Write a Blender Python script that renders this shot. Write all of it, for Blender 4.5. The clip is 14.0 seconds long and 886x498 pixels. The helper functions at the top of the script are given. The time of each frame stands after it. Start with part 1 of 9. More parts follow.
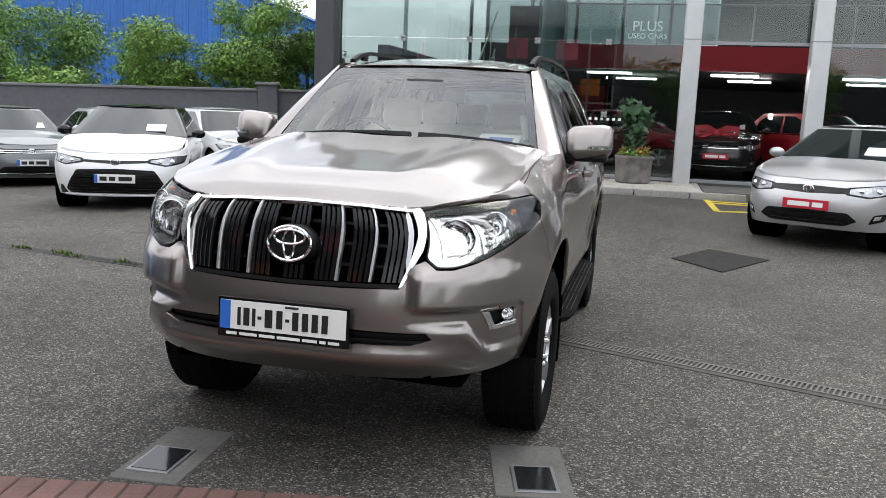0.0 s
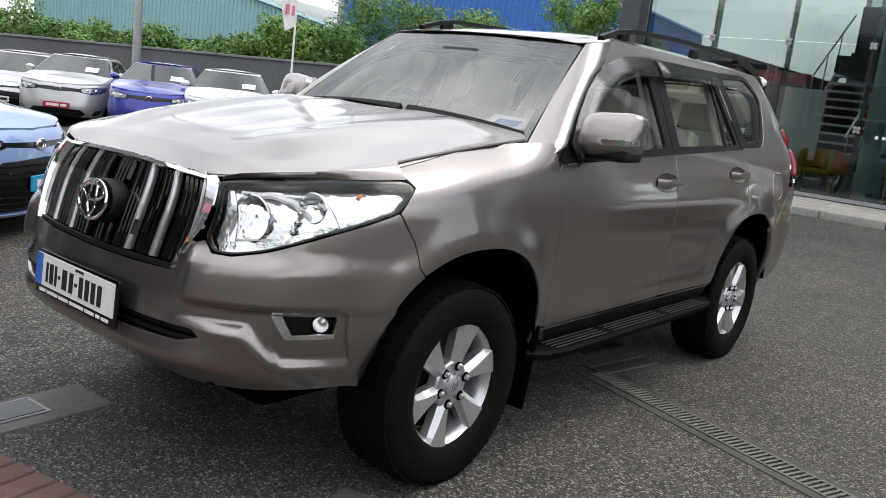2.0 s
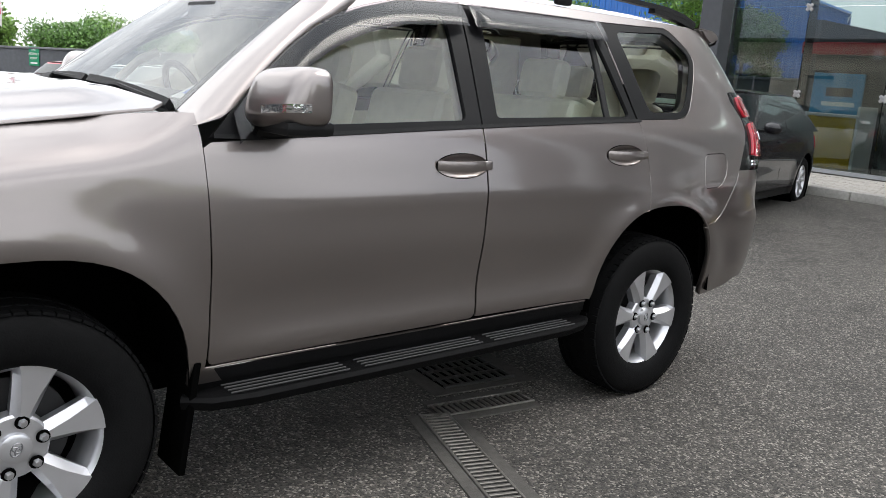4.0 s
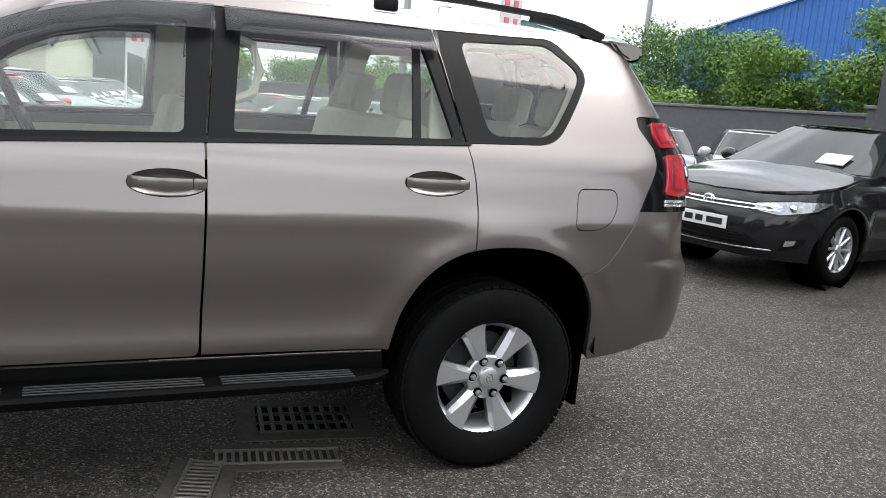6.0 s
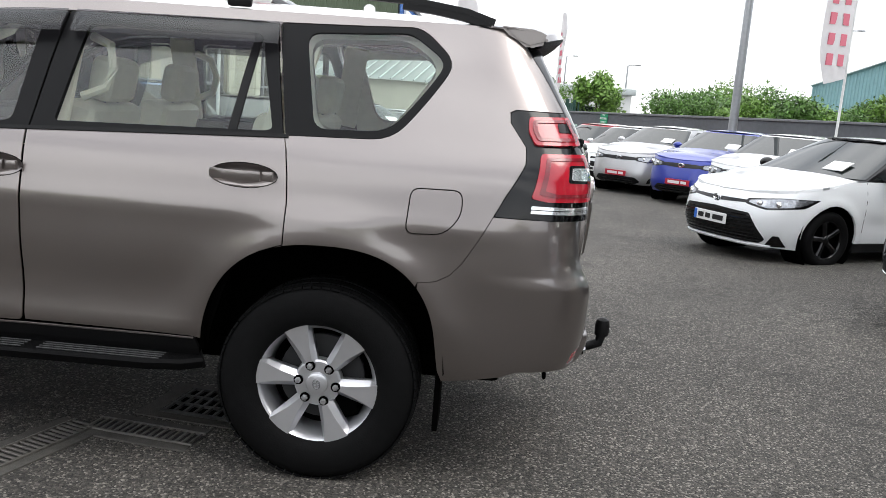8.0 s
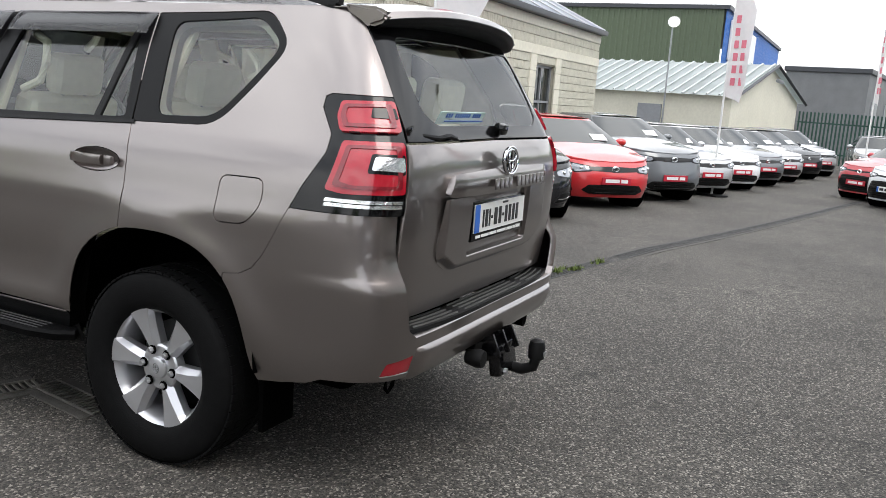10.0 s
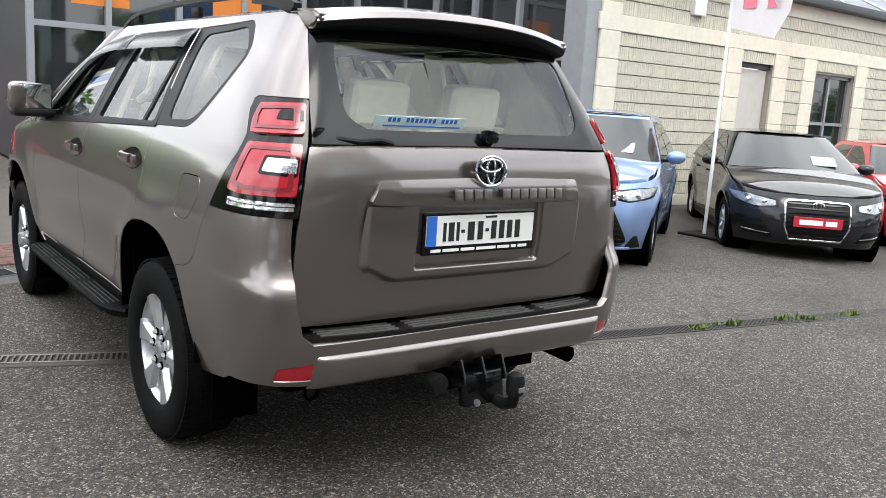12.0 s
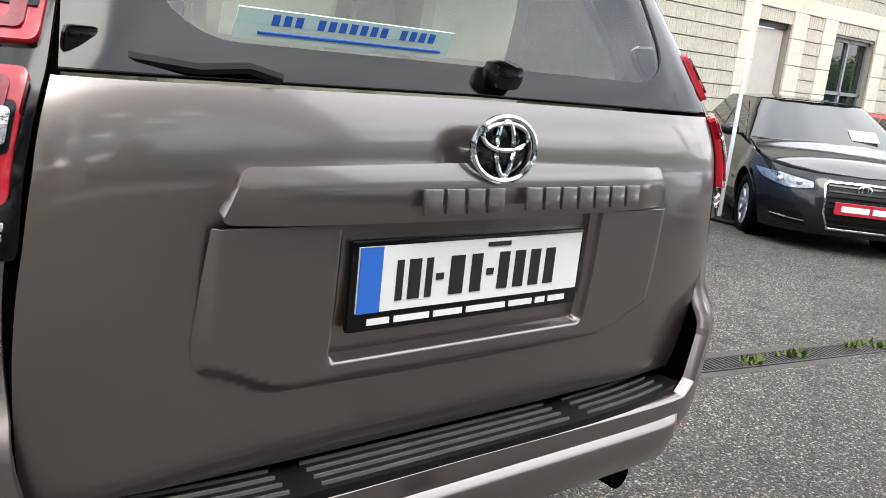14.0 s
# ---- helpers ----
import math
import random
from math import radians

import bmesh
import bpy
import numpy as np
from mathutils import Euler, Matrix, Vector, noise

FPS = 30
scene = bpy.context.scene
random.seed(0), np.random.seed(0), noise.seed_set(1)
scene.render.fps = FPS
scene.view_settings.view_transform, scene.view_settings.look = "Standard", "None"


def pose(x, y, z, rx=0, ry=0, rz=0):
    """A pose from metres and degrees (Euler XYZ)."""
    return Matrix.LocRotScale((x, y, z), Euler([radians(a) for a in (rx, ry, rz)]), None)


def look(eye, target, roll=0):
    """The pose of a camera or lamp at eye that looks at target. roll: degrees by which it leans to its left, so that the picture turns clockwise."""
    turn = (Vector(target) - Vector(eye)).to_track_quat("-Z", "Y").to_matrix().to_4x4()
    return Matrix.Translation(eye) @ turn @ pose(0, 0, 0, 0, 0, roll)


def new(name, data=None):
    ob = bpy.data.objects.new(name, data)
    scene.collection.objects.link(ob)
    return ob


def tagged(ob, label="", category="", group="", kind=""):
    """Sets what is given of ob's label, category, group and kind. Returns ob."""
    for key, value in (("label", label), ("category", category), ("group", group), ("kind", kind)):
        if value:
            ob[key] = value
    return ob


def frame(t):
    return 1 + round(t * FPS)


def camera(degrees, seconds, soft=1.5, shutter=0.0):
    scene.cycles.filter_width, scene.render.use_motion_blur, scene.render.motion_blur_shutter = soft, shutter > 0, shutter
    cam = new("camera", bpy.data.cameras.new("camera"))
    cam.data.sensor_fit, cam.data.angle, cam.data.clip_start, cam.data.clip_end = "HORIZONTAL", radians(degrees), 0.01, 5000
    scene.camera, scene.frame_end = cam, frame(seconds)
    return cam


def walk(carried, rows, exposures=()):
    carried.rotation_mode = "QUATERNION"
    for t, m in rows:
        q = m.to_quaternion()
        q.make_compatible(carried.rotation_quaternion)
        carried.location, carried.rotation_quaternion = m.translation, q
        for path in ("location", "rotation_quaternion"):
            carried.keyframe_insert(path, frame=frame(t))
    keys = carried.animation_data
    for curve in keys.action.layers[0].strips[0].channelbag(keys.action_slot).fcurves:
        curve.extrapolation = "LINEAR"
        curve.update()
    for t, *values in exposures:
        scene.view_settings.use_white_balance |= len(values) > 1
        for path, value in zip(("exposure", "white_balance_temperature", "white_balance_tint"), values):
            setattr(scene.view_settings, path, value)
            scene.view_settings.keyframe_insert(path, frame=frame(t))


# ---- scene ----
cam = camera(55.8, 14.0, 0.65)
PATH = [
    (0, (1.328, -5.291, 1.473), (0.859, -3.373, 1.155), 2.4),
    (0.5, (1.74, -5.029, 1.456), (1.034, -3.183, 1.149), 2.8),
    (1, (2.085, -4.688, 1.444), (1.175, -2.936, 1.122), 4.6),
    (1.5, (2.38, -4.258, 1.445), (1.296, -2.614, 1.092), 6.9),
    (2, (2.661, -3.782, 1.456), (1.439, -2.243, 1.084), 6.8),
    (2.5, (2.836, -3.27, 1.458), (1.482, -1.851, 1.066), 5.8),
    (3, (2.996, -2.802, 1.44), (1.598, -1.428, 1.042), 6.1),
    (3.5, (3.102, -2.33, 1.433), (1.647, -1.019, 1.028), 5.4),
    (4, (3.201, -1.922, 1.446), (1.719, -0.639, 1.046), 4.1),
    (6.5, (3.9, 0.348, 1.496), (2.029, 0.959, 1.143), 5.4),
    (7, (3.994, 0.918, 1.505), (2.062, 1.296, 1.15), 5.1),
    (7.5, (3.97, 1.471, 1.502), (2.008, 1.63, 1.145), 4.7),
    (8, (3.943, 1.988, 1.495), (1.976, 1.893, 1.145), 4.4),
    (8.5, (3.826, 2.486, 1.497), (1.889, 2.124, 1.157), 4.1),
    (9, (3.637, 2.932, 1.51), (1.741, 2.403, 1.155), 4.0),
    (11.5, (2.365, 4.656, 1.485), (1.007, 3.231, 1.135), 3.5),
    (12, (2.015, 4.829, 1.512), (0.826, 3.261, 1.156), 3.7),
    (12.5, (1.668, 4.665, 1.534), (0.528, 3.062, 1.172), 4.7),
    (13, (1.382, 4.362, 1.502), (0.253, 2.765, 1.083), 4.2),
    (13.5, (1.135, 3.967, 1.466), (0.011, 2.376, 1.016), 4.3),
    (14, (0.985, 3.5, 1.398), (-0.251, 1.993, 0.95), 6.1),
]
walk(cam, [(t, look(eye, target, roll)) for t, eye, target, roll in PATH], [(0.0, 0.90), (1.5, 0.78), (2.5, 0.72), (4.0, 1.04), (7.0, 0.96), (9.0, 0.80), (11.5, 1.22), (14.0, 1.44)])

# ---- world, sun, exposure ----
world = bpy.data.worlds.new("overcast_sky")
scene.world = world
world.use_nodes = True
wn, wl = world.node_tree.nodes, world.node_tree.links
wn.clear()
w_out = wn.new("ShaderNodeOutputWorld")
w_bg = wn.new("ShaderNodeBackground")
w_sky = wn.new("ShaderNodeTexSky")
w_sky.sky_type = "NISHITA"
w_sky.sun_disc = False
w_sky.sun_elevation, w_sky.sun_rotation = radians(56), radians(27)
w_tc = wn.new("ShaderNodeTexCoord")
w_map = wn.new("ShaderNodeMapping")
w_map.inputs["Scale"].default_value = (1.0, 1.0, 2.6)
w_noise = wn.new("ShaderNodeTexNoise")
w_noise.inputs["Scale"].default_value = 2.1
w_noise.inputs["Detail"].default_value = 7
w_noise.inputs["Roughness"].default_value = 0.55
w_ramp = wn.new("ShaderNodeValToRGB")
w_ramp.color_ramp.elements[0].position, w_ramp.color_ramp.elements[0].color = 0.34, (4.3, 4.6, 5.1, 1)
w_ramp.color_ramp.elements[1].position, w_ramp.color_ramp.elements[1].color = 0.62, (11.5, 11.6, 11.7, 1)
w_mix = wn.new("ShaderNodeMixRGB")
w_mix.inputs[0].default_value = 0.88
w_bg.inputs["Strength"].default_value = 0.118
wl.new(w_tc.outputs["Generated"], w_map.inputs["Vector"])
wl.new(w_map.outputs[0], w_noise.inputs["Vector"])
wl.new(w_noise.outputs["Fac"], w_ramp.inputs[0])
wl.new(w_sky.outputs[0], w_mix.inputs[1])
wl.new(w_ramp.outputs[0], w_mix.inputs[2])
w_sep = wn.new("ShaderNodeSeparateXYZ")
w_rise = wn.new("ShaderNodeMapRange")
w_rise.inputs["To Min"].default_value, w_rise.inputs["To Max"].default_value = 0.76, 1.42
w_lum = wn.new("ShaderNodeMixRGB")
w_lum.blend_type, w_lum.inputs[0].default_value = "MULTIPLY", 1.0
wl.new(w_tc.outputs["Generated"], w_sep.inputs[0])
wl.new(w_sep.outputs["Z"], w_rise.inputs["Value"])
wl.new(w_mix.outputs[0], w_lum.inputs[1])
wl.new(w_rise.outputs[0], w_lum.inputs[2])
wl.new(w_lum.outputs[0], w_bg.inputs["Color"])
wl.new(w_bg.outputs[0], w_out.inputs["Surface"])

sun_data = bpy.data.lights.new("sun", "SUN")
sun_data.energy, sun_data.angle, sun_data.color = 0.65, radians(28), (1.0, 0.96, 0.9)
sun = new("sun", sun_data)
sun.matrix_world = look((6, 12, 20), (0, 0, 0))


# ---- materials ----
def nodes_of(mat):
    return mat.node_tree.nodes, mat.node_tree.links


def material(name, color, rough=0.5, metal=0.0, coat=0.0, vary=0.0, scale=20.0, bump=0.0, bump_scale=200.0, spec=0.5, island=0.0, coat_rough=0.03):
    """Principled surface with colour varied by noise at two scales and a fine relief."""
    mat = bpy.data.materials.new(name)
    mat.use_nodes = True
    n, l = nodes_of(mat)
    b = n["Principled BSDF"]
    b.inputs["Base Color"].default_value = (*color, 1)
    b.inputs["Roughness"].default_value = rough
    b.inputs["Metallic"].default_value = metal
    b.inputs["Coat Weight"].default_value = coat
    b.inputs["Coat Roughness"].default_value = coat_rough
    b.inputs["Specular IOR Level"].default_value = spec
    tc = n.new("ShaderNodeTexCoord")
    if vary or island:
        col = None
        if vary:
            a = n.new("ShaderNodeTexNoise")
            a.inputs["Scale"].default_value, a.inputs["Detail"].default_value = scale, 6
            c = n.new("ShaderNodeTexNoise")
            c.inputs["Scale"].default_value, c.inputs["Detail"].default_value = scale * 0.09, 4
            l.new(tc.outputs["Object"], a.inputs["Vector"])
            l.new(tc.outputs["Object"], c.inputs["Vector"])
            add = n.new("ShaderNodeMath")
            add.operation = "ADD"
            l.new(a.outputs["Fac"], add.inputs[0])
            l.new(c.outputs["Fac"], add.inputs[1])
            col = add.outputs[0]
        else:
            val = n.new("ShaderNodeValue")
            val.outputs[0].default_value = 1.0
            col = val.outputs[0]
        if island:
            oi = n.new("ShaderNodeObjectInfo")
            mm = n.new("ShaderNodeMath")
            mm.operation = "MULTIPLY_ADD"
            mm.inputs[1].default_value = island
            l.new(oi.outputs["Random"], mm.inputs[0])
            l.new(col, mm.inputs[2])
            col = mm.outputs[0]
        mr = n.new("ShaderNodeMapRange")
        mr.inputs["From Min"].default_value, mr.inputs["From Max"].default_value = 0.6, 1.4 + island
        mr.inputs["To Min"].default_value, mr.inputs["To Max"].default_value = 1 - max(vary, island), 1 + max(vary, island)
        l.new(col, mr.inputs["Value"])
        mx = n.new("ShaderNodeMixRGB")
        mx.blend_type, mx.inputs[0].default_value = "MULTIPLY", 1.0
        mx.inputs[1].default_value = (*color, 1)
        l.new(mr.outputs[0], mx.inputs[2])
        l.new(mx.outputs[0], b.inputs["Base Color"])
    if bump:
        d = n.new("ShaderNodeTexNoise")
        d.inputs["Scale"].default_value, d.inputs["Detail"].default_value = bump_scale, 3
        l.new(tc.outputs["Object"], d.inputs["Vector"])
        bp = n.new("ShaderNodeBump")
        bp.inputs["Strength"].default_value, bp.inputs["Distance"].default_value = bump, 0.004
        l.new(d.outputs["Fac"], bp.inputs["Height"])
        l.new(bp.outputs["Normal"], b.inputs["Normal"])
    return mat


def glass(name, color, rough=0.0, density=0.15, ior=1.85):
    """Thin pane: clear transmission mixed with a Fresnel reflection."""
    mat = bpy.data.materials.new(name)
    mat.use_nodes = True
    n, l = nodes_of(mat)
    n.remove(n["Principled BSDF"])
    tr = n.new("ShaderNodeBsdfTransparent")
    tr.inputs[0].default_value = (*[c * (1 - density) for c in color], 1)
    gl = n.new("ShaderNodeBsdfGlossy")
    gl.inputs["Roughness"].default_value = rough
    fr = n.new("ShaderNodeFresnel")
    fr.inputs[0].default_value = ior
    mx = n.new("ShaderNodeMixShader")
    l.new(fr.outputs[0], mx.inputs[0])
    l.new(tr.outputs[0], mx.inputs[1])
    l.new(gl.outputs[0], mx.inputs[2])
    l.new(mx.outputs[0], n["Material Output"].inputs["Surface"])
    return mat


def lamp_glow(name, color, strength):
    mat = bpy.data.materials.new(name)
    mat.use_nodes = True
    b = mat.node_tree.nodes["Principled BSDF"]
    b.inputs["Base Color"].default_value = (*color, 1)
    b.inputs["Emission Color"].default_value = (*color, 1)
    b.inputs["Emission Strength"].default_value = strength
    return mat


def car_paint(name, color, metal=0.35, rough=0.38):
    """Clear-coated paint with a fine flake sparkle and road dust."""
    mat = material(name, color, rough, metal, coat=1.0, coat_rough=0.02)
    n, l = nodes_of(mat)
    b = n["Principled BSDF"]
    tc = n["Texture Coordinate"]
    fl = n.new("ShaderNodeTexVoronoi")
    fl.inputs["Scale"].default_value = 900
    l.new(tc.outputs["Object"], fl.inputs["Vector"])
    mr = n.new("ShaderNodeMapRange")
    mr.inputs["To Min"].default_value, mr.inputs["To Max"].default_value = 1.16, 0.86
    mr.inputs["From Max"].default_value = 0.9
    l.new(fl.outputs["Distance"], mr.inputs["Value"])
    mx = n.new("ShaderNodeMixRGB")
    mx.blend_type, mx.inputs[0].default_value = "MULTIPLY", 1.0
    mx.inputs[1].default_value = (*color, 1)
    l.new(mr.outputs[0], mx.inputs[2])
    l.new(mx.outputs[0], b.inputs["Base Color"])
    du = n.new("ShaderNodeTexNoise")
    du.inputs["Scale"].default_value, du.inputs["Detail"].default_value = 3.0, 8
    l.new(tc.outputs["Object"], du.inputs["Vector"])
    dr = n.new("ShaderNodeMapRange")
    dr.inputs["To Min"].default_value, dr.inputs["To Max"].default_value = 0.03, 0.11
    l.new(du.outputs["Fac"], dr.inputs["Value"])
    l.new(dr.outputs[0], b.inputs["Coat Roughness"])
    return mat


M = {}
M["paint"] = car_paint("bronze_grey_paint", (0.236, 0.207, 0.196), 0.94, 0.33)
M["paint"].node_tree.nodes["Principled BSDF"].inputs["Coat IOR"].default_value = 1.75
M["black_gloss"] = material("gloss_black_plastic", (0.003, 0.003, 0.0034), 0.10, spec=0.4)
M["black"] = material("matt_black_plastic", (0.0055, 0.0055, 0.0058), 0.5, spec=0.2, vary=0.25, scale=40, bump=0.25, bump_scale=500)
M["step"] = material("black_step_plastic", (0.004, 0.004, 0.0043), 0.6, spec=0.06, vary=0.2, scale=40, bump=0.25, bump_scale=400)
M["frit"] = material("black_window_border", (0.0045, 0.0045, 0.005), 0.42, spec=0.14, vary=0.1, scale=8)
# almost no albedo: the deep shade of recesses and underside is in this colour
M["dark"] = material("deep_shade_black", (0.0012, 0.0012, 0.0012), 0.9, spec=0.02)
M["rubber"] = material("tyre_rubber", (0.0048, 0.0048, 0.005), 0.7, spec=0.08, vary=0.35, scale=30, bump=0.35, bump_scale=160)
M["alloy"] = material("silver_alloy", (0.58, 0.58, 0.60), 0.28, 0.75, coat=0.5, vary=0.06, scale=15)
M["alloy_dark"] = material("shadow_alloy", (0.20, 0.20, 0.21), 0.4, 0.6)
M["chrome"] = material("chrome", (0.82, 0.83, 0.85), 0.06, 1.0)
M["satin"] = material("satin_silver", (0.5, 0.5, 0.51), 0.3, 0.8)
M["steel"] = material("brushed_steel", (0.45, 0.45, 0.46), 0.4, 0.9, vary=0.15, scale=60)
M["glass"] = glass("car_window_glass", (0.92, 0.98, 0.94), 0.0, 0.03, 1.75)
M["glass_tint"] = glass("rear_window_glass", (0.90, 0.97, 0.92), 0.0, 0.04, 1.72)
M["screen_glass"] = glass("windscreen_glass", (0.90, 0.96, 0.94), 0.0, 0.04, 2.3)
M["acrylic"] = glass("smoked_acrylic", (0.42, 0.40, 0.44), 0.16, 0.15, 1.5)
M["lens"] = glass("clear_lens", (1, 1, 1), 0.0, 0.02, 1.4)
M["reflector"] = material("lamp_reflector", (0.90, 0.91, 0.92), 0.12, 0.9, bump=0.4, bump_scale=55)
M["bowl"] = material("bright_lamp_bowl", (0.80, 0.81, 0.82), 0.07, 1.0, bump=0.8, bump_scale=38)
# rib colours, paler than the black tread
M["tread_edge"] = material("pale_tread_edge", (0.085, 0.083, 0.08), 0.5, vary=0.3, scale=40)
M["rib"] = material("grey_rib_plastic", (0.045, 0.045, 0.046), 0.5, spec=0.2)
M["lens_inner"] = material("deep_red_lens", (0.20, 0.004, 0.012), 0.10, coat=0.8, vary=0.2, scale=60, bump=0.3, bump_scale=120)
M["red_lens"] = material("red_lamp_lens", (0.40, 0.007, 0.020), 0.10, coat=0.8, vary=0.15, scale=30, bump=0.12, bump_scale=90)
M["amber"] = material("amber_lens", (0.75, 0.25, 0.05), 0.2, coat=0.8)
M["cream"] = material("cream_leather", (0.78, 0.74, 0.63), 0.5, vary=0.1, scale=25, bump=0.2, bump_scale=300)
M["dash"] = material("dark_dashboard", (0.05, 0.05, 0.052), 0.6, vary=0.15, scale=30)
M["plate"] = material("number_plate_white", (0.78, 0.78, 0.76), 0.35)
M["plate_blue"] = material("plate_blue_band", (0.03, 0.14, 0.55), 0.35)
M["ink"] = material("black_ink", (0.012, 0.012, 0.012), 0.5)
M["white"] = material("white_print", (0.8, 0.8, 0.79), 0.5, vary=0.03, scale=10)
M["red_plate"] = material("red_sales_plate", (0.45, 0.02, 0.04), 0.35)
M["blue_plate"] = material("blue_sales_plate", (0.03, 0.30, 0.55), 0.35)


# ---- building helpers ----
from mathutils.geometry import delaunay_2d_cdt


def thing(name, label, category, group="", at=None):
    ob = new(name)
    ob.empty_display_size = 0.1
    if at is not None:
        ob.matrix_basis = at
    return tagged(ob, label, category, group)


def mesh_part(name, verts, faces, mat, parent=None, label="", smooth=False, normals=None):
    me = bpy.data.meshes.new(name)
    me.from_pydata([tuple(map(float, v)) for v in verts], [], [tuple(map(int, f)) for f in faces])
    me.materials.append(mat)
    if smooth:
        me.polygons.foreach_set("use_smooth", [True] * len(me.polygons))
    if normals is not None:
        me.normals_split_custom_set_from_vertices([tuple(map(float, v)) for v in normals])
    me.update()
    ob = new(name, me)
    ob.parent = parent
    if label:
        tagged(ob, label)
    return ob


def part(name, bm, mat, parent=None, label="", smooth=True, angle=35):
    me = bpy.data.meshes.new(name)
    bm.normal_update()
    if smooth:
        lim = radians(angle)
        for f in bm.faces:
            f.smooth = True
        for e in bm.edges:
            if len(e.link_faces) == 2 and e.calc_face_angle(0) > lim:
                e.smooth = False
    bm.to_mesh(me)
    bm.free()
    me.materials.append(mat)
    ob = new(name, me)
    ob.parent = parent
    if label:
        tagged(ob, label)
    return ob


def add_box(bm, c, size, rot=None, bevel=0.0, segs=2):
    m = Matrix.Translation(c) @ (rot if rot is not None else Matrix()) @ Matrix.Diagonal((*size, 1))
    vs = bmesh.ops.create_cube(bm, size=1, matrix=m)["verts"]
    if bevel:
        es = list({e for v in vs for e in v.link_edges})
        bmesh.ops.bevel(bm, geom=es, offset=bevel, segments=segs, affect="EDGES", profile=0.6)
    return bm


def box_bm(c, size, rot=None, bevel=0.0, segs=2):
    return add_box(bmesh.new(), c, size, rot, bevel, segs)


def add_cyl(bm, a, b, r0, r1=None, segs=16, caps=True):
    a, b = Vector(a), Vector(b)
    d = b - a
    m = Matrix.Translation((a + b) / 2) @ d.to_track_quat("Z", "Y").to_matrix().to_4x4()
    bmesh.ops.create_cone(bm, cap_ends=caps, segments=segs, radius1=r0, radius2=r0 if r1 is None else r1, depth=d.length, matrix=m)
    return bm


def add_lathe(bm, profile, axis_m, segs=32):
    """Rings of (radius, height) turned about z, laid by axis_m."""
    rings = []
    for r, h in profile:
        if r < 1e-5:
            rings.append([bm.verts.new(axis_m @ Vector((0, 0, h)))])
        else:
            rings.append([bm.verts.new(axis_m @ Vector((r * math.cos(2 * math.pi * i / segs), r * math.sin(2 * math.pi * i / segs), h))) for i in range(segs)])
    for a, b in zip(rings, rings[1:]):
        for i in range(segs):
            j = (i + 1) % segs
            vs = [a[i % len(a)], a[j % len(a)], b[j % len(b)], b[i % len(b)]]
            vs = list(dict.fromkeys(vs))
            if len(vs) > 2:
                bm.faces.new(vs)
    return bm


def tube(bm, pts, r, segs=8):
    """A round bar along points."""
    pts = [Vector(p) for p in pts]
    rings = []
    for i, p in enumerate(pts):
        d = (pts[min(i + 1, len(pts) - 1)] - pts[max(i - 1, 0)]).normalized()
        q = d.to_track_quat("Z", "Y")
        rr = r[i] if isinstance(r, (list, tuple)) else r
        rings.append([bm.verts.new(p + q @ Vector((rr * math.cos(2 * math.pi * k / segs), rr * math.sin(2 * math.pi * k / segs), 0))) for k in range(segs)])
    for a, b in zip(rings, rings[1:]):
        for k in range(segs):
            bm.faces.new((a[k], a[(k + 1) % segs], b[(k + 1) % segs], b[k]))
    bm.faces.new(rings[0][::-1])
    bm.faces.new(rings[-1])
    return bm


def sweep(bm, pts, shape, up=(0, 0, 1), flip=False):
    """A cross-section (list of side, up offsets) carried along points."""
    pts = [Vector(p) for p in pts]
    rings = []
    for i, p in enumerate(pts):
        d = (pts[min(i + 1, len(pts) - 1)] - pts[max(i - 1, 0)]).normalized()
        side = d.cross(Vector(up)).normalized()
        u = side.cross(d)
        rings.append([bm.verts.new(p + side * a + u * b) for a, b in shape])
    n = len(shape)
    for a, b in zip(rings, rings[1:]):
        for k in range(n):
            bm.faces.new((a[k], a[(k + 1) % n], b[(k + 1) % n], b[k]))
    bm.faces.new(rings[0][::-1])
    bm.faces.new(rings[-1])
    bmesh.ops.recalc_face_normals(bm, faces=bm.faces)
    return bm


def hermite(xs, ys):
    """A smooth curve through a few stations: monotone between them, then eased so that its bend does not jump."""
    xs, ys = np.array(xs, float), np.array(ys, float)
    h, d = np.diff(xs), np.diff(ys) / np.diff(xs)
    m = np.r_[d[0], np.where(d[:-1] * d[1:] > 0, 2 * d[:-1] * d[1:] / (d[:-1] + d[1:] + 1e-12), 0), d[-1]]
    ease = 0.42 * float(np.median(h))
    step = min(ease / 12, (xs[-1] - xs[0]) / 400)
    pad = int(3 * ease / step) + 1
    x = xs[0] + step * np.arange(-pad, int((xs[-1] - xs[0]) / step) + pad + 2)
    i = np.clip(np.searchsorted(xs, x) - 1, 0, len(h) - 1)
    t = np.clip((x - xs[i]) / h[i], 0, 1)
    y = (1 + 2 * t) * (1 - t) ** 2 * ys[i] + t * (1 - t) ** 2 * h[i] * m[i] + t * t * (3 - 2 * t) * ys[i + 1] + t * t * (t - 1) * h[i] * m[i + 1]
    y = y + np.where(x < xs[0], (x - xs[0]) * m[0], np.where(x > xs[-1], (x - xs[-1]) * m[-1], 0))
    k = np.exp(-0.5 * (np.arange(-pad, pad + 1) * step / ease) ** 2)
    eased = np.convolve(y, k / k.sum(), "valid")
    xe = x[pad:-pad]

    def f(q):
        return np.interp(np.asarray(q, float), xe, eased)
    return f


def smoothstep(a, b, x):
    t = np.clip((np.asarray(x, float) - a) / (b - a), 0, 1)
    return t * t * (3 - 2 * t)


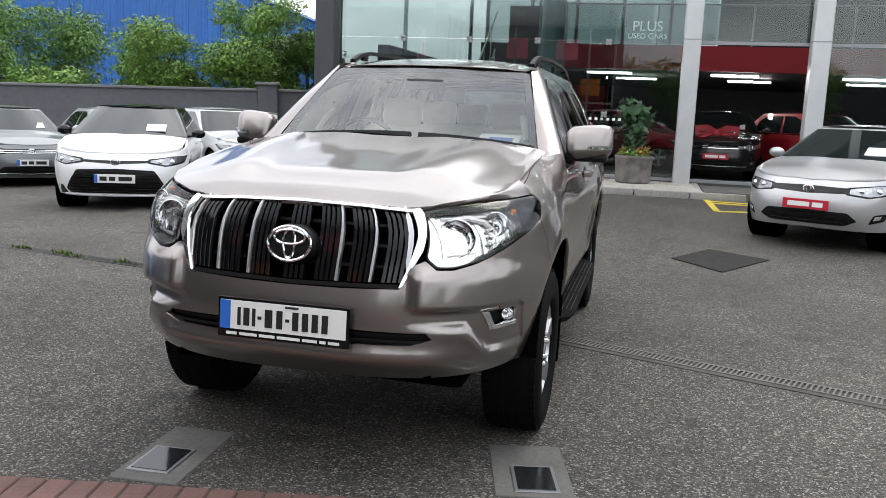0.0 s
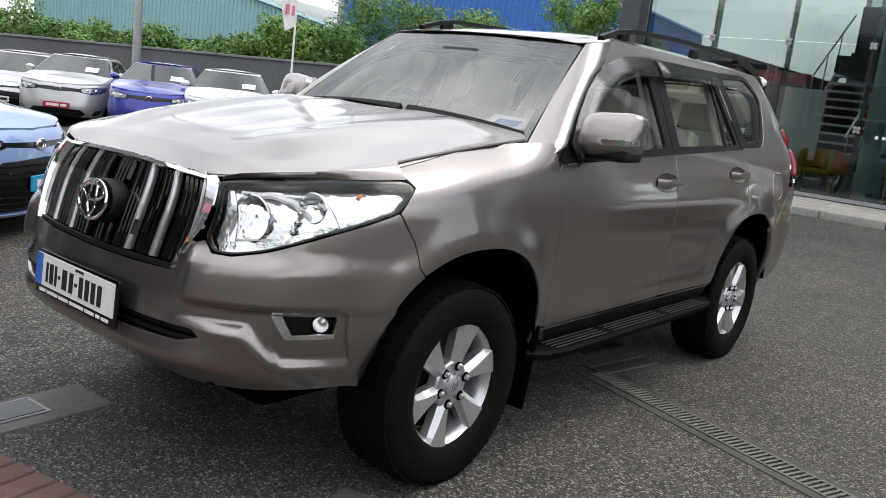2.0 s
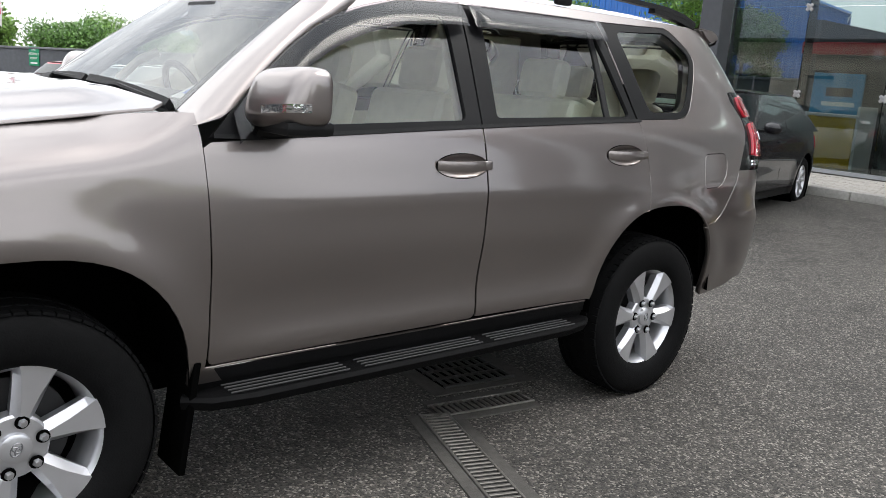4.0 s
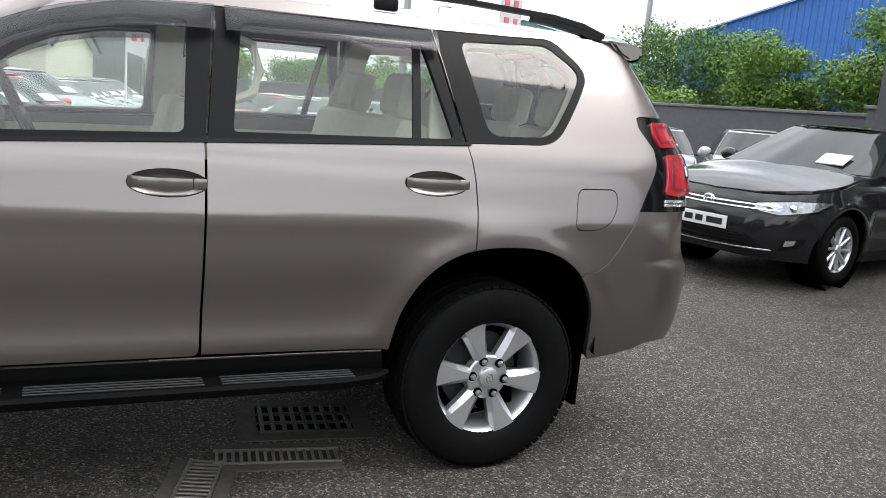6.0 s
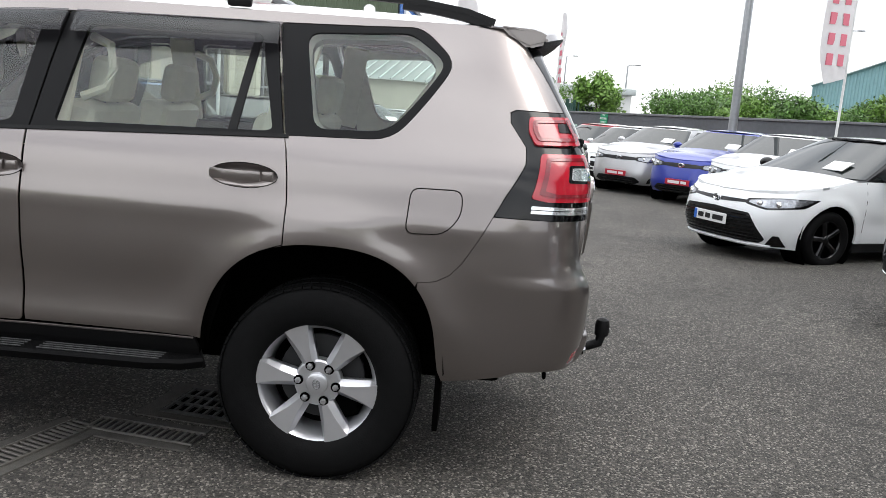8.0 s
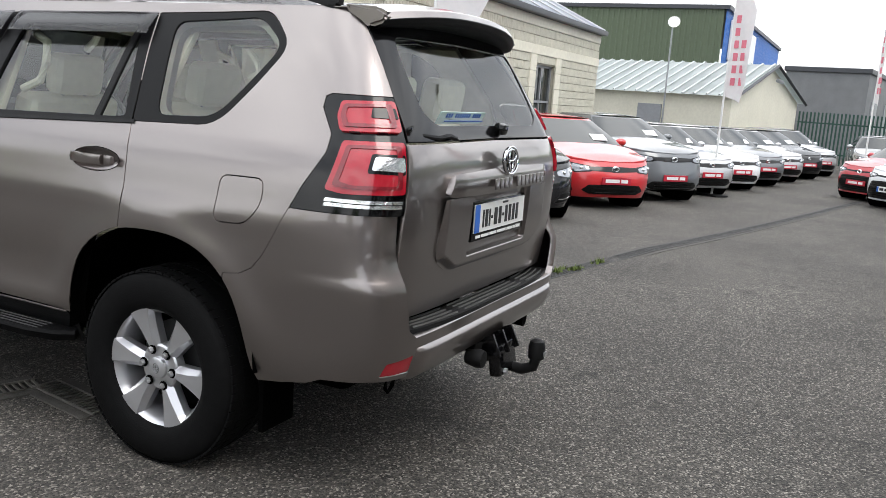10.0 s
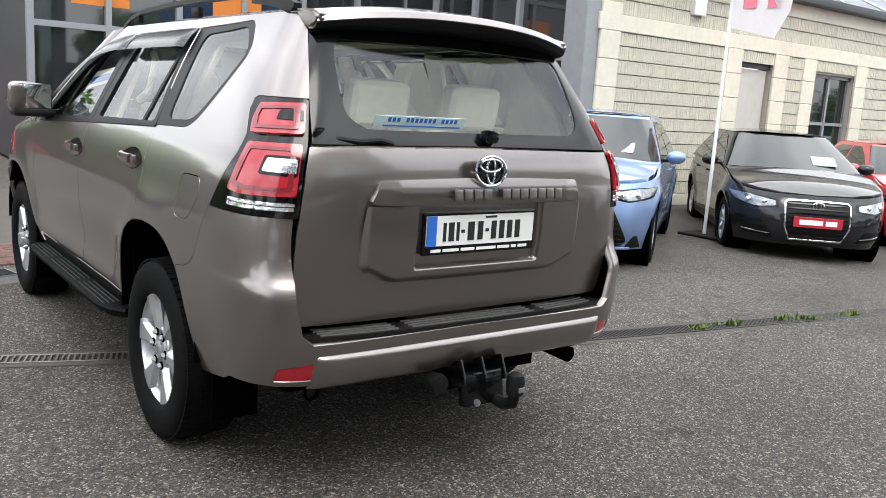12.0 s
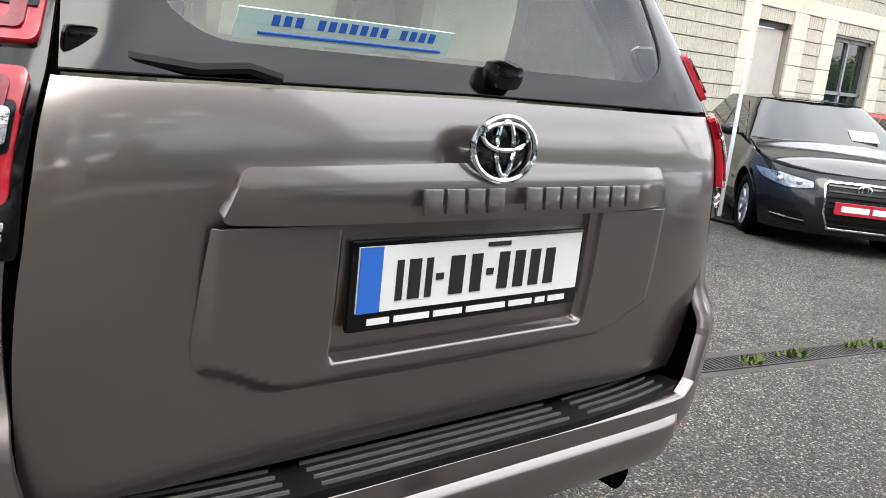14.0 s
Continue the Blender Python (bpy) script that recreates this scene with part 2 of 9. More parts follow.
def rounded(poly, r, n=4):
    """Corners of a flat outline rounded; r: one radius or one for each corner."""
    poly = [np.array(p, float) for p in poly]
    out = []
    for i, p in enumerate(poly):
        rr = r[i] if isinstance(r, (list, tuple)) else r
        a, b = poly[i - 1] - p, poly[(i + 1) % len(poly)] - p
        la, lb = np.linalg.norm(a), np.linalg.norm(b)
        if rr <= 0:
            out.append(tuple(p))
            continue
        k = min(rr, la * 0.45, lb * 0.45)
        s, e = p + a / la * k, p + b / lb * k
        for j in range(n + 1):
            t = j / n
            out.append(tuple((1 - t) ** 2 * s + 2 * t * (1 - t) * p + t * t * e))
    return out


def resample(poly, h):
    out = []
    n = len(poly)
    for i in range(n):
        a, b = np.array(poly[i], float), np.array(poly[(i + 1) % n], float)
        k = max(1, int(math.ceil(np.linalg.norm(b - a) / h)))
        out += [a + (b - a) * j / k for j in range(k)]
    return np.array(out)


def inset(poly, g):
    """The outline moved inwards by g."""
    p = np.array(poly, float)
    area = 0.5 * np.sum(p[:, 0] * np.roll(p[:, 1], -1) - np.roll(p[:, 0], -1) * p[:, 1])
    if area < 0:
        p = p[::-1]
    a, b = p - np.roll(p, 1, 0), np.roll(p, -1, 0) - p
    na, nb = np.c_[-a[:, 1], a[:, 0]], np.c_[-b[:, 1], b[:, 0]]
    na /= np.linalg.norm(na, axis=1)[:, None] + 1e-9
    nb /= np.linalg.norm(nb, axis=1)[:, None] + 1e-9
    m = na + nb
    m /= np.maximum((m * m).sum(1), 0.6)[:, None] / 2
    return p + m * g


def inside(poly, q):
    """Which points q lie in the outline."""
    x, y = q[:, 0], q[:, 1]
    r = np.zeros(len(q), bool)
    n = len(poly)
    for i in range(n):
        (x0, y0), (x1, y1) = poly[i - 1], poly[i]
        if y0 != y1:
            r ^= ((y0 > y) != (y1 > y)) & (x < (x1 - x0) * (y - y0) / (y1 - y0) + x0)
    return r


def near(poly, q):
    """Distance of points q to the outline."""
    d = np.full(len(q), 1e9)
    for i in range(len(poly)):
        a, b = np.array(poly[i - 1]), np.array(poly[i])
        ab = b - a
        t = np.clip(((q - a) @ ab) / (ab @ ab + 1e-12), 0, 1)
        d = np.minimum(d, np.linalg.norm(q - a - t[:, None] * ab, axis=1))
    return d


def panel(name, surf, outline, mat, parent, holes=(), h=0.035, gap=0.0, flange=0.014, lift=0.0, label="", mirror=False, flip=False):
    """A sheet of a surface surf(u, v) cut to an outline with holes, its edges turned inwards by flange."""
    loops = [resample(inset(outline, gap) if gap else outline, h)] + [resample(inset(o, -gap) if gap else o, h) for o in holes]
    lo, hi = loops[0].min(0), loops[0].max(0)
    gu, gv = np.meshgrid(np.arange(lo[0] + h / 2, hi[0], h), np.arange(lo[1] + h / 2, hi[1], h))
    grid = np.c_[gu.ravel(), gv.ravel()]
    keep = inside(loops[0], grid) & (near(loops[0], grid) > 0.45 * h)
    for o in loops[1:]:
        keep &= ~inside(o, grid) & (near(o, grid) > 0.45 * h)
    pts, edges = [], []
    for lp in loops:
        k = len(pts)
        pts += list(lp)
        edges += [(k + i, k + (i + 1) % len(lp)) for i in range(len(lp))]
    nb = len(pts)
    pts += list(grid[keep])
    res = delaunay_2d_cdt([Vector(p) for p in pts], edges, [], 0, 1e-6)
    uv = np.array([tuple(v) for v in res[0]])
    tris = np.array([f for f in res[2]])
    cen = uv[tris].mean(1)
    ok = inside(loops[0], cen)
    for o in loops[1:]:
        ok &= ~inside(o, cen)
    tris = tris[ok]
    e = 2e-3
    pos = surf(uv[:, 0], uv[:, 1])
    nrm = np.cross(surf(uv[:, 0] + e, uv[:, 1]) - surf(uv[:, 0] - e, uv[:, 1]), surf(uv[:, 0], uv[:, 1] + e) - surf(uv[:, 0], uv[:, 1] - e))
    nrm /= np.linalg.norm(nrm, axis=1)[:, None] + 1e-12
    a, b, c = pos[tris[:, 0]], pos[tris[:, 1]], pos[tris[:, 2]]
    fn = np.cross(b - a, c - a)
    wrong = (fn * nrm[tris[:, 0]]).sum(1) < 0
    tris[wrong] = tris[wrong][:, ::-1]
    if flip:
        nrm, tris = -nrm, tris[:, ::-1]
    pos = pos + nrm * lift
    verts, faces, normals = list(pos), [tuple(t) for t in tris], list(nrm)
    if flange:
        own = {tuple(sorted(x)): 0 for t in tris for x in ((t[0], t[1]), (t[1], t[2]), (t[2], t[0]))}
        for t in tris:
            for x in ((t[0], t[1]), (t[1], t[2]), (t[2], t[0])):
                own[tuple(sorted(x))] += 1
        for t in tris:
            for i, j in ((t[0], t[1]), (t[1], t[2]), (t[2], t[0])):
                if own[tuple(sorted((i, j)))] == 1:
                    k = len(verts)
                    out = np.cross(pos[j] - pos[i], nrm[i])
                    out /= np.linalg.norm(out) + 1e-12
                    verts += [pos[i], pos[j], pos[j] - nrm[j] * flange, pos[i] - nrm[i] * flange]
                    normals += [out * 0.8 + nrm[i] * 0.6] * 2 + [out] * 2
                    faces.append((k, k + 3, k + 2, k + 1))
    v, nn = np.array(verts), np.array(normals)
    if mirror:
        v, nn = v * (-1, 1, 1), nn * (-1, 1, 1)
        faces = [f[::-1] for f in faces]
    return mesh_part(name, v, faces, mat, parent, label, True, nn)


def both(name, surf, outline, mat, parent, **kw):
    """The same panel on either side of the car."""
    return panel(name, surf, outline, mat, parent, **kw), panel(name, surf, outline, mat, parent, mirror=True, **kw)


# ---- the large four-wheel drive ----
YF, YR = -1.36, 1.47
FW, RW = (0.935, 1.0, 3.5, 2.8), (0.935, 0.93, 8.0, 8.0)


def plan_table(w, a, p, q):
    phi = np.pi / 2 * (0.5 - 0.5 * np.cos(np.linspace(0, np.pi, 1500)))
    cx, cy = np.sin(phi) ** (2 / p), np.cos(phi) ** (2 / q)
    x, y = w * cx, a * cy
    arc = np.r_[0, np.cumsum(np.hypot(np.diff(x), np.diff(y)))]
    return arc[-1] - arc, cx, cy


F_ARC, F_CX, F_CY = plan_table(*FW)
R_ARC, R_CX, R_CY = plan_table(*RW)
S0, S1 = YF - F_ARC[0], YR + R_ARC[0]

w_body = hermite([0.38, 0.46, 0.54, 0.62, 0.75, 0.90, 1.02, 1.12, 1.20, 1.27, 1.31, 1.45, 1.62, 1.70, 1.79],
                 [0.855, 0.888, 0.906, 0.914, 0.924, 0.934, 0.932, 0.918, 0.902, 0.880, 0.858, 0.789, 0.702, 0.653, 0.594])
w_fender = hermite([0.38, 0.46, 0.54, 0.62, 0.75, 0.90, 1.02, 1.12, 1.20, 1.34], [0.855, 0.888, 0.906, 0.916, 0.928, 0.934, 0.932, 0.920, 0.905, 0.872])
y_front = hermite([0.38, 0.45, 0.52, 0.60, 0.70, 0.80, 0.90, 1.00, 1.10, 1.20, 1.34], [-2.17, -2.29, -2.35, -2.372, -2.365, -2.345, -2.318, -2.285, -2.245, -2.18, -2.05])
y_gate = hermite([0.60, 0.70, 0.85, 1.00, 1.20, 1.30, 1.34, 1.45, 1.60, 1.72, 1.79], [2.335, 2.352, 2.372, 2.390, 2.395, 2.382, 2.362, 2.305, 2.222, 2.152, 2.11])
y_bump = hermite([0.40, 0.47, 0.53, 0.60, 0.66, 0.80, 0.835, 0.850, 0.87, 0.90, 0.96, 1.12], [2.30, 2.37, 2.408, 2.425, 2.432, 2.438, 2.439, 2.434, 2.414, 2.395, 2.382, 2.375])
fender_top = hermite([-2.35, -2.2, -2.0, -1.77, -1.49, -1.16, -0.86, -0.5], [1.10, 1.124, 1.152, 1.192, 1.240, 1.279, 1.312, 1.33])
WHEELS = (-1.395, 1.395)
HUB_Z = 0.385


def flare(y, z):
    """Relief of the flank: wheel-arch swellings, door hollow, shoulder line."""
    out = 0
    for wy in WHEELS:
        r = np.hypot(y - wy, (z - HUB_Z) * 0.95)
        out = out + 0.020 * np.exp(-((r - 0.53) / 0.085) ** 2) * smoothstep(0.42, 0.7, z)
    mid = smoothstep(-1.0, -0.6, y) * (1 - smoothstep(0.8, 1.15, y))
    out = out - 0.011 * mid * np.exp(-((z - 0.70) / 0.11) ** 2) + 0.008 * mid * np.exp(-((z - 0.57) / 0.05) ** 2)
    lane = smoothstep(-0.9, -0.3, y) * (1 - smoothstep(1.9, 2.2, y))
    out = out + 0.005 * lane * np.exp(-((z - 1.03) / 0.05) ** 2)
    return out


def skin(s, z, y_rear=y_gate, grow=0.0):
    """The body's outer face: s runs round the plan from the nose (S0) along the flank (s = y) to the tail (S1)."""
    s, z = np.broadcast_arrays(np.asarray(s, float), np.asarray(z, float))
    sign = np.where((s < S0) | (s > S1), -1.0, 1.0)
    s = np.where(s < S0, 2 * S0 - s, np.where(s > S1, 2 * S1 - s, s))
    fa, ra = np.clip(YF - s, 0, F_ARC[0]), np.clip(s - YR, 0, R_ARC[0])
    fcx, fcy = np.interp(fa, F_ARC[::-1], F_CX[::-1]), np.interp(fa, F_ARC[::-1], F_CY[::-1])
    rcx, rcy = np.interp(ra, R_ARC[::-1], R_CX[::-1]), np.interp(ra, R_ARC[::-1], R_CY[::-1])
    yr = y_gate(z) + (y_rear(z) - y_gate(z)) * smoothstep(2.02, 2.32, s)
    y = np.where(s < YF, YF + (y_front(z) - YF) * fcy, np.where(s > YR, YR + (yr - YR) * rcy, s))
    k = smoothstep(-0.86, -1.2, s)
    w = w_body(z) * (1 - k) + w_fender(z) * k
    top = fender_top(y)
    w = w - k * 0.125 * np.clip((z - top + 0.17) / 0.17, 0, 1.2) ** 2.6
    cx = np.where(s < YF, fcx, np.where(s > YR, rcx, 1.0))
    w = w + flare(y, z) * np.where(s < YF, fcx ** 4, np.where(s > YR, rcx ** 4, 1.0)) + grow
    # pressed relief of the nose: bumper blister, lower lip
    nose = np.where(s < YF, fcy, 0.0)
    x = w * cx
    lip = 0.030 * np.exp(-((z - 0.535) / 0.045) ** 2) * smoothstep(0.70, 0.55, x)
    blister = 0.034 * smoothstep(0.46, 0.53, x) * smoothstep(0.722, 0.742, z) * (1 - smoothstep(0.84, 0.92, z))
    floor_z = 0.652 - 0.105 * smoothstep(0.665, 0.765, x)
    pocket = -0.040 * smoothstep(0.0, 0.030, z - floor_z) * smoothstep(0.745, 0.722, z) * smoothstep(0.863, 0.849, x) * smoothstep(0.42, 0.72, x)
    fin = pocket + 0.008 * np.exp(-((z - floor_z + 0.014) / 0.025) ** 2) * smoothstep(0.54, 0.66, x) * smoothstep(0.87, 0.83, x)
    y = y - nose * (lip + blister + fin) - grow * np.where(s < YF, fcy, 0) + grow * np.where(s > YR, rcy, 0)
    return np.stack([sign * x, y, z], -1)


def skin_bumper(s, z):
    p = skin(s, z, y_bump)
    p[..., 0] += np.sign(p[..., 0]) * 0.006 * smoothstep(0.885, 0.838, z) * smoothstep(1.95, 2.22, p[..., 1]) * smoothstep(0.5, 0.75, np.abs(p[..., 0]))
    return p


def s_front(frac):
    return YF - np.interp(frac, F_CX, F_ARC)


def s_rear(frac):
    return YR + np.interp(frac, R_CX, R_ARC)


def s_front_y(y):
    return YF - np.interp((y - YF) / (-1.0), F_CY[::-1], F_ARC[::-1])


def arch(wy, r, z0, lo, hi, n=18):
    """Points of a squarish wheel arch from angle lo to hi (degrees, 0 = towards the tail)."""
    f = lambda c: math.copysign(abs(c) ** 0.8, c)
    return [(wy + 0.012 + 0.468 * f(math.cos(radians(a))), 0.42 + r * f(math.sin(radians(a)))) for a in np.linspace(lo, hi, n)]


suv = thing("parked_suv", "bronze-grey five-door four-wheel drive parked on the forecourt", "car")
P = M["paint"]
GAP = 0.0036
BELT = hermite([-0.9, -0.34, 0.25, 1.26, 1.7], [1.215, 1.245, 1.275, 1.318, 1.335])

# flank panels
fa = arch(WHEELS[0], 0.492, 0.43, 3, 178, 26)
both("front_fender", skin, [(-0.862, 0.50), (-0.855, 0.80), (-0.868, 1.1), (-0.875, 1.225), (-0.885, 1.30)] +
     [(y, float(fender_top(y)) - 0.002) for y in np.linspace(-0.95, -1.85, 14)] +
     [(s_front_y(-1.79), 1.16), (s_front_y(-1.762), 1.130), (s_front_y(-1.80), 1.095), (s_front_y(-1.838), 1.052), (s_front_y(-1.76), 0.957), (-1.72, 0.872)] + arch(WHEELS[0], 0.492, 0.43, 125, 125, 1) + [p for p in fa[::-1] if p[0] < -1.0 and p[1] > 0.84][::1] +
     [p for p in fa[::-1] if p[0] >= -1.0 or (p[1] <= 0.84 and p[0] > -1.3)] + [(-0.895, 0.47)], P, suv, gap=GAP, h=0.03, label="bronze-grey front wing with a flared arch")
fd_out = rounded([(-0.862, 0.53), (0.245, 0.535), (0.246, 0.9), (0.246, 1.08), (0.245, 1.20), (0.244, float(BELT(0.244)))] + [(y, float(BELT(y))) for y in np.linspace(0.2, -0.85, 8)] +
                 [(-0.878, 1.20), (-0.855, 0.8)], [0.03, 0.03, 0.1, 0.1, 0, 0] + [0] * 8 + [0, 0.1])
rd_top = [(y, float(BELT(y))) for y in np.linspace(1.222, 0.246, 7)]
rarc = arch(WHEELS[1], 0.515, 0.43, 110, 172, 12)
rd_out = [(0.2475, 0.54), (0.90, 0.535)] + rarc[::-1] + [(1.252, 0.925), (1.256, 1.08), (1.248, 1.18), (1.234, 1.27)] + rd_top + [(0.2465, 1.20), (0.2475, 1.08), (0.2475, 0.9)]
doors = []
for nm, o in (("front_door", fd_out), ("rear_door", rd_out)):
    cy, cz = (0.125, 1.135) if nm == "front_door" else (1.085, 1.168)
    cup = [(cy + 0.126 * math.cos(a), cz + 0.043 * math.sin(a)) for a in np.linspace(0, 2 * np.pi, 29)[:-1]]
    doors.append(both(nm, skin, o, P, suv, holes=[cup], gap=GAP, h=0.03, flange=0.006))
FLAP = rounded([(1.70, 1.005), (1.845, 1.01), (1.905, 1.085), (1.90, 1.175), (1.71, 1.172)], [0.035, 0.05, 0.05, 0.035, 0.035])
QWIN = rounded([(1.132, 1.744), (1.78, 1.764), (1.928, 1.64), (1.622, 1.335), (1.220, 1.322)], [0.012, 0.07, 0.07, 0.08, 0.012])
DP = [(s_rear(0.862), 1.478), (s_rear(0.875), 1.55), (s_rear(0.905), 1.65), (s_rear(0.93), 1.72), (s_rear(0.97), 1.787)]
SEAM_R = [(1.768, 0.828), (1.835, 0.836), (1.885, 0.862), (1.925, 0.91), (1.975, 1.0), (2.02, 1.09)]
LAMP = [(2.02, 1.09), (2.06, 1.17), (2.132, 1.285), (2.146, 1.345), (2.110, 1.43), (2.122, 1.468), (2.15, 1.478), (s_rear(0.862), 1.478)]
WTOP = [(1.126, 1.742), (0.9, 1.742), (0.3, 1.732), (0.0, 1.716), (-0.19, 1.668), (-0.27, 1.640)]
quarter = [(-0.27, 1.640), (-0.20, 1.71), (-0.05, 1.787)] + [(y, 1.787) for y in np.linspace(0.1, 2.06, 8)] + DP[::-1] + LAMP[::-1][1:] + SEAM_R[::-1][1:] + \
    [p for p in arch(WHEELS[1], 0.515, 0.43, 45, 108, 16)] + [(1.252, 0.925), (1.256, 1.08), (1.248, 1.18), (1.234, 1.27)] + [(1.220, 1.317)] + WTOP[:-1]
both("quarter_panel", skin, quarter, P, suv, holes=[QWIN, FLAP], gap=0.0015, h=0.03)
both("fuel_flap", skin, FLAP, P, suv, gap=0.003, h=0.025)
both("rocker_panel", skin, [(-0.90, 0.47), (0.93, 0.475), (0.915, 0.525), (-0.86, 0.52)], M["black"], suv, h=0.04, lift=-0.006)
both("rocker_lip", skin, [(-0.865, 0.520), (0.912, 0.525), (0.912, 0.531), (-0.865, 0.527)], P, suv, h=0.06, lift=0.0, flange=0.006)
both("rocker_front", skin, [(-0.90, 0.47), (-0.80, 0.47), (-0.835, 0.52), (-0.865, 0.52)], P, suv, h=0.04, flange=0.01)
both("rocker_cladding", skin, [(-0.90, 0.385), (0.94, 0.385), (0.93, 0.473), (-0.90, 0.468)], M["black"], suv, h=0.05, lift=-0.012)

# front bumper: runs round both front corners
def fpt(x, z):
    return (float(s_front(min(0.9999, x / (0.93)))), z)


HL = rounded([fpt(0.52, 0.925), fpt(0.565, 0.893), fpt(0.625, 0.893), fpt(0.70, 0.915), fpt(0.82, 0.985), (s_front_y(-1.84), 1.055), (s_front_y(-1.765), 1.128), (s_front_y(-1.80), 1.146),
              fpt(0.80, 1.133), fpt(0.60, 1.108), fpt(0.535, 1.095)], [0.02, 0.02, 0.03, 0.03, 0.05, 0.03, 0.02, 0.01, 0.03, 0.03, 0.02])
GR = [fpt(0.0, 0.806), fpt(0.2, 0.808), fpt(0.435, 0.815), fpt(0.475, 0.90), fpt(0.515, 1.0), fpt(0.52, 1.13), fpt(0.25, 1.145), fpt(0.0, 1.15)]


def mirrored(o, c):
    """An outline on the left carried over the centre line c and closed."""
    return list(o) + [(2 * c - u, v) for u, v in o[::-1] if abs(u - c) > 1e-3]


LOW = mirrored([fpt(0.0, 0.592), fpt(0.50, 0.60), fpt(0.575, 0.622), fpt(0.55, 0.645), fpt(0.0, 0.652)], S0)
FOG = rounded([fpt(0.735, 0.714), fpt(0.768, 0.645), fpt(0.842, 0.652), fpt(0.845, 0.716)], [0.01, 0.02, 0.01, 0.02])
fb_half = [fpt(0.0, 0.425), fpt(0.3, 0.428), fpt(0.55, 0.44), fpt(0.75, 0.455), (s_front_y(-1.95), 0.47)] + \
    [p for p in arch(WHEELS[0], 0.492, 0.43, 178, 125, 12) if p[1] > 0.44] + [(-1.72, 0.872), (s_front_y(-1.76), 0.957), (s_front_y(-1.84), 1.050), fpt(0.82, 0.98), fpt(0.70, 0.91), fpt(0.625, 0.888),
     fpt(0.565, 0.888), fpt(0.52, 0.92), fpt(0.475, 0.90), fpt(0.435, 0.812), fpt(0.2, 0.803), fpt(0.0, 0.80)]
fog_r = [(2 * S0 - u, v) for u, v in FOG]
bumper = panel("front_bumper", skin, mirrored(fb_half, S0), P, suv, holes=[LOW, FOG, fog_r], gap=0.0015, h=0.017, flange=0.03)
panel("lower_intake", skin, mirrored([fpt(0.0, 0.585), fpt(0.52, 0.59), fpt(0.60, 0.622), fpt(0.56, 0.655), fpt(0.0, 0.66)], S0), M["black"], suv, h=0.05, lift=-0.045)
for zz in (0.61, 0.634):
    panel("intake_slat", skin, mirrored([fpt(0.0, zz - 0.005), fpt(0.55, zz - 0.005), fpt(0.55, zz + 0.005), fpt(0.0, zz + 0.005)], S0), M["black"], suv, h=0.05, lift=-0.018, flange=0.02)
both("fog_pocket", skin, FOG, M["black"], suv, lift=-0.04, flange=0.0)
both("fog_trim", skin, rounded([fpt(0.728, 0.716), fpt(0.764, 0.640), fpt(0.843, 0.646), fpt(0.843, 0.660), fpt(0.776, 0.656), fpt(0.752, 0.714)], 0.003), M["chrome"], suv, lift=0.006, h=0.02, flange=0.02, label="chrome fog-lamp bezel")
for sx in (1, -1):
    q = skin(*fpt(0.822, 0.688))
    m = Matrix.Translation((sx * (float(q[0]) - 0.012), float(q[1]) + 0.012, 0.688)) @ pose(0, 0, 0, 90, 0, sx * 34)
    fog = part("fog_lamp", add_lathe(bmesh.new(), [(0.026, 0.006), (0.024, 0.006), (0.022, -0.004), (0.012, -0.018), (0.0, -0.02)], m, 20), M["reflector"], suv, "round clear fog lamp")
    part("fog_bulb", add_lathe(bmesh.new(), [(0.0, -0.004), (0.006, -0.006), (0.007, -0.02)], m, 10), M["chrome"], fog)

# grille: backing, dark slats in groups, bright strips, surround
panel("grille_backing", skin, mirrored(GR, S0), M["dark"], suv, h=0.06, lift=-0.075, flange=0)


def grille_bar(x0, x1, mat, name, lift, thick=0.03, lab=""):
    def col(x):
        top, bot = 1.128 - 0.02 * abs(x), 0.822 + 0.03 * abs(x)
        return bot, top
    (b0, t0), (b1, t1) = col(x0), col(x1)
    cx = (x0 + x1) / 2
    lean = -0.055 * cx
    q = []
    for x, z in ((x0, b0), (x1, b1), (x1, t1), (x0, t0)):
        xx = x + lean * (t1 - z) / 0.3
        s = float(s_front(min(0.999, abs(xx) / 0.93)))
        q.append((s if xx >= 0 else 2 * S0 - s, z))
    panel(name, skin, q, mat, suv, h=0.05, lift=lift, flange=thick, label=lab)


for k in range(-3, 4):
    if k == 0:
        continue
    c = k * 0.142
    for j in range(4):
        grille_bar(c - 0.043 + j * 0.0225, c - 0.043 + j * 0.0225 + 0.014, M["black_gloss"], "grille_slat", -0.012, 0.05)
    grille_bar(c + (0.048 if k > 0 else -0.057), c + (0.057 if k > 0 else -0.048), M["satin"], "grille_strip", -0.003, 0.03, "bright upright grille strip")
for c in (-0.036, -0.013, 0.01, 0.033):
    grille_bar(c, c + 0.014, M["black_gloss"], "grille_slat", -0.014, 0.05)
for zz in (0.89, 0.97, 1.05):
    panel("grille_rail", skin, mirrored([fpt(0.0, zz), fpt(0.45, zz), fpt(0.45, zz + 0.012), fpt(0.0, zz + 0.012)], S0), M["black"], suv, h=0.06, lift=-0.05, flange=0.01)
panel("grille_top_trim", skin, mirrored([fpt(0.0, 1.112), fpt(0.3, 1.106), fpt(0.50, 1.094), fpt(0.52, 1.103), fpt(0.3, 1.116), fpt(0.0, 1.122)], S0), M["chrome"], suv, h=0.04, lift=0.004, flange=0.012, label="bright chrome strip over the grille")
